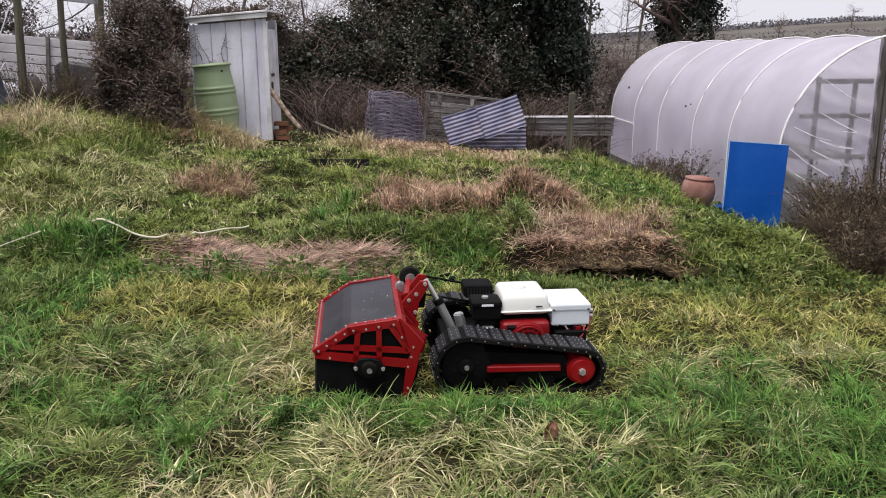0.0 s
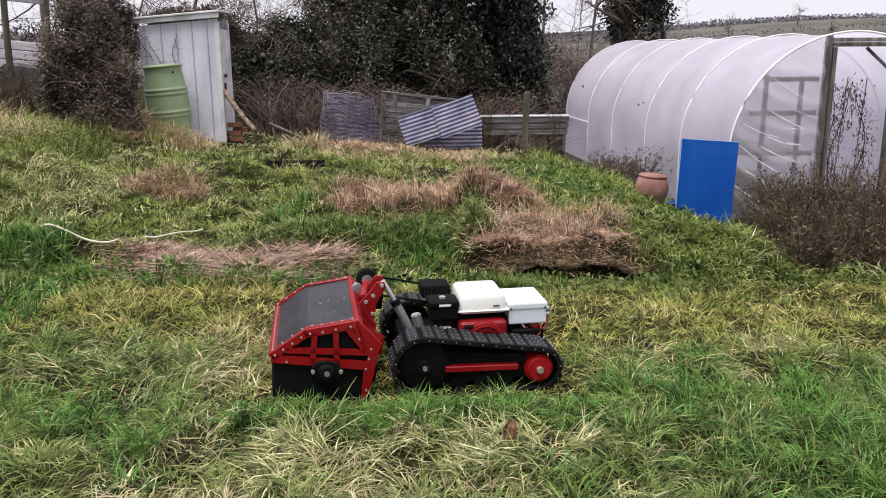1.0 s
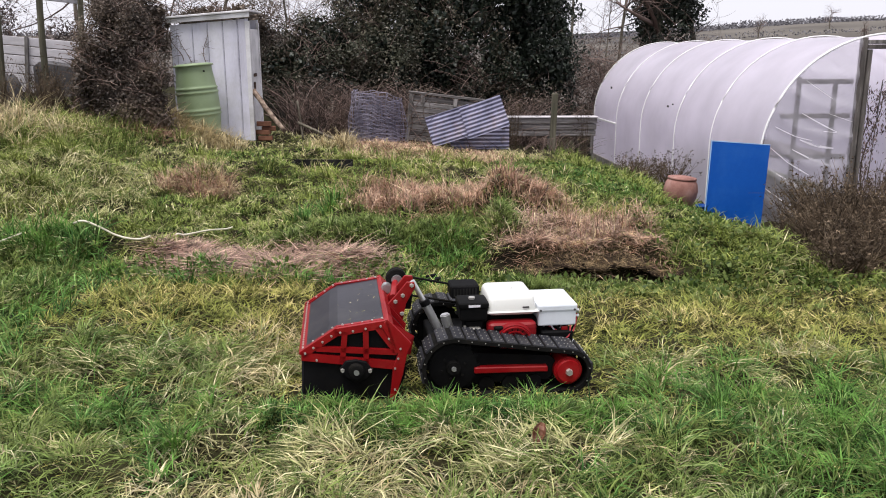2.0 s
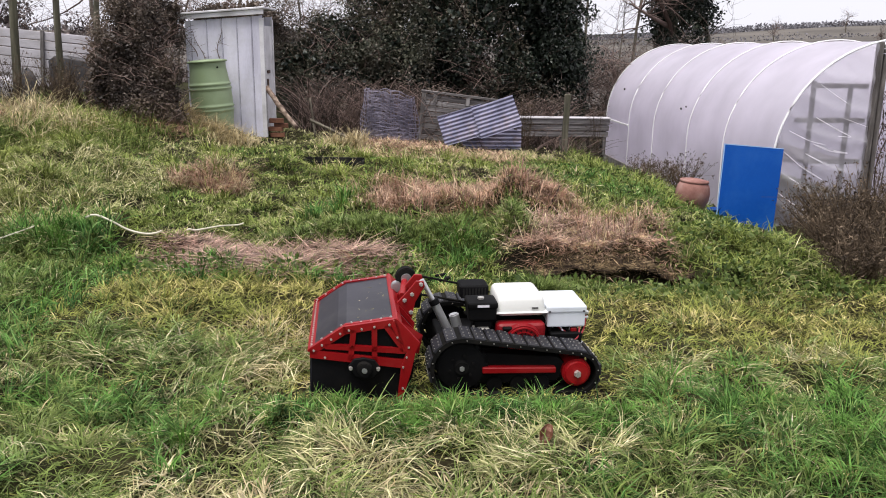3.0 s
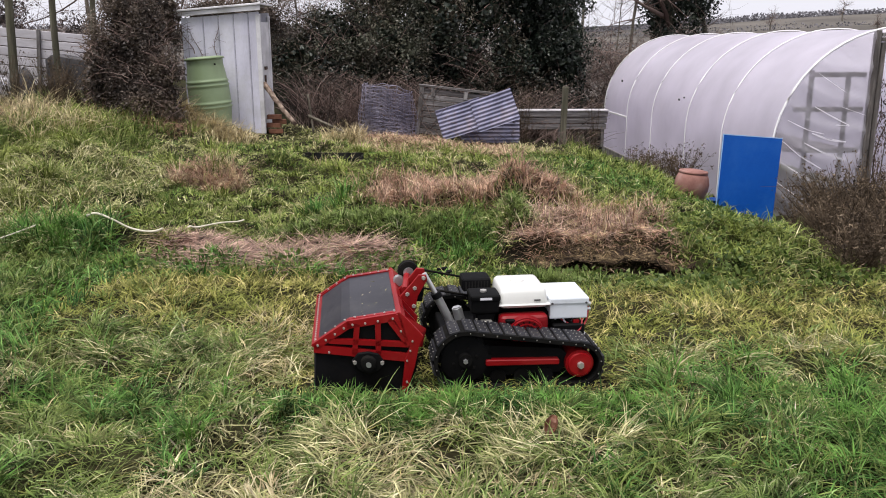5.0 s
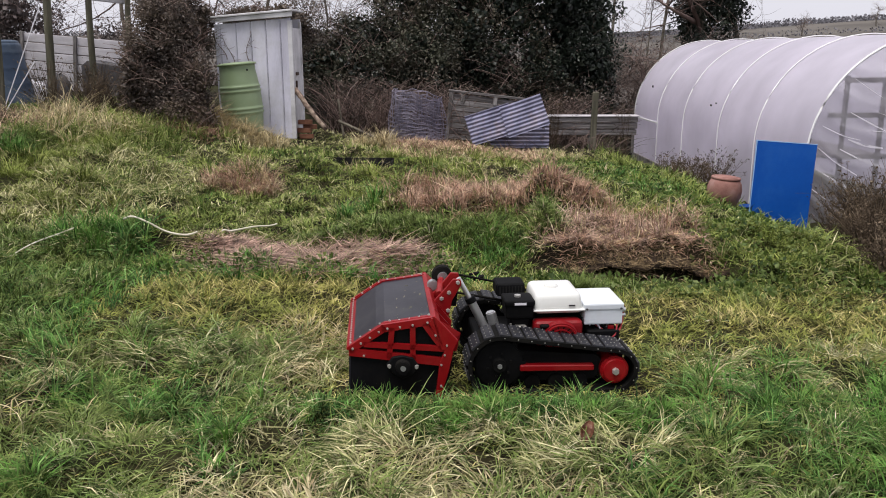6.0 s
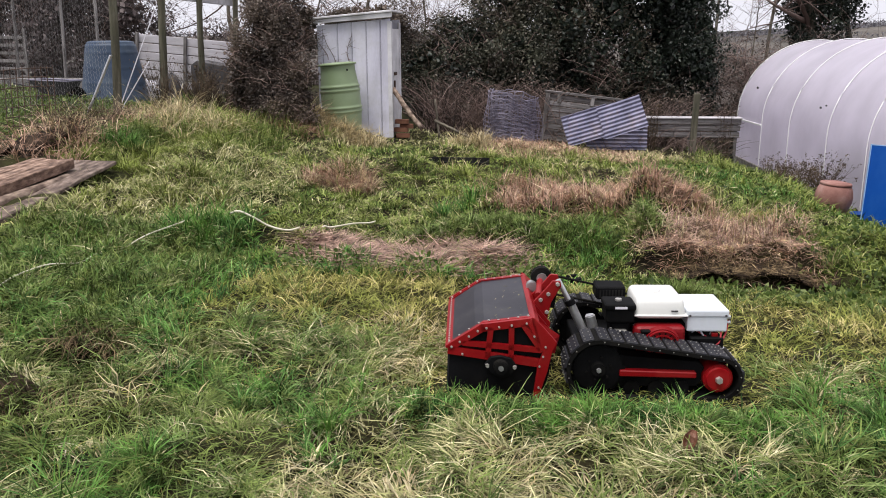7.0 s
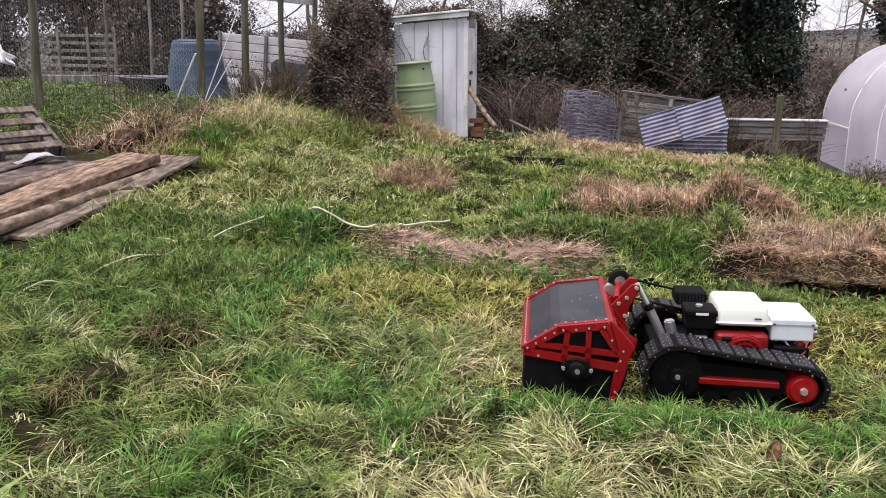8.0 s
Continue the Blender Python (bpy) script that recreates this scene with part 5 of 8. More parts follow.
bare_tree("bare_tree", (-4.6, 19.0, 0.3), 4.4, 2.0, 0.06, 23, "bare winter tree rising behind the hedge", kids=(11, 7, 5))
bare_tree("bare_tree", (3.6, 19.0, -0.8), 5.0, 2.2, 0.055, 35, "bare winter tree rising behind the hedge", kids=(11, 7, 5))
bare_tree("bare_tree", (5.0, 20.5, -0.9), 5.0, 2.2, 0.06, 47, "bare winter tree rising behind the hedge", kids=(11, 8, 6))
bare_tree("bare_tree", (-8.0, 20.5, 0.3), 5.0, 2.6, 0.07, 59, "bare winter tree rising behind the hedge", kids=(11, 7, 5))
bare_tree("ivy_tree", (6.1, 21.5, -1.1), 7.5, 2.6, 0.22, 71, "old tree wrapped in dark ivy beyond the tunnel", kids=(11, 7, 5), ivy=([(-0.1, 0, 2.2, 0.75, 0.7, 1.6), (0.1, 0, 3.8, 1.0, 0.8, 1.3), (-0.3, 0, 5.0, 0.9, 0.8, 1.0)], 15000))
bare_tree("bare_tree", (7.35, 21.8, -1.1), 7.0, 2.2, 0.10, 83, "bare winter tree with a leaning trunk", kids=(10, 7, 6))

# far fields: grassland, hedgerows and woods on the hill, haze painted into their colours
fx, fy = np.linspace(-260, 520, 90), np.linspace(45, 640, 70)
FX, FY = np.meshgrid(fx, fy)
fi = np.arange(FX.size).reshape(FX.shape)
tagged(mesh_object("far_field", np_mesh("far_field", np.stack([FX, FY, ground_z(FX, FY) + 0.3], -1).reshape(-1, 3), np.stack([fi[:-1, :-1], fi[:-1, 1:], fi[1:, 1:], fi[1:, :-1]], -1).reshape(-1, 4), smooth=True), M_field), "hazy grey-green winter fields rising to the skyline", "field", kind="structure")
P = []
for x0, x1, y0, y1, n, h in ((-200, 480, 400, 412, 12000, 2.6), (-60, 320, 300, 304, 3600, 2.2), (-40, 260, 215, 218, 3200, 1.7), (0, 200, 140, 142, 2200, 1.2), (60, 480, 412, 480, 12000, 3.0)):
    x = rng.uniform(x0, x1, n)
    y = rng.uniform(y0, y1, n)
    P.append(np.stack([x, y, ground_z(x, y) + (rng.random(n) ** 1.6 * h - 0.3) * (0.3 + 0.6 * value_noise(x, y, 26, 4) + 0.5 * value_noise(x, y, 7, 6))], 1))
P = np.concatenate(P)
v, t = leaves(P, rng.uniform(0.0016, 0.0036, len(P)) * P[:, 1], up=-0.6, ratio=0.6)
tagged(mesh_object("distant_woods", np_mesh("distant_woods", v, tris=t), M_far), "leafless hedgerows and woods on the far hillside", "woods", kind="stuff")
for k, (x, y, h) in enumerate(((118, 300, 7), (158, 330, 8), (136, 260, 5))):
    bare_tree("distant_tree", (x, y, gz(x, y)), h, h * 0.5, 0.25, 90 + k, "small bare tree on the far hillside", levels=3, kids=(16, 12))

# ---- by the tunnel ----
px_, py_ = 2.99, 9.6
pot = thing("terracotta_pot", pose(px_, py_, -0.37, 0, 4, 0) @ Matrix.Diagonal((0.90, 0.90, 0.95, 1.0)), "weathered terracotta forcing pot beside the polytunnel", "pot")
part("body", lathe([(0.0, 0.0), (0.15, 0.0), (0.18, 0.03), (0.215, 0.13), (0.222, 0.20), (0.205, 0.28), (0.172, 0.335), (0.16, 0.34), (0.165, 0.32), (0.19, 0.22), (0.17, 0.03)], 30), M_pot, pot, smooth=True)
part("rim", lathe([(0.160, 0.325), (0.182, 0.328), (0.187, 0.342), (0.182, 0.358), (0.160, 0.362), (0.150, 0.345), (0.160, 0.325)], 30), M_pot, pot, smooth=True)
part("lid", lathe([(0.0, 0.375), (0.10, 0.372), (0.15, 0.362), (0.15, 0.35), (0.0, 0.35)], 24), M_pot, pot, smooth=True)
tub = thing("blue_tub", pose(3.24, 9.45, gz(3.24, 9.45) - 0.02), "small blue plastic tub behind the pot", "tub")
part("tub_body", lathe([(0.0, 0.0), (0.07, 0.0), (0.09, 0.14), (0.098, 0.145), (0.098, 0.155), (0.083, 0.15), (0.065, 0.02), (0.0, 0.015)], 20), M_board, tub, smooth=True)


def dead_shrub(x, y, h, spread, n, seed_heads, label, name="dead_shrub"):
    """Many upright dry stems, forking, with seed heads at their tips."""
    z = gz(x, y)
    ob = thing(name, pose(x, y, z), label, "shrub", "dead shrubs")
    a, r = rng.uniform(0, 2 * np.pi, n), spread * 0.3 * np.sqrt(rng.random(n))
    st = np.stack([r * np.cos(a), r * np.sin(a), np.zeros(n)], 1)
    out = rng.uniform(0.3, 1.0, n) * spread
    t = np.linspace(0, 1, 6)[None]
    H = h * rng.uniform(0.35, 1.15, n)
    X = st[:, :1] + np.cos(a)[:, None] * out[:, None] * t ** 1.5 + 0.012 * rng.normal(size=(n, 6)).cumsum(1)
    Y = st[:, 1:2] + np.sin(a)[:, None] * out[:, None] * t ** 1.5 + 0.012 * rng.normal(size=(n, 6)).cumsum(1)
    Z = H[:, None] * t
    stems = np.stack([X, Y, Z], -1)
    k = rng.integers(0, n, n * 2)
    f = rng.integers(2, 5, n * 2)
    p0 = stems[k, f]
    d = rng.normal(size=(n * 2, 3)) * 0.09 + [0, 0, 0.10]
    side = p0[:, None] + d[:, None] * np.linspace(0, 1, 4)[None, :, None]
    v, q = join([tubes(stems, 0.0045, 0.0018), tubes(side, 0.0022, 0.001)])
    tagged(mesh_object("dry_stemwork", np_mesh("dry_stemwork", v, q), M_seed, ob), kind="stuff")
    tips = np.concatenate([stems[:, -1], side[:, -1]])
    tips = np.repeat(tips[rng.random(len(tips)) < seed_heads], 4, 0)
    tips += rng.normal(size=tips.shape) * 0.012
    v, f = leaves(tips, rng.uniform(0.015, 0.035, len(tips)))
    tagged(mesh_object("seed_fluff", np_mesh("seed_fluff", v, tris=f), M_seed, ob), kind="stuff")
    return ob


for x, y, h, s_, n in ((3.10, 6.2, 0.38, 0.36, 260), (3.4, 6.7, 0.52, 0.42, 270), (3.8, 6.3, 0.54, 0.45, 270), (3.75, 7.4, 0.58, 0.42, 180), (4.1, 7.3, 0.72, 0.5, 150), (4.5, 8.3, 0.85, 0.5, 120), (3.9, 8.5, 0.60, 0.34, 80), (3.3, 5.7, 0.36, 0.38, 240), (4.9, 7.6, 0.8, 0.5, 110), (2.95, 5.55, 0.26, 0.30, 160)):
    dead_shrub(x, y, h, s_, n, 0.45, "dead grey-brown hyssop shrub before the polytunnel end")
for x, y, h, s_, n in ((3.2, 10.6, 0.42, 0.28, 70), (3.15, 11.4, 0.45, 0.28, 70), (3.2, 12.3, 0.38, 0.26, 60), (3.3, 13.4, 0.36, 0.25, 50)):
    dead_shrub(x, y, h, s_, n, 1.0, "dead flower stems with dark seed heads along the polytunnel")

for x, y, h, s_, n in ((-5.42, 10.75, 0.62, 0.30, 60), (-5.25, 11.5, 0.58, 0.34, 70), (-4.95, 11.8, 0.50, 0.34, 90), (-5.45, 12.2, 0.55, 0.3, 60), (-5.05, 7.7, 0.30, 0.3, 50), (-5.1, 8.3, 0.32, 0.3, 40), (-5.2, 9.0, 0.36, 0.3, 40)):
    dead_shrub(x, y, h, s_, n, 0.6, "withered brown weeds standing at the cage foot")
for x, y in ((1.52, 14.25), (2.78, 14.6), (1.40, 14.3)):
    dead_shrub(x, y, 0.92, 0.10, 14, 1.0, "rusty brown dock stems by the low fence")

# withered tomato plants hanging inside the open door
for u, w in ((1.60, 0.5), (1.88, 0.55), (1.72, 1.0)):
    base = tunnel.matrix_world @ Vector((u, w, 0.05))
    ob = thing("tomato_plant", pose(*base), "withered brown tomato plant tied to a cane inside the tunnel", "plant", "tomato plants")
    part("cane", rod((0, 0, -0.05), (0.06, 0, 1.75), 0.007, seg=6), M_oldwood, ob)
    t = np.linspace(0, 1, 9)
    st = np.stack([0.10 * np.sin(t * 6 + u * 9), 0.05 * np.cos(t * 5), 1.6 * t], 1)[None]
    v, q = tubes(st, 0.012, 0.004, 5)
    mesh_object("stem", np_mesh("stem", v, q, smooth=True), M_seed, ob)
    pts = np.repeat(st[0][1:], 60, 0) + rng.normal(size=(480, 3)) * [0.07, 0.05, 0.08]
    v, f = leaves(pts, rng.uniform(0.02, 0.07, len(pts)), up=2.2, ratio=0.3)
    tagged(mesh_object("withered_foliage", np_mesh("withered_foliage", v, tris=f), M_twig, ob), kind="stuff")

# ---- scrap at the back: wire roll, hurdle, corrugated iron, low sheeting, post ----
roll = thing("wire_mesh_roll", pose(-0.82, 14.0, -0.14, 0, 0, 0), "slack roll of grey wire stock mesh standing on the grass", "wire mesh")
for turn in range(6):
    r = 0.45 - 0.035 * turn
    hs_ = np.linspace(0.02, 0.80 - 0.05 * (turn % 3), 13) + 0.012 * rng.normal(size=13)
    an = np.linspace(math.pi * (0.85 + 0.03 * turn), math.pi * (2.02 + 0.05 * (turn % 3)), 22)
    ph = 1.7 * turn
    ringp = np.array([[((r + 0.035 * math.sin(h * 5 + ph)) * math.cos(a + 0.06 * math.sin(h * 9 + ph)) + 0.02 * math.sin(5 * a + h * 7), (r * 0.5) * math.sin(a) - 0.02 * turn + 0.02 * math.sin(4 * a + h * 6 + ph), h * (1 - 0.09 * math.cos(a - 0.6)) + 0.035 * math.sin(3 * a + ph) + 0.012 * math.sin(11 * a + 3 * h + ph)) for a in an] for h in hs_])
    v, q = join([tubes(ringp, 0.0055, 0.0055, 4), tubes(np.swapaxes(ringp, 0, 1)[::2], 0.005, 0.005, 4)])
    tagged(mesh_object("mesh_layer", np_mesh("mesh_layer", v, q), M_wire, roll), kind="stuff")

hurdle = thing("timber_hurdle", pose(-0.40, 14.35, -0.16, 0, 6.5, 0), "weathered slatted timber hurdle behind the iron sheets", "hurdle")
for k in range(8):
    part("slat", box(0.02, 1.28, 0.0, 0.018, 0.05 + k * 0.098, 0.135 + k * 0.098, 0.004), M_longboard, hurdle)
part("top_rail", box(0.0, 1.32, -0.03, 0.035, 0.845, 0.885, 0.005), M_longboard, hurdle)
for x in (0.02, 0.22, 0.78, 1.22):
    part("upright", box(x, x + 0.07, -0.022, -0.002, 0.0 if x in (0.02, 1.22) else 0.70, 0.88, 0.005), M_oldwood, hurdle)


def corrugated(name, length, width, m, label):
    """A corrugated sheet, ridges along its length."""
    nu, nw = 14, 90
    us, ws = np.linspace(0, length, nu), np.linspace(0, width, nw)
    U, Wd = np.meshgrid(us, ws)
    off = 0.009 * np.sin(Wd / 0.066 * 2 * np.pi) + 0.025 * np.sin(U / length * 2.6)
    V = np.concatenate([np.stack([U, off, Wd], -1).reshape(-1, 3), np.stack([U, off + 0.002, Wd], -1).reshape(-1, 3)])
    i = np.arange(nu * nw).reshape(nw, nu)
    Q = np.stack([i[:-1, :-1], i[:-1, 1:], i[1:, 1:], i[1:, :-1]], -1).reshape(-1, 4)
    ob = mesh_object(name, np_mesh(name, V, np.concatenate([Q, Q[:, ::-1] + nu * nw]), smooth=True), M_iron)
    ob.matrix_world = m
    return tagged(ob, label, "iron sheet", "corrugated sheets")


corrugated("corrugated_sheet", 0.78, 0.52, pose(0.12, 13.95, -0.20, -14, -17.5, 0), "dented galvanised corrugated sheet leaning on a hurdle")
corrugated("corrugated_sheet", 0.72, 0.54, pose(0.72, 13.90, -0.06, -14, -19.0, 0), "galvanised corrugated sheet leaning over another")
corrugated("corrugated_sheet", 1.0, 0.40, pose(0.42, 14.15, -0.26, -10, 0.0, 0), "galvanised corrugated sheet standing low in the grass")

low = thing("low_sheet_fence", pose(1.38, 14.8, -0.34), "low fence of weathered grey sheeting between posts", "fence")
for k, (z0, z1, y0) in enumerate(((0.225, 0.325, 0.02), (0.34, 0.44, 0.0), (0.45, 0.55, -0.02))):
    part("sheet_strip", box(0.0 - 0.01 * k, 1.66 + 0.006 * k, y0, y0 + 0.05, z0, z1, 0.018, segments=2), M_longboard, low)
part("top_sheet", box(-0.02, 1.68, -0.05, 0.22, 0.55, 0.575, 0.006), M_screen, low)
for x in (0.02, 0.8, 1.58):
    part("fence_stake", box(x, x + 0.05, 0.05, 0.10, -0.1, 0.55, 0.005), M_oldwood, low)
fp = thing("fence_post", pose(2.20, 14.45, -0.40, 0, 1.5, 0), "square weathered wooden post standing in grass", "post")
part("post_shaft", box(-0.05, 0.05, -0.05, 0.05, -0.1, 1.06, 0.01), M_post, fp)

# timber leaning by the shed
def pole(name, p, q, r, mat_p, label, category="pole", r2=None):
    n = 9
    t = np.linspace(0, 1, n)[:, None]
    pth = np.array(p)[None] * (1 - t) + np.array(q)[None] * t + 0.012 * rng.normal(size=(n, 3)).cumsum(0) * 0.4
    v, qd = tubes(pth[None], r, r2 or r * 0.85, 9)
    n0 = len(v)
    c0, c1 = list(range(8, -1, -1)), list(range(n0 - 9, n0))
    me = bpy.data.meshes.new(name)
    me.from_pydata(v.tolist(), [], [tuple(f) for f in qd.tolist()] + [tuple(c0), tuple(c1)])
    for f in me.polygons:
        f.use_smooth = len(f.vertices) == 4
    return tagged(mesh_object(name, me, mat_p), label, category)


pole("leaning_log", (-2.68, 13.05, 0.80), (-2.18, 12.75, 0.22), 0.042, M_log, "cut branch leaning against the shed corner", "log")
pole("fallen_pole", (-2.02, 13.1, 0.30), (-1.40, 13.0, 0.06), 0.025, M_bark, "thin pole lying in dead grass", "pole")
pole("leaning_stake", (-2.05, 13.3, 0.62), (-1.98, 13.25, 0.0), 0.018, M_bark, "thin wooden stake standing in dead stems", "stake")
for i, (x, y, z, a) in enumerate(((-2.55, 13.15, 0.0, 5), (-2.58, 13.16, 0.075, -8), (-2.50, 13.2, 0.15, 12), (-2.56, 13.14, 0.225, 2))):
    b = mesh_object("brick", bpy.data.meshes.new("brick"), M_brick)
    bm = box(-0.11, 0.11, -0.05, 0.05, 0, 0.07, 0.006)
    bm.to_mesh(b.data)
    bm.free()
    b.matrix_world = pose(x, y, gz(x, y) + z + 0.02, 0, 0, a)
    tagged(b, "old orange brick stacked by the shed", "brick", "stacked bricks")
# creeper stems on the shed face
for k, (x, z0, z1) in enumerate(((-3.60, 1.02, 1.62), (-3.74, 1.25, 1.66), (-3.34, 1.05, 1.62))):
    t = np.linspace(0, 1, 12)
    st = np.stack([x + 0.05 * np.sin(t * 5 + k) - 0.10 * t * (k != 2), np.full(12, SY0 - 0.03), z0 + (z1 - z0) * t], 1)
    bits = [tubes(st[None], 0.007, 0.003, 4)]
    sd = np.repeat(st[2:], 2, 0)
    d = rng.normal(size=(len(sd), 3)) * [0.06, 0.006, 0.05]
    bits.append(tubes(sd[:, None] + d[:, None] * np.linspace(0, 1, 3)[None, :, None], 0.003, 0.0015))
    v, q = join(bits)
    tagged(mesh_object("creeper_stem", np_mesh("creeper_stem", v, q), M_twig), "bare creeper stem clinging to the shed wall", "creeper", "creepers")

# ---- hose in the grass ----
def hose(pts, r, name, label):
    pts = np.array(pts, float)
    t = np.linspace(0, 1, len(pts))
    s_ = np.linspace(0, 1, 60)
    x, y, dz = (np.interp(s_, t, pts[:, i]) for i in range(3))
    k = np.ones(7) / 7
    x[3:-3], y[3:-3], dz[3:-3] = (np.convolve(a, k, "valid") for a in (x, y, dz))
    z = np.polyval(np.polyfit(s_, ground_z(x, y), 5), s_) + dz
    v, q = tubes(np.stack([x, y, z], 1)[None], r, r, 8)
    return tagged(mesh_object(name, np_mesh(name, v, q, smooth=True), M_rope), label, "hose", "hose lengths")


hose([(-2.52, 5.78, 0.085), (-2.46, 5.74, 0.09), (-2.36, 5.71, 0.085), (-2.20, 5.69, 0.085), (-1.96, 5.71, 0.08)], 0.0075, "garden_hose", "pale garden hose lying over rough grass")
hose([(-1.84, 5.90, 0.07), (-1.80, 5.95, 0.075), (-1.66, 6.14, 0.075), (-1.53, 6.33, 0.07)], 0.0065, "garden_hose", "pale garden hose showing between grass blades")
hose([(-2.76, 5.55, 0.085), (-2.86, 5.38, 0.095), (-2.95, 5.16, 0.085), (-2.99, 5.0, 0.02), (-3.02, 4.86, 0.05), (-3.04, 4.76, 0.085), (-3.06, 4.66, 0.02), (-3.11, 4.48, 0.11), (-3.16, 4.30, 0.115), (-3.22, 4.13, 0.105), (-3.28, 4.02, 0.02), (-3.32, 3.92, 0.10), (-3.35, 3.76, 0.11), (-3.37, 3.60, 0.02)], 0.0048, "garden_hose", "pale garden hose trailing through long grass")

# ---- small finds ----
lf = part("curled_leaf", bmesh.new(), M_leafbrown, None)
v, q = [], []
for i in range(7):
    for j in range(5):
        a = (j - 2) * 0.55
        w = 0.035 * math.sin(math.pi * (i + 0.6) / 7.4)
        v.append((w * math.sin(a) * 1.2, (i - 3) * 0.018, 0.02 + w * (1 - math.cos(a)) + 0.003 * math.sin(i * 2)))
for i in range(6):
    for j in range(4):
        q.append((i * 5 + j, i * 5 + j + 1, i * 5 + j + 6, i * 5 + j + 5))
lf.data.from_pydata(v, [], q)
sol = lf.modifiers.new("thick", "SOLIDIFY")
sol.thickness = 0.003
lf.matrix_world = pose(0.40, 2.80, gz(0.40, 2.80) + 0.06, 62, 14, -22) @ Matrix.Diagonal((0.62, 0.72, 0.7, 1))
tagged(lf, "curled wet brown dead leaf on the grass", "leaf")
x, y = -0.02, 5.08
cl = thing("black_tool_scrap", pose(x, y, gz(x, y) + 0.03, 8, 0, 35), "black metal scrap lying in mown grass", "scrap")
part("arm", box(-0.10, 0.05, -0.012, 0.012, 0.0, 0.02, 0.003), M_black, cl)
part("jaw", box(0.02, 0.09, -0.045, -0.015, 0.0, 0.03, 0.004), M_black, cl)
part("grip", box(0.02, 0.10, 0.015, 0.04, 0.0, 0.03, 0.004), M_black, cl)
x, y = -1.27, 9.9
pl = thing("dark_trough", pose(x, y, gz(x, y) - 0.075, 0, 0, -2), "low dark wooden trough sunk in the grass", "trough")
part("trough_side", box(-0.36, 0.36, -0.02, 0.0, 0.0, 0.10, 0.004), M_dark, pl)
part("trough_side", box(-0.36, 0.36, 0.16, 0.18, 0.0, 0.13, 0.004), M_dark, pl)
part("trough_end", box(-0.36, -0.34, 0.0, 0.16, 0.0, 0.11, 0.004), M_dark, pl)
part("trough_end", box(0.34, 0.36, 0.0, 0.16, 0.0, 0.11, 0.004), M_dark, pl)
pole("bent_stake", (0.86, 6.40, gz(0.86, 6.40)), (0.99, 6.58, gz(0.99, 6.58) + 0.12), 0.007, M_dark, "thin dark stake standing slantwise in the bed", "stake")

# crumbling soil edge of the raised bed: an overhanging brow over a dark hollow
n_e = 110
V, Q, brow = [], [], []
for i in range(n_e):
    x = 0.62 + 1.16 * i / (n_e - 1)
    end = math.sin(math.pi * min(1, max(0, i / (n_e - 1)))) ** 0.35
    nz = [float(value_noise(x, k, sz, k + 1)) for k, sz in ((0, 0.33), (1, 0.08), (2, 0.15), (3, 0.045))]
    yf = 5.43 + 0.05 * (nz[0] - 0.5) + 0.03 * (nz[1] - 0.5)
    z0 = gz(x, 5.42) - 0.03
    h = (0.10 + 0.025 * nz[2] + 0.015 * nz[3]) * end
    rows = [(5.66, -0.06), (5.68, 0.45 * h), (5.63, 0.9 * h), (yf + 0.06, 0.98 * h), (yf + 0.015, h), (yf - 0.012, h + 0.006), (yf - 0.014, h + 0.012 + 0.008 * nz[1]), (yf + 0.03, h + 0.024), (yf + 0.10, h + 0.042 + 0.015 * nz[3]), (yf + 0.18, h + 0.062 + 0.015 * nz[1]), (5.80, gz(x, 5.80) - z0 - 0.02)]
    brow.append((yf, z0 + h))
    for j, (yy, zz) in enumerate(rows):
        rough = 0.025 * (float(value_noise(x * 3, j * 0.37, 0.09, 5)) - 0.5)
        V.append((x + rough, yy + rough, z0 + zz + rough * 0.6))
nr = len(rows)
for i in range(n_e - 1):
    for j in range(nr - 1):
        a = i * nr + j
        Q.append((a, a + nr, a + nr + 1, a + 1))
tagged(mesh_object("soil_edge", np_mesh("soil_edge", np.array(V), np.array(Q)), M_soil), "dark crumbling soil edge of the raised bed", "soil", kind="structure")

# crumbling rim of the bank below the cage
n_r, V = 90, []
for i in range(n_r):
    f = i / (n_r - 1)
    y = 6.85 + 3.05 * f
    x = -4.98 - 0.45 * max(0, (y - 7.9) / 2) + 0.10 * (float(value_noise(y, 0, 0.3, 51)) - 0.5)
    h = (0.06 + 0.08 * float(value_noise(y, 1, 0.22, 52))) * math.sin(math.pi * min(1, 0.06 + f * 0.9)) ** 0.3
    for j, (dx, dz) in enumerate(((0.10, -0.05), (0.055, 0.25), (0.07, 0.6), (0.06, 0.9), (0.0, 1.05), (-0.10, 0.95), (-0.2, 0.5), (-0.28, -0.05))):
        lump = 0.05 * (float(value_noise(y * 2, j * 0.4, 0.11, 53)) - 0.5)
        V.append((x + dx + lump, y + lump, gz(x + dx, y) + max(-0.05, dz * h + lump * 0.6)))
gi = np.arange(n_r * 8).reshape(n_r, 8)
Q = np.stack([gi[:-1, :-1], gi[:-1, 1:], gi[1:, 1:], gi[1:, :-1]], -1).reshape(-1, 4)
tagged(mesh_object("bank_rim", np_mesh("bank_rim", np.array(V), Q), M_soil), "dark crumbling soil rim of the bank", "soil", kind="structure")

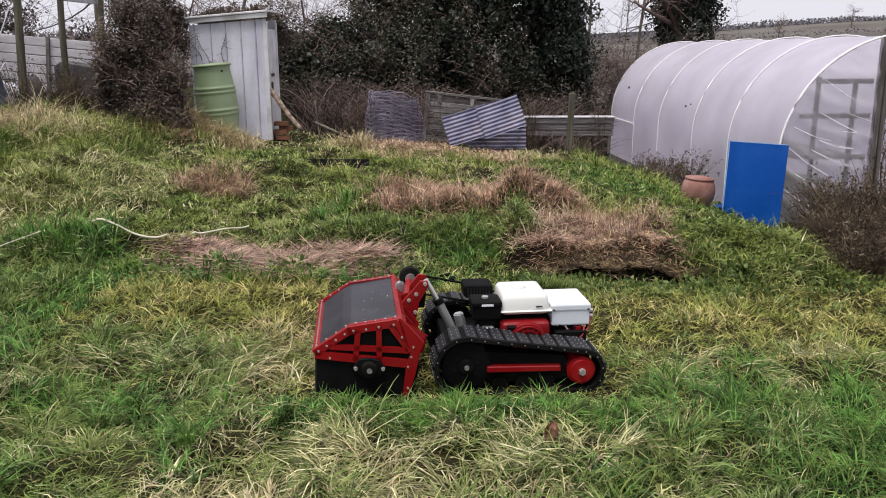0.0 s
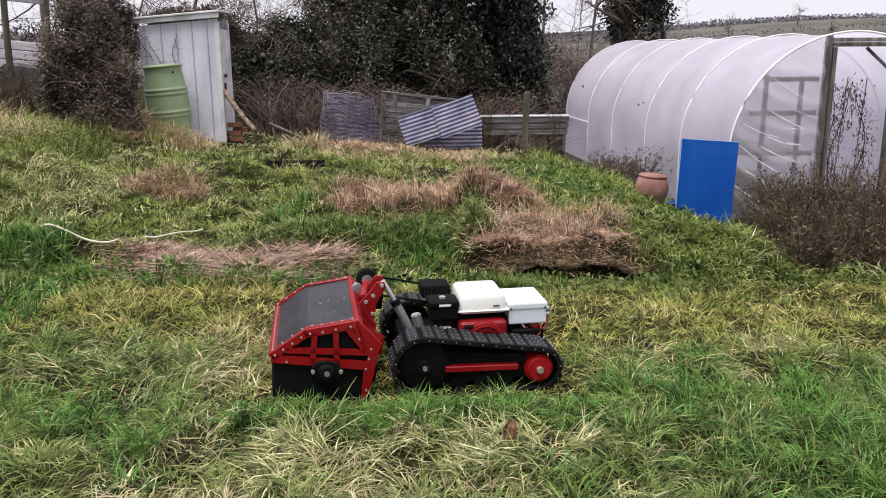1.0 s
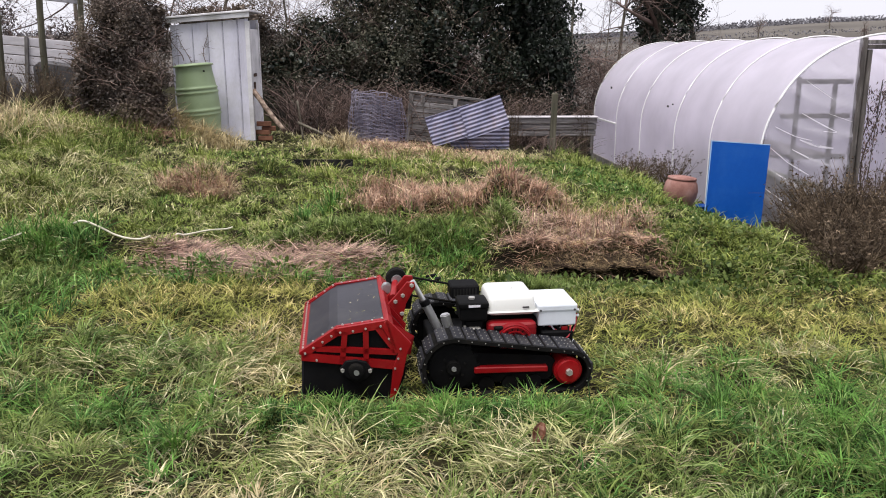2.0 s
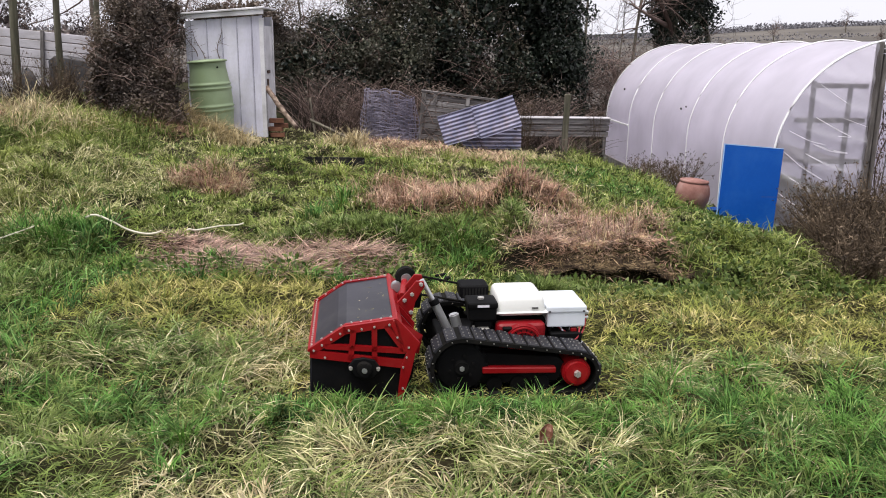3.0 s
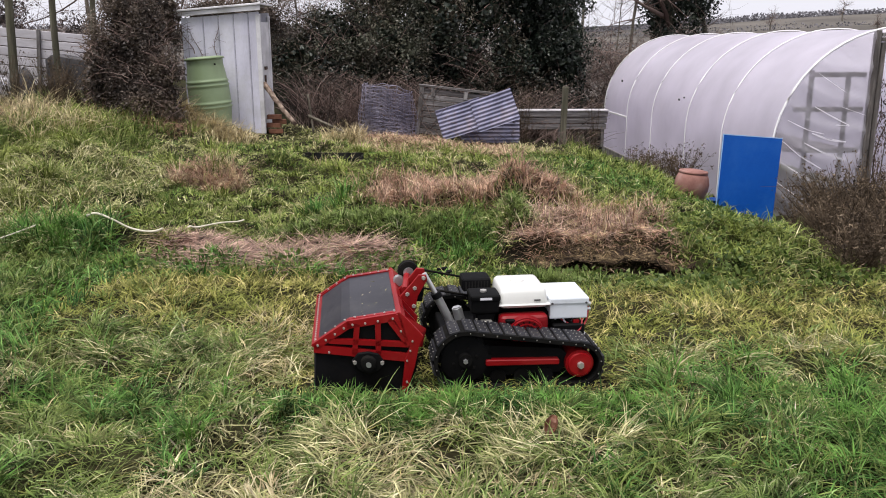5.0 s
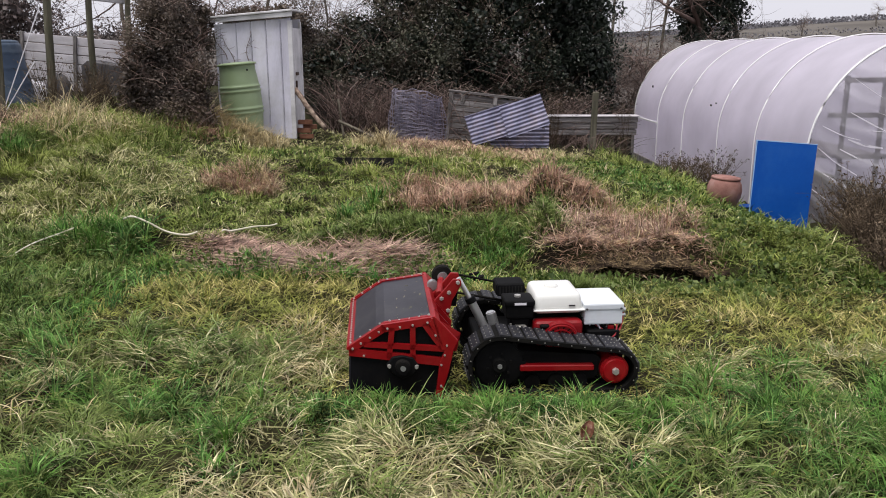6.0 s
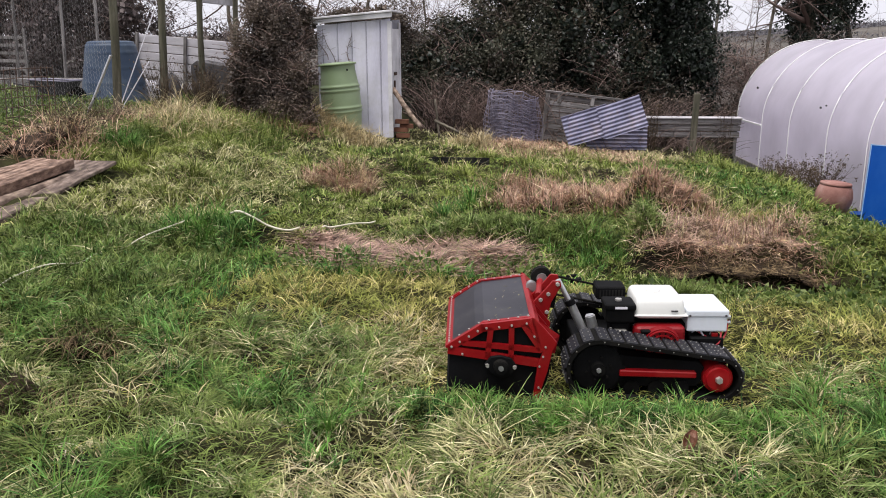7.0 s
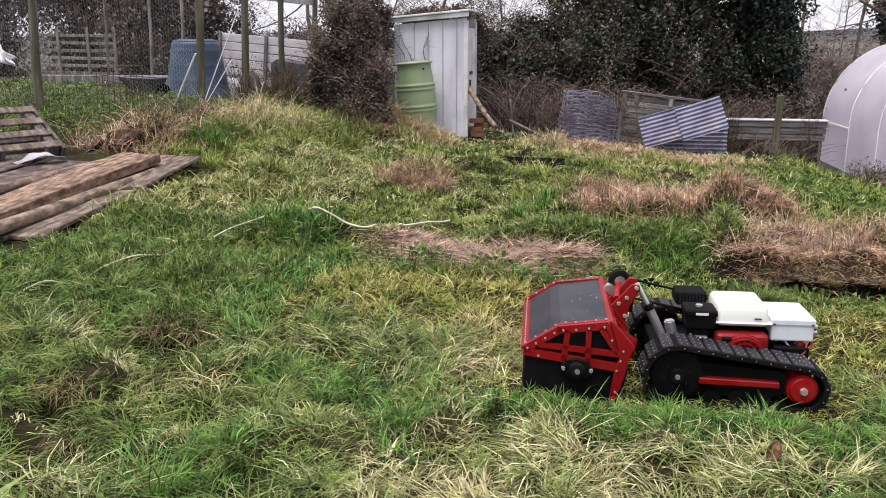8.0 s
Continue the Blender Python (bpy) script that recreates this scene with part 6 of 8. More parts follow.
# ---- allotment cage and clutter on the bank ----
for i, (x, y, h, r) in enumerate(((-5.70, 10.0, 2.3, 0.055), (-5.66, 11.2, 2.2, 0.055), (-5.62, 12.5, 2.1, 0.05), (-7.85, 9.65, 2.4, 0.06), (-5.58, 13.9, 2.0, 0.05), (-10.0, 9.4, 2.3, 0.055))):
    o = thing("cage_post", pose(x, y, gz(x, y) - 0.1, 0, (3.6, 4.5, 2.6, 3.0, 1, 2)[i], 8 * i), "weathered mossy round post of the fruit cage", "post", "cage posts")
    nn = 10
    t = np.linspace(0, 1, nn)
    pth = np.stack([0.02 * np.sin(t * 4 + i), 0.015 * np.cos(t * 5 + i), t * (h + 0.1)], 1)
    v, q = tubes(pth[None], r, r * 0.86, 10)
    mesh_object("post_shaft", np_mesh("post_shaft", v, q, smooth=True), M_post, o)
rail = thing("cage_rail", pose(-5.64, 10.0, gz(-5.6, 11.5) + 1.52), "pale board rail along the top of the fruit cage", "rail")
part("board", box(-0.02, 0.02, 1.1, 4.1, 0.0, 0.11, 0.005), M_screen, rail)
part("cross_board", box(-0.6, 1.0, 2.62, 2.66, 0.04, 0.10, 0.005), M_screen, rail)


def netting(p, q, h, cell, r, sag=0.02):
    """Hexagonal wire netting between two feet, h high."""
    p, q = np.array(p, float), np.array(q, float)
    L = np.linalg.norm(q - p)
    d = (q - p) / L
    nx, nz = int(L / cell), int(h / (cell * 0.86))
    paths = []
    for i in range(nx):
        s = []
        for j in range(nz + 1):
            s.append(((i + 0.25 + (0.25 if (j // 1) % 2 else -0.25) * (1 if i % 2 else -1)) * cell, j * cell * 0.86))
        paths.append(s)
    a = np.array(paths)
    fold = sag * np.sin(a[..., 0] * 2.2) * np.sin(a[..., 1] * 1.7 + 1)
    nrm = np.array([-d[1], d[0], 0])
    pts = p + a[..., :1] * d + a[..., 1:] * np.array([0, 0, 1.0]) + fold[..., None] * nrm
    return tubes(pts, r, r, 3)


v, q = join([netting((-7.85, 9.65, gz(-7.85, 9.65)), (-5.70, 10.0, gz(-5.7, 10.0)), 2.1, 0.036, 0.0017), netting((-10.0, 9.4, gz(-10, 9.4)), (-7.85, 9.65, gz(-7.85, 9.65)), 2.1, 0.036, 0.0017)])
tagged(mesh_object("wire_netting", np_mesh("wire_netting", v, q), M_netwire), "sagging galvanised wire netting between cage posts", "netting", kind="stuff")


def lean(name, p, q, w, t, mat_l, label, category):
    """A flat bar leaning from p to q."""
    p, q = Vector(p), Vector(q)
    m = Matrix.Translation(p) @ (q - p).to_track_quat("Z", "Y").to_matrix().to_4x4()
    me = bpy.data.meshes.new(name)
    bm = box(-w / 2, w / 2, -t / 2, t / 2, 0, (q - p).length, min(w, t) * 0.2)
    bm.to_mesh(me)
    bm.free()
    ob = mesh_object(name, me, mat_l)
    ob.matrix_world = m
    return tagged(ob, label, category)


lean("aluminium_angle", (-6.04, 9.70, 0.42), (-5.60, 9.83, 1.37), 0.085, 0.02, M_alu, "aluminium angle bar leaning on the cage post", "bar")
lean("white_stick", (-5.80, 10.3, 0.70), (-5.30, 10.5, 1.95), 0.018, 0.012, M_whitesheet, "thin white stick leaning by the cage", "stick")
lean("white_stick", (-5.85, 10.25, 0.55), (-5.42, 10.45, 1.28), 0.018, 0.012, M_whitesheet, "short white stick leaning by the cage", "stick")

cx, cy = -7.35, 13.0
bin_ = thing("compost_bin", pose(cx, cy, gz(cx, cy) - 0.05), "tapered faded blue plastic compost bin with lid", "compost bin")
hb = 1.58 - gz(cx, cy) + 0.03
prof_c = [(0.0, 0.0), (0.54, 0.0)] + [(0.54 - 0.15 * f + 0.006 * math.exp(-((f * 4 % 1 - 0.5) / 0.07) ** 2), hb * 0.93 * f) for f in np.linspace(0.01, 1, 40)] + [(0.36, hb * 0.96)]
part("bin_body", lathe(prof_c, 36), M_bluebin, bin_, smooth=True)
part("bin_lid", lathe([(0.0, hb), (0.28, hb - 0.005), (0.36, hb - 0.02), (0.37, hb - 0.06), (0.34, hb - 0.065)], 36), M_bluebin, bin_, smooth=True)
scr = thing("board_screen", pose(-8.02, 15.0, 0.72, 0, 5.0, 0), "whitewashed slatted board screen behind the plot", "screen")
for k in range(6):
    part("screen_board", box(0.0, 2.75, 0.0, 0.02, 0.03 + k * 0.16, 0.175 + k * 0.16, 0.006), M_screen, scr)
for x in (0.0, 0.95, 1.9, 2.7):
    part("screen_post", box(x, x + 0.06, -0.05, -0.002, -0.25, 1.0, 0.006), M_oldwood, scr)
gb = thing("grey_box", pose(-6.55, 14.2, gz(-6.5, 14.2)), "dark grey sheet metal box behind the posts", "box")
part("box_body", plate([(0.0, 0.0), (0.85, 0.0), (0.85, 0.55), (0.12, 0.68), (0.0, 0.60)], 0.0, 0.5, bevel=0.01), M_greybin, gb)
for k in range(3):
    part("box_rib", box(0.08 + 0.12 * k, 0.11 + 0.12 * k, -0.012, 0.0, 0.05, 0.58, 0.003), M_greybin, gb)

wb = thing("wheelbarrow", pose(-7.75, 12.0, gz(-7.75, 12.0) + 0.02) @ Matrix.Scale(0.8, 4), "black wheelbarrow with pale rim parked on the plot", "wheelbarrow")
tr = bmesh.new()
lo = [tr.verts.new(c) for c in ((-0.22, -0.16, 0.22), (0.25, -0.16, 0.18), (0.25, 0.16, 0.18), (-0.22, 0.16, 0.22))]
hi = [tr.verts.new(c) for c in ((-0.40, -0.27, 0.48), (0.38, -0.27, 0.45), (0.38, 0.27, 0.45), (-0.40, 0.27, 0.48))]
tr.faces.new(lo[::-1])
for i in range(4):
    tr.faces.new((lo[i], lo[(i + 1) % 4], hi[(i + 1) % 4], hi[i]))
tray = part("tray", tr, M_greybin, wb, "black tray")
for a, b in (((-0.40, -0.27, 0.48), (0.38, -0.27, 0.45)), ((0.38, -0.27, 0.45), (0.38, 0.27, 0.45)), ((0.38, 0.27, 0.45), (-0.40, 0.27, 0.48)), ((-0.40, 0.27, 0.48), (-0.40, -0.27, 0.48))):
    part("rim", rod(a, b, 0.013, seg=8), M_wire, tray)
part("wheel", rod((0.42, -0.04, 0.17), (0.42, 0.04, 0.17), 0.17, seg=24, bevel=0.02), M_rubber, wb)
for yy in (-0.2, 0.2):
    part("shaft", rod((0.42, yy * 0.3, 0.17), (-0.75, yy, 0.42), 0.016, seg=8), M_greybin, wb)
    part("leg", rod((-0.25, yy, 0.27), (-0.32, yy, -0.03), 0.014, seg=8), M_greybin, wb)

def sack(name, x, y, w, h, material, label):
    """A slumped sack with a gathered neck."""
    n, rows = 20, 9
    ob = thing(name, pose(x, y, gz(x, y) - 0.02), label, "sack", "sacks by the plot")
    V = []
    for j in range(rows):
        f = j / (rows - 1)
        for i in range(n):
            a = 2 * math.pi * i / n
            r = w * (0.5 * math.sqrt(max(0.02, 1 - (f * 1.04 - 0.25) ** 2 * 1.35)) if f < 0.9 else 0.10) * (1 + 0.10 * math.sin(3 * a + 4 * f) + 0.05 * math.sin(7 * a - 6 * f))
            V.append((r * math.cos(a) + 0.04 * f, 0.75 * r * math.sin(a), h * f + 0.02 * math.sin(2 * a)))
    i = np.arange(n)
    Q = np.concatenate([np.stack([i + n * j, (i + 1) % n + n * j, (i + 1) % n + n * (j + 1), i + n * (j + 1)], 1) for j in range(rows - 1)])
    mesh_object("sack_body", np_mesh("sack_body", V, Q, smooth=True), material, ob)
    part("tie", rod((0.04, 0, h * 0.88), (0.045, 0, h * 0.92), w * 0.12, seg=10), M_oldwood, ob)
    return ob


sack("plastic_sack", -7.05, 13.5, 0.42, 0.34, M_whitesheet, "crumpled pale plastic sack lying by the plot")
sack("plastic_sack", -6.75, 13.7, 0.40, 0.46, M_greybin, "dark grey plastic sack slumped by the plot")

# rusty mesh sheet leaning on the netting
rm = thing("rusty_mesh_panel", pose(-5.86, 8.05, gz(-5.8, 8.1) - 0.05, -8, -3, 24), "rusty steel reinforcing mesh leaning on the netting", "mesh panel")
wires = [[(x, 0, 0), (x + 0.03, 0, 0.36), (x + 0.05, 0.02, 0.70)] for x in np.linspace(0, 0.48, 9)]
wires += [[(0, 0, z), (0.25, 0, z + 0.01), (0.52, 0.01, z)] for z in (0.08, 0.18, 0.28, 0.38, 0.48, 0.58, 0.67)]
v, q = tubes(np.array(wires), 0.0045, 0.0045, 4)
tagged(mesh_object("wire_grid", np_mesh("wire_grid", v, q), M_rust, rm), kind="stuff")

# old slatted gate far behind, pale sheet on a line
gt = thing("slatted_gate", pose(-12.3, 15.2, gz(-12.3, 15.2), 0, 1, 4), "old weathered slatted gate at the plot's end", "gate")
for k in range(6):
    part("gate_slat", box(0, 1.9, 0, 0.02, 0.10 + 0.15 * k, 0.16 + 0.15 * k, 0.004), M_oldwood, gt)
for x in (0.0, 0.6, 1.25, 1.84):
    part("gate_upright", box(x, x + 0.06, -0.03, -0.002, 0, 1.05, 0.004), M_oldwood, gt)
lg = thing("edging_sleeper", pose(-11.6, 14.2, gz(-10, 14.2) - 0.05, 0, 0, 2), "long grey timber sleeper edging a bed", "sleeper")
part("beam", box(0, 4.2, 0, 0.2, 0, 0.22, 0.012), M_oldwood, lg)
for i, (x, y, h) in enumerate(((-9.2, 14.6, 2.2), (-8.3, 14.2, 2.4), (-10.3, 14.8, 2.3))):
    pole("thin_pole", (x, y, gz(x, y) - 0.1), (x + 0.1, y, gz(x, y) + h), 0.03, M_oldwood, "thin grey upright pole on the far plot")
ps = thing("plastic_sheet", pose(-9.35, 10.6, gz(-8.75, 10.6) - 0.12), "crumpled white plastic sheet caught on the cage", "sheet")
nu = 16
U, Wd = np.meshgrid(np.linspace(0, 1, nu), np.linspace(0, 1, nu))
V = np.stack([0.4 * U + 0.05 * np.sin(Wd * 7), 0.05 * np.sin(U * 9 + Wd * 5), 0.66 + 0.3 * Wd * (1 - 0.55 * U) - 0.12 * U], -1).reshape(-1, 3)
i = np.arange(nu * nu).reshape(nu, nu)
sh = mesh_object("sheet", np_mesh("sheet", V, np.stack([i[:-1, :-1], i[:-1, 1:], i[1:, 1:], i[1:, :-1]], -1).reshape(-1, 4), smooth=True), M_whitesheet, ps)
sh.modifiers.new("thick", "SOLIDIFY").thickness = 0.002

# planks, logs, pallet and sheets stacked on the bank
def plank(name, near, far, w, lift, th, label, mat_k=None, pieces=1):
    """A plank on the bank from near to far, its underside lift metres over the ground."""
    p = Vector((*near, gz(*near) + lift))
    q = Vector((*far, gz(*far) + lift))
    d = q - p
    side = Vector((d.y, -d.x, 0)).normalized()
    m = Matrix((( *side, 0), (*d.normalized(), 0), (*side.cross(d.normalized()), 0), (0, 0, 0, 1))).transposed()
    m.translation = p
    o = thing(name, m, label, "plank", "stacked planks")
    L = d.length
    for k in range(pieces):
        a = -w / 2 + w * k / pieces
        bm = box(a + 0.002, a + w / pieces - 0.002, 0.03 * k, L - 0.02 * (k % 2), 0, th, 0.006)
        bmesh.ops.subdivide_edges(bm, edges=[e for e in bm.edges if e.calc_length() > 0.5], cuts=10)
        for v in bm.verts:
            v.co.z += 0.005 * math.sin(v.co.y * 3.1 + k) + 0.003 * math.sin(v.co.y * 9 + v.co.x * 20)
            v.co.x += 0.006 * math.sin(v.co.y * 5.3 + k)
        part("board", bm, mat_k or M_plank, o)
    return o


def g3(x, y, lift):
    return (x, y, gz(x, y) + lift)


plank("wide_plank", (-4.33, 4.72), (-4.37, 7.10), 0.50, 0.02, 0.035, "flat muddy brown plank lying on the bank", M_muddy, 2)
pole("round_log", g3(-4.41, 3.5, 0.10), g3(-4.31, 6.6, 0.085), 0.054, M_log, "long round log on the bank", "log")
plank("split_plank", (-4.64, 3.6), (-4.52, 6.75), 0.40, 0.05, 0.085, "wide split brown plank on the timber stack", None, 3)
pole("round_log", g3(-5.00, 3.7, 0.20), g3(-4.78, 6.60, 0.10), 0.045, M_log, "long round log behind the planks", "log")
plank("muddy_sheet", (-5.12, 4.4), (-5.02, 6.40), 0.46, 0.07, 0.025, "muddy brown sheet over the timber stack", M_tarp)
plank("muddy_sheet", (-5.7, 4.6), (-5.5, 6.25), 0.5, 0.05, 0.02, "muddy brown sheet over the timber stack", M_tarp)
U, Wd = np.meshgrid(np.linspace(0, 1, 30), np.linspace(0, 1, 9))
SX, SY = -5.62 + 0.58 * U + 0.06 * Wd, 5.98 + 0.40 * U - 0.085 * Wd
SZ = ground_z(SX, SY) + 0.055 + 0.035 * value_noise(SX, SY, 0.06, 7) + 0.03 * value_noise(SX, SY, 0.15, 8)
i = np.arange(U.size).reshape(U.shape)
ob = mesh_object("pale_sheet", np_mesh("pale_sheet", np.stack([SX, SY, SZ], -1).reshape(-1, 3), np.stack([i[:-1, :-1], i[:-1, 1:], i[1:, 1:], i[1:, :-1]], -1).reshape(-1, 4)), M_dirtysheet)
ob.modifiers.new("thick", "SOLIDIFY").thickness = 0.002
tagged(ob, "crumpled pale plastic sheet between stack and pallet", "sheet")
pal = thing("timber_pallet", pose(-5.811, 5.695, 0.48, 33, 0, 64), "old mossy wooden pallet tilted on the bank", "pallet")
for k in range(4):
    part("pallet_board", box(0, 1.1, 0.0 + k * 0.18, 0.085 + k * 0.18, 0.10, 0.122, 0.004), M_muddy, pal)
for x in (0.02, 0.51, 1.0):
    part("bearer", box(x, x + 0.08, 0, 0.62, 0.0, 0.098, 0.004), M_darkwood, pal)
for k in range(3):
    part("pallet_board", box(0, 1.1, 0.0 + k * 0.26, 0.09 + k * 0.26, -0.024, -0.002, 0.004), M_darkwood, pal)
part("side_batten", box(1.09, 1.12, -0.03, 0.66, 0.0, 0.12, 0.004), M_darkwood, pal)

# ---- grass and weeds ----
def hollow(x, y, grow=1.0):
    """Holes in the turf where the soil shows."""
    g = grow
    return np.clip(1.6 * (blob(x, y, -2.34, 3.40, 0.15 * g, 0.19 * g) + blob(x, y, -2.38, 2.68, 0.15 * g, 0.19 * g) + blob(x, y, -2.18, 2.32, 0.12 * g, 0.15 * g) + 0.8 * blob(x, y, -2.18, 2.89, 0.11 * g, 0.13 * g) + 0.9 * blob(x, y, -2.46, 6.30, 0.16 * g, 0.11 * g)), 0, 1)


def thin(x, y):
    """Gaps between the tufts of the long grass."""
    return 0.28 + 0.72 * step(0.22, 0.40, 0.7 * value_noise(x, y, 0.24, 62) + 0.3 * value_noise(x, y, 0.09, 63))


def grass(name, label, material, sets):
    """One sheet of growth from several sets of tufts: (tufts, per tuft, spread, x0, x1, y0, y1, keep, length, width, lean, bend, comb[, joints])."""
    V, Q, T, n = [], [], [], 0
    for tufts, per, spread, x0, x1, y0, y1, keep, length, width, lean, bend, comb, *more in sets:
        c = on_ground(tufts, x0, x1, y0, y1, keep)
        m = len(c)
        if not m:
            continue
        c = np.repeat(c, per, 0)
        k = len(c)
        off = rng.normal(size=(k, 2)) * spread
        P = c.copy()
        P[:, :2] += off
        P[:, 2] = ground_z(P[:, 0], P[:, 1]) - 0.005
        out = np.arctan2(off[:, 1], off[:, 0])
        flow = (value_noise(c[:, 0], c[:, 1], 0.32, 11) + 0.4 * value_noise(c[:, 0], c[:, 1], 0.11, 12)) * 4 * np.pi
        if comb >= 1:
            flow = np.pi * (rng.random(k) < 0.35) + 0.35 * np.sin(flow)
        az = np.where(rng.random(k) < comb, flow, out) + rng.normal(size=k) * 0.42
        vig = np.repeat(rng.uniform(0.6, 1.2, m) * (0.5 + 0.7 * value_noise(c[::per, 0], c[::per, 1], 0.5, 13) + 0.5 * value_noise(c[::per, 0], c[::per, 1], 0.15, 17)) * (1 - 0.6 * hollow(c[::per, 0], c[::per, 1], 1.25)), per)
        v, q, t = blades(P, rng.uniform(*length, k) * vig, rng.uniform(*width, k), az, rng.uniform(*lean, k), rng.uniform(*bend, k), more[0] if more else 2)
        V.append(v)
        Q.append(q + n)
        T.append(t + n)
        n += len(v)
    me = np_mesh(name, np.concatenate(V), np.concatenate(Q), np.concatenate(T))
    return tagged(mesh_object(name, me, material), label, "grass", kind="stuff")


def band(x, y):
    """The strip that the mower has cut."""
    w = 0.22 * (value_noise(x, y, 0.6, 21) - 0.5)
    return step(3.78, 3.98, y + w) * step(5.25, 5.05, y + w) * step(-2.35, -1.95, x + w)


def bedtop(x, y):
    return np.clip(plot(x, y, 0.5, 1.8, 5.55, 6.3, 0.2), 0, 1)


def bed2(x, y):
    w = 0.35 * (value_noise(x, y, 0.5, 31) - 0.5)
    return plot(x + w * 0.5, y + w * 0.5, -0.58, 1.12, 6.48, 7.9, 0.3)


def strawpatch(x, y):
    w = 0.4 * (value_noise(x, y, 0.3, 33) - 0.5)
    return plot(x + w, y + w * 0.5 + 0.12 * (x + 1.2), -1.98, -0.36, 5.26, 5.84, 0.16)


def palefield(x, y):
    """How pale and matted the uncut grass is, from 0 to 1."""
    p = 0.22 + 1.4 * (value_noise(x, y, 0.42, 41) - 0.5) + 0.9 * (value_noise(x, y, 0.16, 42) - 0.5)
    p = p + 1.0 * blob(x, y, -0.50, 3.42, 0.42, 0.26) + 0.9 * blob(x, y, -0.10, 2.60, 0.60, 0.40) + 0.8 * blob(x, y, -0.70, 2.4, 0.45, 0.3) + 0.5 * blob(x, y, 0.62, 2.75, 0.16) + 0.4 * blob(x, y, -1.1, 3.6, 0.4) + 0.5 * blob(x, y, 0.35, 3.1, 0.35, 0.25)
    p = p - 0.9 * deepfield(x, y)
    return np.clip(p, 0, 1)


def deepfield(x, y):
    """Where the turf is a strong deep green."""
    d = blob(x, y, 1.25, 3.15, 0.55, 0.35) + blob(x, y, 1.5, 2.5, 0.5, 0.35) + 0.8 * blob(x, y, 2.4, 3.2, 0.8, 0.5) + 0.9 * blob(x, y, -1.45, 3.25, 0.35, 0.2) + 0.8 * blob(x, y, -2.05, 2.45, 0.22, 0.16) + 0.5 * blob(x, y, 0.1, 3.2, 0.2, 0.15) + 0.7 * blob(x, y, -1.6, 2.2, 0.3, 0.2)
    return np.clip(d + 0.5 * (value_noise(x, y, 0.3, 44) - 0.6), 0, 1)


def front_of_bed(x, y):
    return plot(x, y, 0.55, 2.0, 4.9, 5.62, 0.1)


def busy(x, y):
    """Where ordinary grass is thin: cut strip, soil and dead patches."""
    return np.clip(np.maximum.reduce([band(x, y) * 0.9, strawpatch(x, y) * 0.97, bedtop(x, y), 0.72 * bed2(x, y), front_of_bed(x, y), plot(x, y, -4.95, -4.0, 3.3, 7.35, 0.1)]), 0, 1)


def mower_spot(x, y):
    return plot(x, y, -0.74, 0.88, 3.02, 4.3, 0.16)


def ragged(x, y):
    """Bare hollows between the dead stems on the beds."""
    return 0.1 + 0.9 * step(0.32, 0.5, value_noise(x, y, 0.2, 65))


def clumps(x, y):
    return np.clip(2.2 * (value_noise(x, y, 0.9, 55) - 0.25), 0.05, 1)


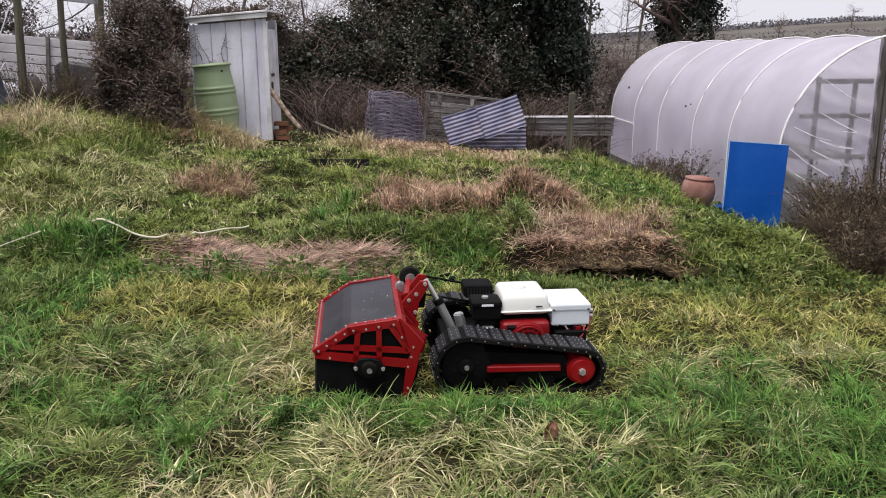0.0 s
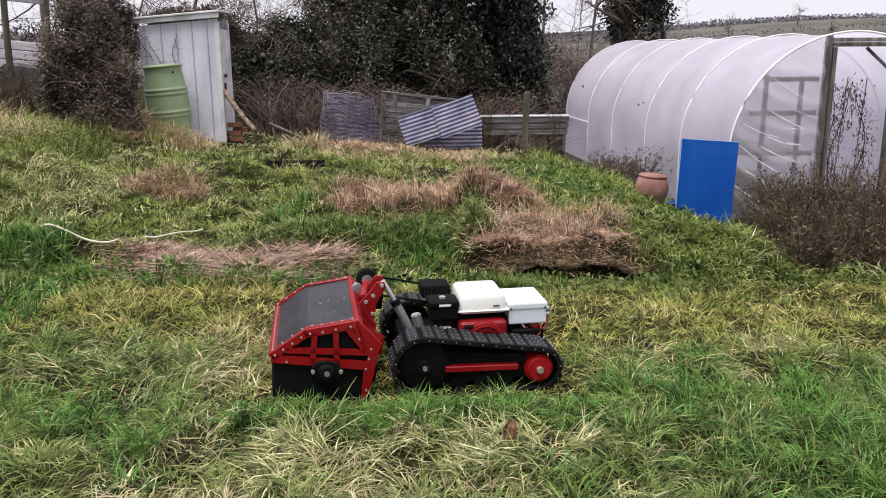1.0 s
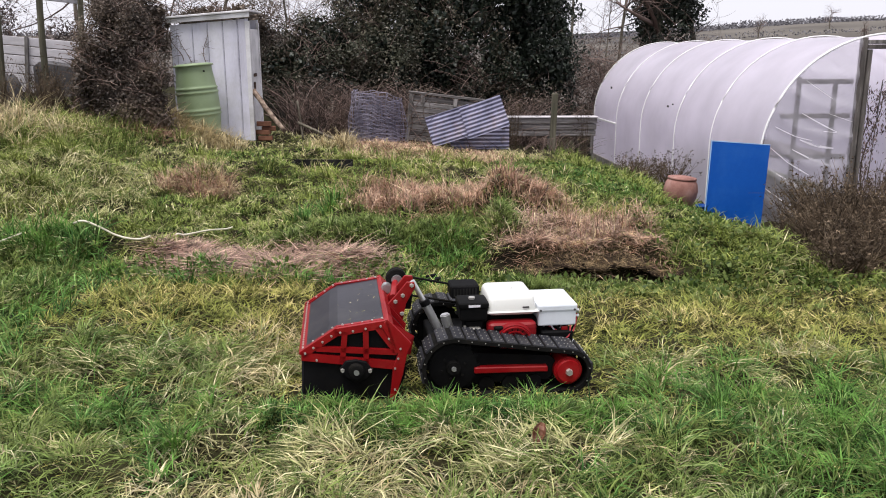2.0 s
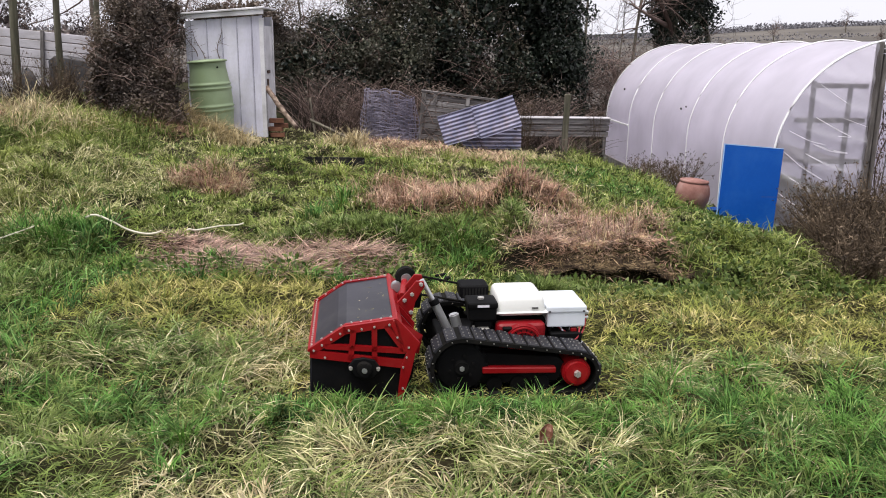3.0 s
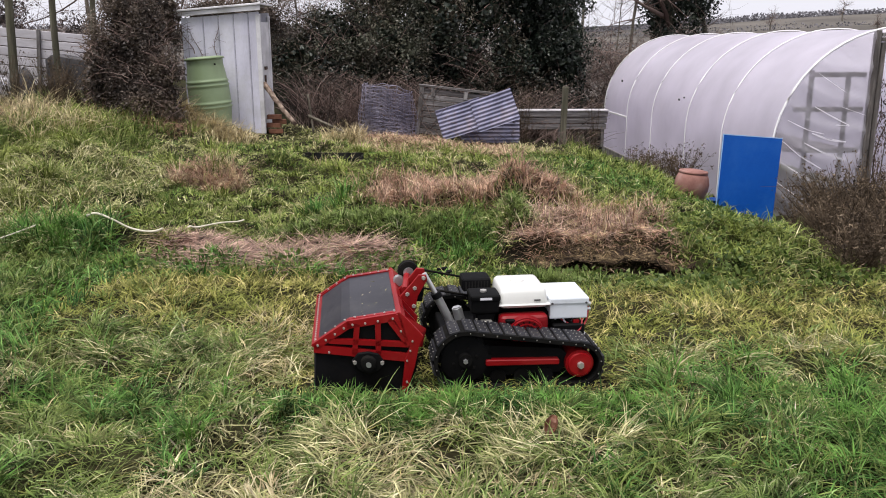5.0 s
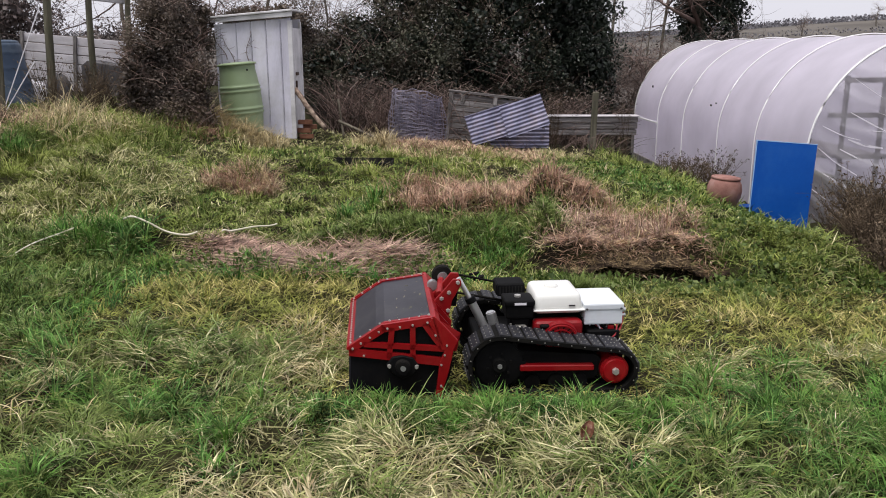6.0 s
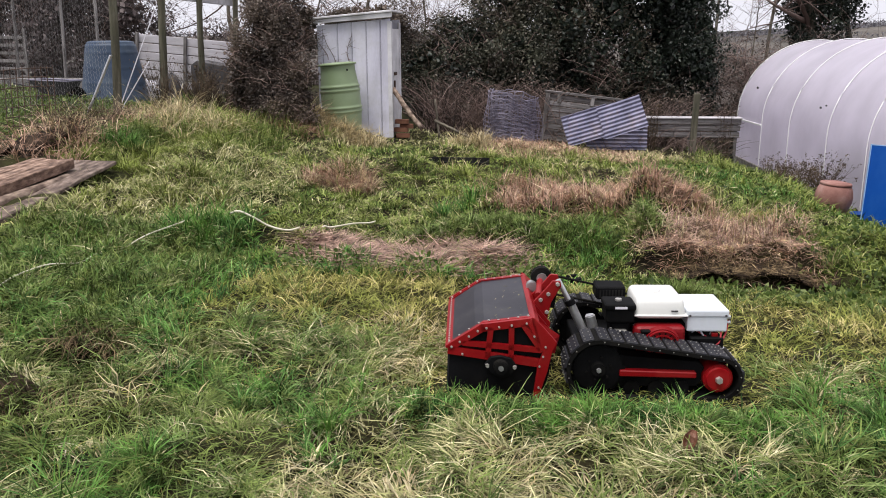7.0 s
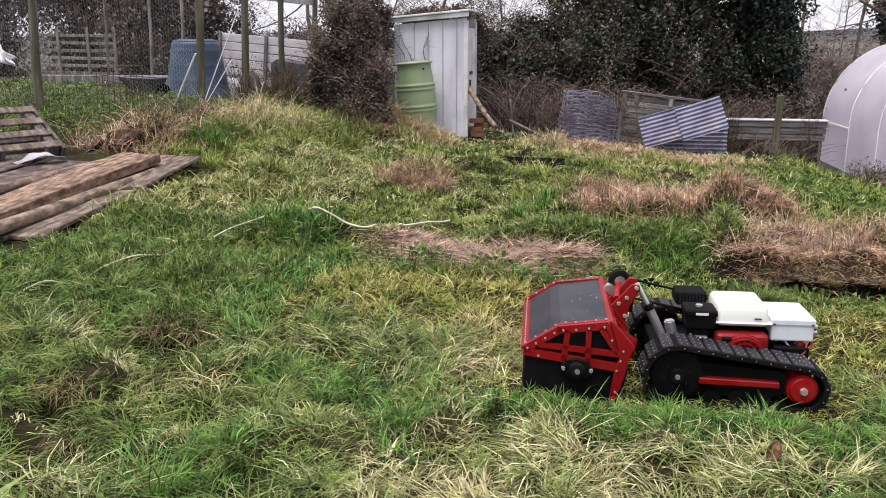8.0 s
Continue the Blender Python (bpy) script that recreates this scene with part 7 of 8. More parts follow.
grass("lush_grass", "long lush green grass growing in rough tufts", M_lush, [
    (2700, 28, 0.03, -4.7, 3.3, 1.7, 4.05, lambda x, y: np.clip(1.15 - palefield(x, y), 0.4, 1) * (1 - 0.7 * deepfield(x, y)) * thin(x, y) * (1 - mower_spot(x, y)) * (1 - 0.95 * hollow(x, y)) * (1 - 0.8 * band(x, y)), (0.09, 0.20), (0.0032, 0.0064), (0.5, 1.45), (0.5, 1.55), 0.7, 3),
    (441, 66, 0.035, -4.7, 3.3, 1.7, 4.0, lambda x, y: np.clip(1.1 - palefield(x, y) - 0.5 * deepfield(x, y), 0.1, 1) * thin(x, y) * (1 - mower_spot(x, y)) * (1 - hollow(x, y)) * (1 - 0.8 * band(x, y)), (0.13, 0.27), (0.0032, 0.0064), (0.45, 1.2), (0.8, 1.85), 0.5, 3),
    (150, 24, 0.02, -0.75, 0.95, 2.95, 3.28, None, (0.05, 0.11), (0.00414, 0.0077), (0.15, 1.1), (0.5, 1.35), 0.1),
    (720, 20, 0.03, -2.6, 4.2, 3.9, 5.3, lambda x, y: np.clip(1.5 * value_noise(x, y, 0.3, 3) - 0.55, 0, 1) * (1 - mower_spot(x, y)), (0.05, 0.11), (0.00414, 0.0077), (0.3, 1.2), (0.3, 0.9), 0.3),
    (1120, 24, 0.035, -4.7, -2.3, 3.9, 5.6, lambda x, y: 1 - busy(x, y), (0.08, 0.18), (0.00474, 0.00947), (0.2, 1.2), (0.3, 1), 0.3),
    (300, 22, 0.03, 0.5, 2.1, 4.95, 5.38, None, (0.03, 0.075), (0.00474, 0.00947), (0.3, 1.3), (0.3, 0.9), 0.4),
    (300, 30, 0.04, -1.3, 0.65, 5.9, 6.4, None, (0.06, 0.14), (0.00445, 0.00889), (0.2, 1.0), (0.3, 1.0), 0.2),
    (14, 60, 0.03, 0.56, 0.74, 4.86, 4.98, None, (0.09, 0.17), (0.00355, 0.0071), (0.1, 0.8), (0.3, 0.9), 0.1),
    (30, 50, 0.06, -4.85, -4.5, 8.2, 8.9, None, (0.12, 0.26), (0.00593, 0.00988), (0.1, 0.8), (0.3, 1.0), 0.1),
    (2300, 9, 0.10, -12.5, -5.6, 8.6, 17.0, None, (0.05, 0.12), (0.013, 0.0234), (0.2, 1.1), (0.3, 1.0), 0.3),
    (1900, 14, 0.12, -9, 8, -4, 1.75, None, (0.14, 0.30), (0.022, 0.042), (0.6, 1.4), (0.3, 1.0), 0.5),
    (900, 12, 0.12, 3.2, 9, 1.5, 9.0, None, (0.10, 0.22), (0.010, 0.020), (0.3, 1.2), (0.3, 1.0), 0.4),
    (1500, 12, 0.12, -10, -4.7, 1.5, 8.6, lambda x, y: (1 - busy(x, y)) * (1 - plot(x, y, -6.4, -4.6, 5.6, 9, 0.3)), (0.08, 0.18), (0.008, 0.015), (0.3, 1.2), (0.3, 1.0), 0.4),
])
grass("deep_green_grass", "lush deep green grass in thick tufts", M_deep, [
    (420, 28, 0.035, -4.2, -1.9, 3.4, 5.4, lambda x, y: (1 - busy(x, y)) * (1 - hollow(x, y)) * np.clip(0.25 + value_noise(x, y, 0.5, 66), 0, 1), (0.09, 0.20), (0.0045, 0.008), (0.3, 1.3), (0.4, 1.3), 0.5),
    (1104, 40, 0.024, -4.0, 3.3, 1.7, 3.9, lambda x, y: np.clip(1.3 * deepfield(x, y), 0, 1) * (1 - mower_spot(x, y)) * (1 - hollow(x, y)), (0.10, 0.22), (0.00355, 0.0071), (0.2, 1.2), (0.5, 1.45), 0.25, 3),
    (170, 80, 0.024, -4.0, 3.3, 1.7, 3.8, lambda x, y: np.clip(1.2 * deepfield(x, y), 0, 1) * (1 - mower_spot(x, y)) * (1 - hollow(x, y)), (0.16, 0.30), (0.00355, 0.0071), (0.15, 1.0), (0.6, 1.55), 0.1, 3),
    (90, 40, 0.03, -0.7, 0.9, 2.95, 3.2, None, (0.06, 0.13), (0.00355, 0.0071), (0.1, 1.0), (0.5, 1.35), 0.1),
    (150, 40, 0.028, -3.1, -2.1, 5.1, 6.2, lambda x, y: np.clip(1.3 * blob(x, y, -2.60, 5.62, 0.26, 0.24), 0, 1), (0.12, 0.32), (0.0052, 0.0104), (0.1, 1.2), (0.3, 1.1), 0.1, 3),
    (60, 50, 0.035, -0.3, 0.7, 5.4, 6.1, lambda x, y: blob(x, y, 0.22, 5.76, 0.22, 0.14), (0.12, 0.26), (0.00395, 0.0079), (0.1, 0.9), (0.3, 1.0), 0.1),
    (336, 26, 0.04, -2.5, 0.6, 4.95, 5.5, lambda x, y: 0.8 * value_noise(x, y, 0.35, 57), (0.06, 0.14), (0.00474, 0.00947), (0.2, 1.2), (0.3, 1), 0.2),
    (40, 50, 0.04, -4.9, -4.1, 7.6, 8.6, lambda x, y: blob(x, y, -4.55, 8.15, 0.22, 0.22), (0.12, 0.26), (0.00494, 0.00889), (0.1, 0.9), (0.3, 1.0), 0.1),
    (26, 50, 0.05, -1.3, -0.5, 6.7, 7.4, lambda x, y: blob(x, y, -0.86, 7.0, 0.2), (0.14, 0.28), (0.00593, 0.0109), (0.05, 0.7), (0.3, 0.9), 0.05),
    (400, 26, 0.05, 1.6, 3.2, 8.2, 11.5, lambda x, y: value_noise(x, y, 0.7, 58), (0.05, 0.11), (0.00692, 0.0119), (0.2, 1.1), (0.3, 1.0), 0.2),
    (700, 16, 0.06, -4.0, 2.0, 6.5, 11.0, lambda x, y: np.clip(2 * value_noise(x, y, 0.7, 59) - 0.9, 0, 1), (0.05, 0.11), (0.00593, 0.0109), (0.2, 1.1), (0.3, 1.0), 0.2),
])
grass("rough_grass", "rough olive green grass in uneven tussocks", M_rough, [
    (2700, 22, 0.045, -4.2, 3.2, 5.0, 7.7, lambda x, y: (1 - busy(x, y)) * (1 - hollow(x, y)) * np.clip(0.5 + clumps(x, y), 0, 1), (0.05, 0.125), (0.00585, 0.0117), (0.4, 1.4), (0.3, 1.0), 0.4),
    (3360, 20, 0.06, -5.2, 3.4, 7.2, 10.6, lambda x, y: (1 - busy(x, y)) * np.clip(clumps(x, y) + 0.35, 0, 1) * (1 - blob(x, y, -2.25, 8.2, 0.34)), (0.04, 0.10), (0.00692, 0.0119), (0.5, 1.45), (0.3, 1.0), 0.4),
    (2500, 17, 0.09, -6.0, 3.2, 10.2, 13.6, lambda x, y: np.clip(clumps(x, y) + 0.3, 0, 1) * np.maximum(step(12.9, 12.2, y), step(-1.4, -1.9, x)), (0.04, 0.10), (0.00889, 0.0158), (0.5, 1.45), (0.3, 1.0), 0.4),
    (600, 24, 0.06, -5.1, -3.9, 7.2, 10.2, lambda x, y: 0.9 - 0.7 * blob(x, y, -5.05, 7.85, 0.4, 1.4), (0.05, 0.13), (0.00593, 0.0109), (0.2, 1.2), (0.3, 1.0), 0.3),
    (400, 14, 0.08, 2.2, 3.6, 9.0, 15.0, None, (0.08, 0.2), (0.0079, 0.0138), (0.2, 1.1), (0.3, 1.0), 0.3),
    (95, 50, 0.06, -4.9, -3.6, 8.4, 11.4, None, (0.15, 0.34), (0.00593, 0.00988), (0.2, 1.2), (0.3, 1.2), 0.2),
    (54, 90, 0.07, -4.6, 2.4, 7.4, 12.0, None, (0.12, 0.27), (0.00593, 0.0109), (0.1, 1.1), (0.3, 1.1), 0.1),
    (330, 30, 0.04, 1.55, 2.9, 5.35, 7.2, lambda x, y: np.clip(1.6 * blob(x, y, 2.15, 6.05, 0.5, 0.7), 0, 1), (0.08, 0.20), (0.004, 0.0085), (0.4, 1.3), (0.5, 1.5), 0.3, 3),
    (20, 110, 0.06, -4.2, -0.6, 6.3, 8.2, None, (0.09, 0.22), (0.00494, 0.00889), (0.1, 1.1), (0.3, 1.1), 0.1),
])
grass("pale_grass", "pale matted winter grass lying over itself", M_pale, [
    (2576, 28, 0.034, -4.7, 3.3, 1.7, 4.05, lambda x, y: np.clip(palefield(x, y) + 0.1, 0, 0.85) * thin(x, y) * (1 - mower_spot(x, y)) * (1 - hollow(x, y)), (0.08, 0.19), (0.00355, 0.00663), (0.75, 1.5), (0.4, 1.25), 0.85, 3),
    (368, 70, 0.042, -4.7, 3.3, 1.7, 4.0, lambda x, y: np.clip(palefield(x, y) * 1.2 + 0.05, 0, 1) * (1 - mower_spot(x, y)) * (1 - hollow(x, y)), (0.11, 0.24), (0.00355, 0.00663), (0.9, 1.4), (0.3, 1.05), 0.8, 3),
    (720, 26, 0.035, -4.7, -2.3, 3.9, 5.6, lambda x, y: 0.12 * (1 - busy(x, y)), (0.10, 0.22), (0.00355, 0.0071), (0.7, 1.4), (0.2, 0.9), 0.5),
    (110, 40, 0.05, -4.2, -2.6, 5.4, 8.6, lambda x, y: 1 - busy(x, y), (0.12, 0.26), (0.00395, 0.00692), (0.6, 1.3), (0.3, 1.0), 0.4),
    (1500, 14, 0.05, -4.2, 3.2, 5.0, 7.7, lambda x, y: 0.35 * (1 - busy(x, y)), (0.07, 0.17), (0.00455, 0.0091), (0.5, 1.3), (0.2, 0.8), 0.5),
    (1904, 13, 0.07, -5.2, 3.4, 7.2, 10.8, lambda x, y: 0.65 * np.clip(1.0 - clumps(x, y), 0.15, 1) * (1 - blob(x, y, -2.25, 8.2, 0.34)), (0.05, 0.13), (0.00494, 0.00988), (0.6, 1.4), (0.2, 0.8), 0.4),
    (1904, 11, 0.10, -6.0, 3.2, 10.0, 14.4, lambda x, y: np.clip(0.95 - clumps(x, y), 0.1, 1), (0.05, 0.13), (0.0079, 0.0138), (0.6, 1.4), (0.2, 0.8), 0.4),
])
grass("mown_grass", "freshly cut olive and yellow grass lying flat", M_mown, [
    (260, 20, 0.05, 1.0, 1.95, 6.35, 7.3, None, (0.07, 0.16), (0.00304, 0.00608), (0.3, 1.3), (0.2, 0.9), 0.3),
    (3700, 15, 0.05, -2.7, 4.4, 3.7, 5.35, lambda x, y: band(x, y), (0.04, 0.11), (0.00355, 0.0071), (0.8, 1.5), (-0.1, 0.5), 0.55),
    (720, 14, 0.05, -2.8, 2.8, 3.4, 5.5, lambda x, y: 0.6 * value_noise(x, y, 0.4, 71) * (1 - mower_spot(x, y)), (0.06, 0.16), (0.00355, 0.00592), (0.8, 1.5), (0, 0.4), 0.4),
    (1655, 13, 0.05, -4.7, 3.3, 1.7, 4.05, lambda x, y: (1 - mower_spot(x, y)) * (1 - 0.97 * hollow(x, y)), (0.06, 0.15), (0.00355, 0.00651), (1.25, 1.55), (0.2, 0.65), 0.5, 3),
    (827, 16, 0.04, -0.9, 1.1, 3.0, 4.4, None, (0.03, 0.07), (0.00355, 0.0071), (0.9, 1.5), (0.2, 0.65), 0.4),
])
grass("dry_straw", "bleached dry straw and dead grass standing in clumps", M_straw, [
    (130, 46, 0.045, -5.6, -3.6, 8.2, 11.6, lambda x, y: np.clip(1.5 * blob(x, y, -4.45, 9.9, 0.36, 1.0), 0, 1), (0.26, 0.60), (0.00494, 0.00889), (0.15, 1.3), (0.4, 1.4), 0.2, 3),
    (110, 26, 0.05, -5.6, -4.7, 7.5, 11.4, lambda x, y: np.exp(-((x + 5.1 + 0.08 * (y - 8)) / 0.25) ** 2), (0.20, 0.48), (0.004, 0.0075), (0.1, 1.2), (0.4, 1.5), 0.2, 3),
    (60, 30, 0.06, -3.9, -2.7, 11.7, 12.4, None, (0.18, 0.40), (0.00593, 0.0119), (0.1, 0.8), (0.3, 1.2), 0.2),
    (14, 40, 0.05, -1.75, -1.45, 12.3, 12.7, None, (0.2, 0.36), (0.00593, 0.00988), (0.05, 0.5), (0.3, 0.9), 0.1),
    (45, 46, 0.03, -2.6, -1.7, 7.8, 8.5, lambda x, y: blob(x, y, -2.12, 8.02, 0.19), (0.18, 0.34), (0.00395, 0.00692), (0.1, 0.7), (1.3, 2.4), 0.05, 4),
    (46, 40, 0.05, -3.85, -3.05, 11.9, 12.3, None, (0.24, 0.5), (0.00593, 0.0119), (0.1, 0.8), (0.3, 1.2), 0.1),
    (9, 50, 0.04, -1.4, -1.15, 12.7, 13.2, None, (0.22, 0.40), (0.00692, 0.0119), (0.05, 0.6), (0.2, 0.9), 0.05),
    (300, 9, 0.07, -2.1, -0.35, 5.3, 6.1, strawpatch, (0.12, 0.30), (0.0052, 0.0078), (1.25, 1.52), (0.0, 0.2), 0.3),
    (40, 5, 0.03, 0.6, 1.8, 5.55, 6.3, None, (0.08, 0.22), (0.00395, 0.00593), (0.1, 0.9), (0.0, 0.5), 0.1),
    (260, 26, 0.035, -1.2, 0.8, 2.0, 3.7, lambda x, y: np.clip(0.9 * blob(x, y, -0.10, 2.50, 0.5, 0.28) + 0.8 * blob(x, y, -0.62, 2.35, 0.35, 0.2) + 0.9 * blob(x, y, -0.5, 3.42, 0.3, 0.16) + 0.6 * blob(x, y, 0.45, 2.4, 0.3, 0.2), 0, 1) * (1 - mower_spot(x, y)), (0.08, 0.20), (0.00355, 0.00651), (0.9, 1.5), (0.3, 1.15), 0.8),
    (430, 28, 0.05, 0.5, 1.85, 5.66, 6.7, lambda x, y: 0.9 * ragged(x, y) * bedtop(x, y), (0.05, 0.12), (0.00296, 0.00593), (1.0, 1.55), (0.1, 0.8), 0.15),
    (230, 22, 0.06, -0.8, 1.6, 6.5, 8.0, lambda x, y: ragged(x, y) * bed2(x, y) * np.clip(2.4 * value_noise(x, y, 0.4, 82) - 0.8, 0, 1), (0.08, 0.22), (0.00494, 0.00889), (0.3, 1.3), (0.2, 0.9), 0.2),
    (300, 16, 0.10, -1.1, 1.6, 11.4, 13.9, None, (0.06, 0.15), (0.0079, 0.0128), (0.4, 1.4), (0.1, 0.7), 0.3),
    (420, 12, 0.07, -5.6, 3.0, 9.0, 12.8, lambda x, y: np.clip(1.6 * value_noise(x, y, 0.6, 83) - 0.6, 0, 1), (0.08, 0.20), (0.00593, 0.0109), (0.2, 1.1), (0.2, 0.9), 0.3),
    (1196, 12, 0.03, -4.7, 3.3, 1.7, 4.0, lambda x, y: np.clip(2.2 * value_noise(x, y, 0.2, 84) - 1.0, 0, 1) * (1 - mower_spot(x, y)) * (1 - hollow(x, y)), (0.06, 0.18), (0.00355, 0.00651), (0.4, 1.4), (0.3, 1.25), 0.3, 3),
    (50, 16, 0.05, -0.95, -0.45, 3.75, 4.2, None, (0.08, 0.22), (0.00237, 0.00474), (0.7, 1.4), (0.2, 0.85), 0.2),
    (14, 22, 0.03, 1.28, 1.42, 3.02, 3.12, None, (0.06, 0.12), (0.00355, 0.00592), (0.6, 1.4), (0.3, 0.95), 0.1),
])
grass("dead_stalks", "reddish brown dead stalks lying flat on the soil", M_stalk, [
    (210, 16, 0.06, 0.5, 1.85, 5.5, 6.6, lambda x, y: ragged(x, y) * bedtop(x, y), (0.08, 0.20), (0.00296, 0.00593), (1.0, 1.55), (0.0, 0.5), 0.1),
    (200, 12, 0.03, 0.64, 1.74, 5.55, 5.72, None, (0.05, 0.13), (0.00296, 0.00593), (0.9, 1.7), (0.2, 0.8), 0.1),
    (34, 9, 0.03, 1.0, 1.7, 5.75, 6.25, None, (0.18, 0.34), (0.003, 0.0055), (0.1, 0.9), (0.2, 0.9), 0.1),
    (2300, 18, 0.05, -0.8, 1.6, 6.3, 8.2, lambda x, y: (0.25 + 0.75 * ragged(x, y)) * bed2(x, y) * (0.55 + 0.45 * step(-0.1, 0.7, x)) * np.clip(0.5 + value_noise(x, y, 0.5, 91), 0, 1), (0.08, 0.23), (0.00395, 0.0079), (0.2, 1.35), (0.2, 0.9), 0.6),
    (120, 40, 0.04, 0.6, 1.7, 7.0, 8.4, lambda x, y: blob(x, y, 0.82, 7.6, 0.3, 0.4), (0.12, 0.27), (0.00593, 0.00988), (0.1, 1.0), (0.1, 0.6), 0.1),
    (230, 36, 0.035, -2.9, -1.7, 7.7, 8.7, lambda x, y: np.clip(1.2 * blob(x, y, -2.44, 8.12, 0.15), 0, 1), (0.14, 0.30), (0.00395, 0.00692), (0.05, 0.9), (0.3, 1.2), 0.1, 3),
    (110, 40, 0.025, -2.4, -1.8, 7.8, 8.3, lambda x, y: blob(x, y, -2.12, 7.98, 0.16), (0.16, 0.30), (0.0035, 0.0065), (0.1, 0.8), (1.3, 2.4), 0.05, 4),
    (170, 24, 0.06, -6.2, -4.4, 6.8, 10.0, lambda x, y: np.clip(1.4 * np.exp(-((x + 5.05 + 0.12 * (y - 8)) / 0.28) ** 2), 0, 1), (0.16, 0.42), (0.00395, 0.0079), (0.2, 1.3), (0.3, 1.3), 0.2),
    (520, 18, 0.08, -1.1, 1.1, 11.1, 13.9, None, (0.08, 0.18), (0.00593, 0.00988), (0.6, 1.45), (0.1, 0.7), 0.2),
    (90, 16, 0.08, -4.6, -3.4, 10.9, 11.5, None, (0.10, 0.26), (0.00494, 0.00889), (0.2, 1.3), (0.2, 0.9), 0.2),
])
n_h = 2700
hx, hd = rng.uniform(0.64, 1.74, n_h), rng.uniform(-0.02, 0.24, n_h)
brow = np.array(brow)[np.clip(((hx - 0.62) / 1.16 * (n_e - 1)).astype(int), 0, n_e - 1)]
hz = brow[:, 1] + np.interp(hd, (-0.02, 0.02, 0.08, 0.16, 0.24), (0.008, 0.022, 0.04, 0.058, 0.078))
v, q, t = blades(np.stack([hx, brow[:, 0] + hd, hz], 1), rng.uniform(0.04, 0.13, n_h), rng.uniform(0.002, 0.0045, n_h), rng.uniform(0, 6.28, n_h), rng.uniform(1.0, 1.55, n_h), rng.uniform(0.0, 0.25, n_h))
tagged(mesh_object("overhanging_stalks", np_mesh("overhanging_stalks", v, q, t), M_thatch), "dead stalks hanging over the cut edge of the bed", "stalks", kind="stuff")


def turf_lip(cx_, cy_, w):
    """A lip of soil and roots that overhangs the back of a hollow; returns the roots of the grass on it."""
    nu, nv = 13, 7
    u, v = np.meshgrid(np.linspace(-1, 1, nu), np.linspace(0, 1, nv))
    rag = 0.5 + value_noise(u + cx_ * 7, v * 0 + cy_, 0.25, 41)
    x = cx_ + u * 1.25 * w
    y = cy_ + 1.9 * w - v * (1.65 - 0.5 * u ** 2) * w * (0.75 + 0.25 * rag)
    rim = ground_z(x, cy_ + 1.9 * w + 0 * y)
    z = rim + 0.015 - 0.05 * v ** 2 - 0.05 * u ** 2 * v + 0.02 * (value_noise(x, y, 0.06, 42) - 0.5)
    top = np.stack([x, y, z], -1).reshape(-1, 3)
    low = top - np.array([0, -0.012, 0.028]) - np.stack([0 * x, 0 * y, 0.02 * value_noise(x, y, 0.05, 43)], -1).reshape(-1, 3)
    g = np.arange(nu * nv).reshape(nv, nu)
    face = np.stack([g[:-1, :-1], g[:-1, 1:], g[1:, 1:], g[1:, :-1]], -1).reshape(-1, 4)
    ring = np.concatenate([g[0], g[1:, -1], g[-1, -2::-1], g[-2:0:-1, 0]])
    wall = np.stack([ring, np.roll(ring, -1), np.roll(ring, -1) + nu * nv, ring + nu * nv], -1)
    me = np_mesh("overhanging_turf", np.concatenate([top, low]), np.concatenate([face[:, ::-1], face + nu * nv, wall]))
    tagged(mesh_object("overhanging_turf", me, M_soil), "overhanging lip of dark soil and roots above a hollow", "turf", "turf lips")
    return top


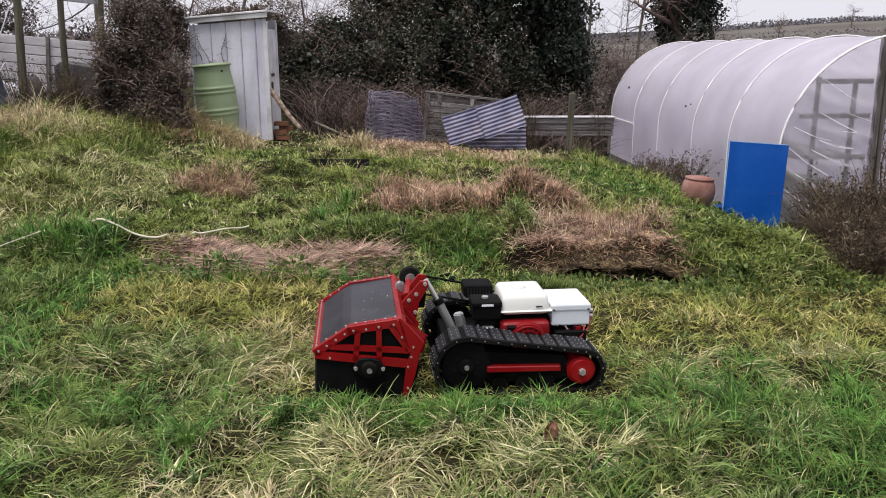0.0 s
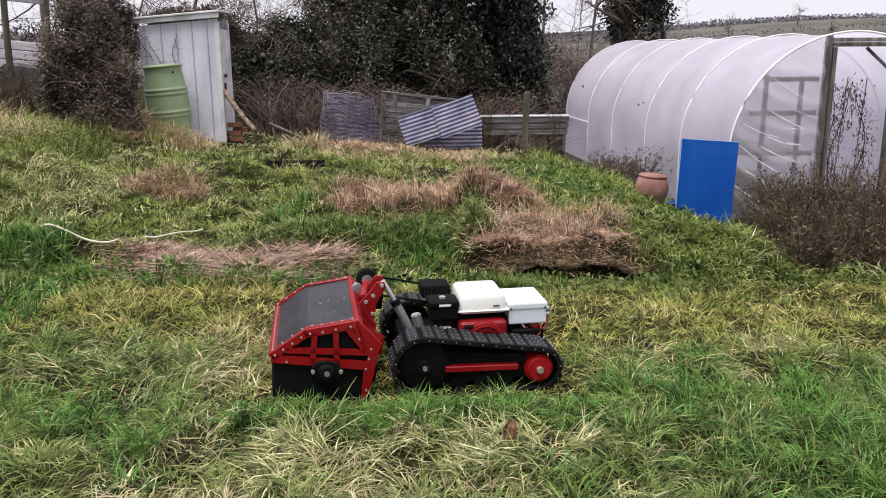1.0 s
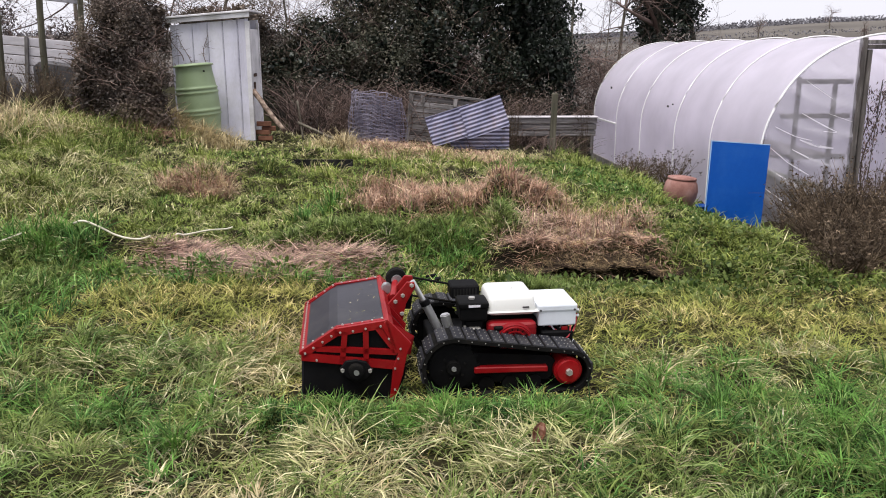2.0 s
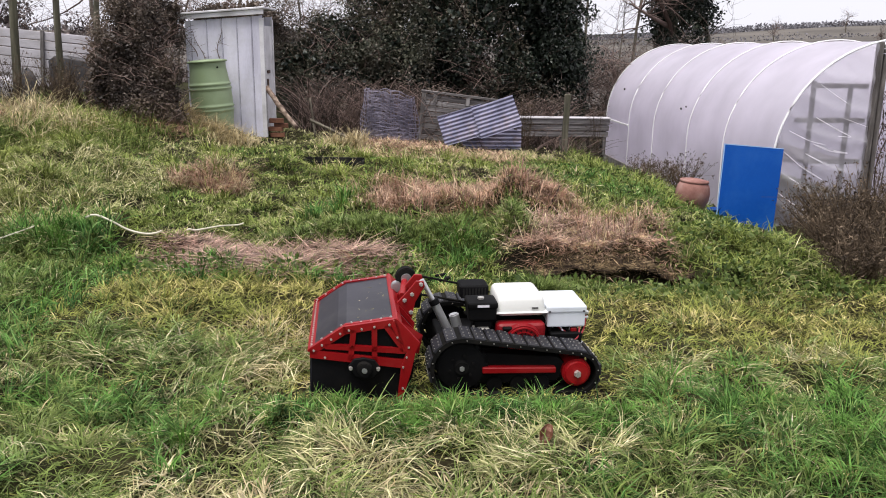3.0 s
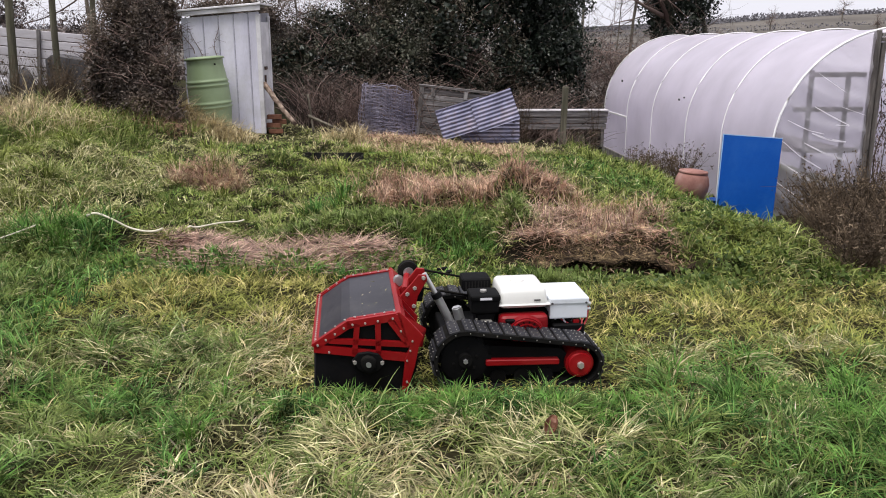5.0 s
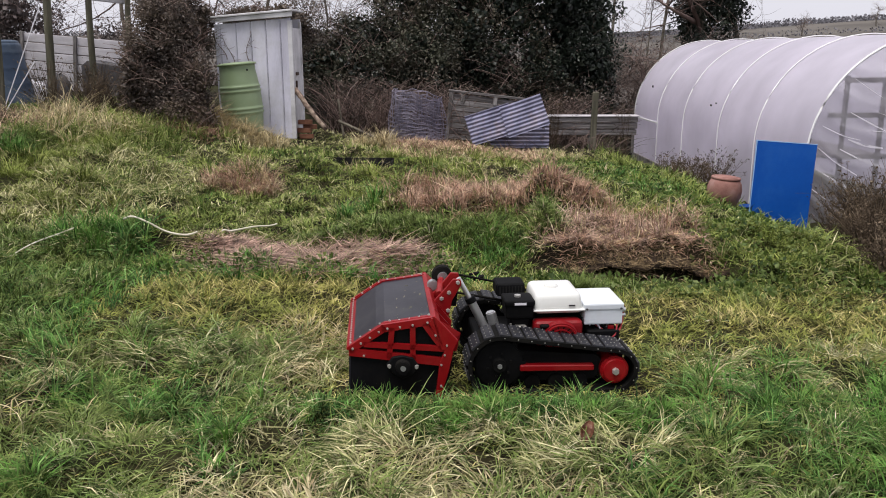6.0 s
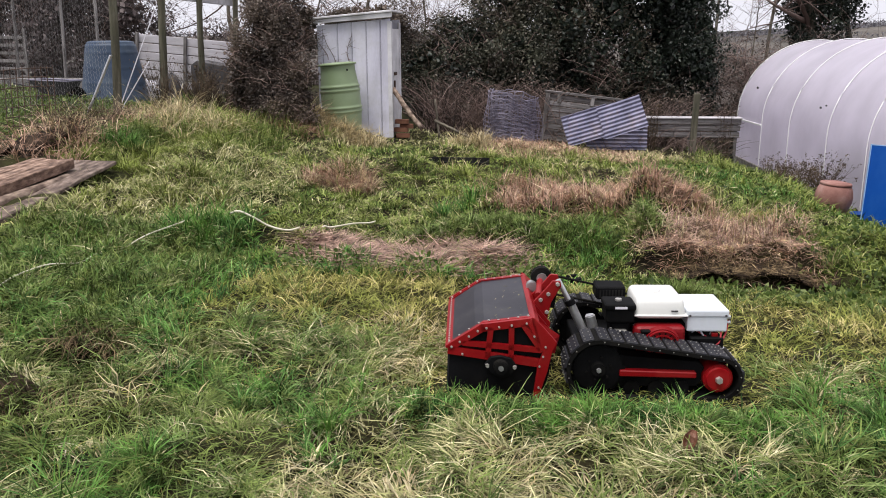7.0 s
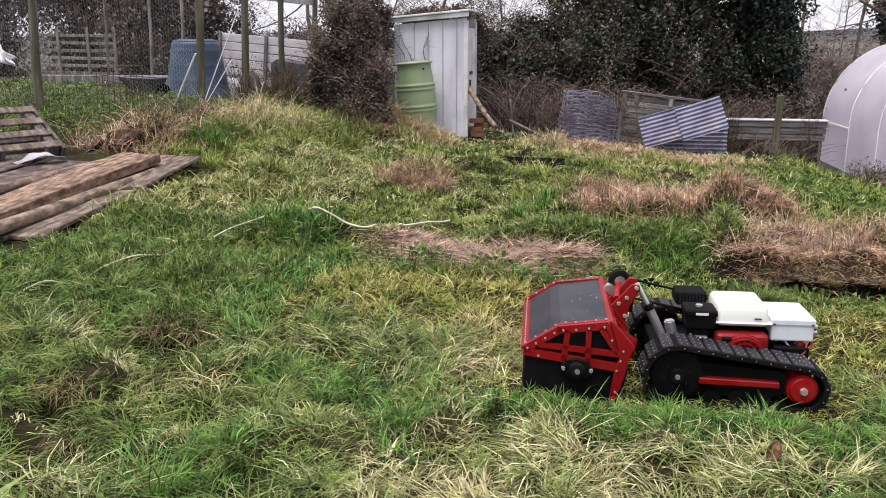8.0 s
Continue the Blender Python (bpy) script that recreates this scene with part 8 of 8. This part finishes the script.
green, dead = [[], [], [], 0], [[], [], [], 0]
for cx_, cy_, w in ((-2.36, 3.48, 0.15), (-2.40, 2.76, 0.15), (-2.20, 2.40, 0.13), (-2.20, 2.97, 0.12)):
    top = turf_lip(cx_, cy_, w)
    for pile, k, wide, lean in ((green, 430, (0.003, 0.006), (0.2, 1.2)), (dead, 230, (0.0024, 0.0048), (0.8, 1.5))):
        P = top[(len(top) * rng.random(k) ** (1.0 if pile is green else 0.3)).astype(int)] + rng.normal(size=(k, 3)) * (0.012, 0.012, 0.002)
        v, q, t = blades(P, rng.uniform(0.09, 0.23, k), rng.uniform(*wide, k), rng.normal(-1.57, 0.7, k), rng.uniform(*lean, k), rng.uniform(0.6, 1.7, k), 3)
        n = pile[3]
        pile[0].append(v), pile[1].append(q + n), pile[2].append(t + n)
        pile[3] = n + len(v)
for name, pile, ma, label in (("lip_grass", green, M_lush, "green grass growing over the lips of the hollows"), ("hanging_thatch", dead, M_thatch, "dead brown grass hanging into hollows of the bank")):
    tagged(mesh_object(name, np_mesh(name, *(np.concatenate(a) for a in pile[:3])), ma), label, "grass", kind="stuff")
grass("flattened_stalks", "pinkish brown dead stalks raked flat on the soil", M_flat, [
    (1700, 12, 0.06, -2.2, -0.3, 5.1, 6.1, strawpatch, (0.10, 0.28), (0.004, 0.007), (1.2, 1.52), (-0.05, 0.2), 0.8),
    (1100, 5, 0.06, -2.2, -0.3, 5.1, 6.1, strawpatch, (0.08, 0.2), (0.004, 0.007), (0.9, 1.5), (-0.05, 0.4), 1.0),
    (190, 12, 0.05, 0.6, 1.75, 5.66, 6.3, None, (0.10, 0.21), (0.00304, 0.00532), (0.9, 1.5), (0.0, 0.4), 0.2),
])
# low leafy weeds on the mound by the bed, and elsewhere in the turf
P = np.concatenate([on_ground(9000, 1.5, 3.2, 5.3, 8.4, lambda x, y: np.clip(1.5 * blob(x, y, 2.15, 6.1, 0.55, 0.8), 0, 1)), on_ground(5000, 1.0, 3.2, 8.0, 12.0, lambda x, y: 0.7 * value_noise(x, y, 0.8, 95)), on_ground(3000, 0.3, 3.0, 4.95, 5.36, lambda x, y: 0.8 * value_noise(x, y, 0.3, 96)), on_ground(2500, -2.2, 0.0, 5.0, 5.4, lambda x, y: 0.7 * value_noise(x, y, 0.3, 97)), on_ground(4000, -9.0, -6.0, 10.5, 13.5), on_ground(9000, -9.0, -5.5, 7.4, 11.0)])
P[:, 2] += rng.random(len(P)) * 0.07
v, f = leaves(P, rng.uniform(0.02, 0.05, len(P)), up=-0.2, ratio=0.7)
tagged(mesh_object("low_weeds", np_mesh("low_weeds", v, tris=f), M_nettle), "low green leafy weeds on the mound", "weeds", kind="stuff")
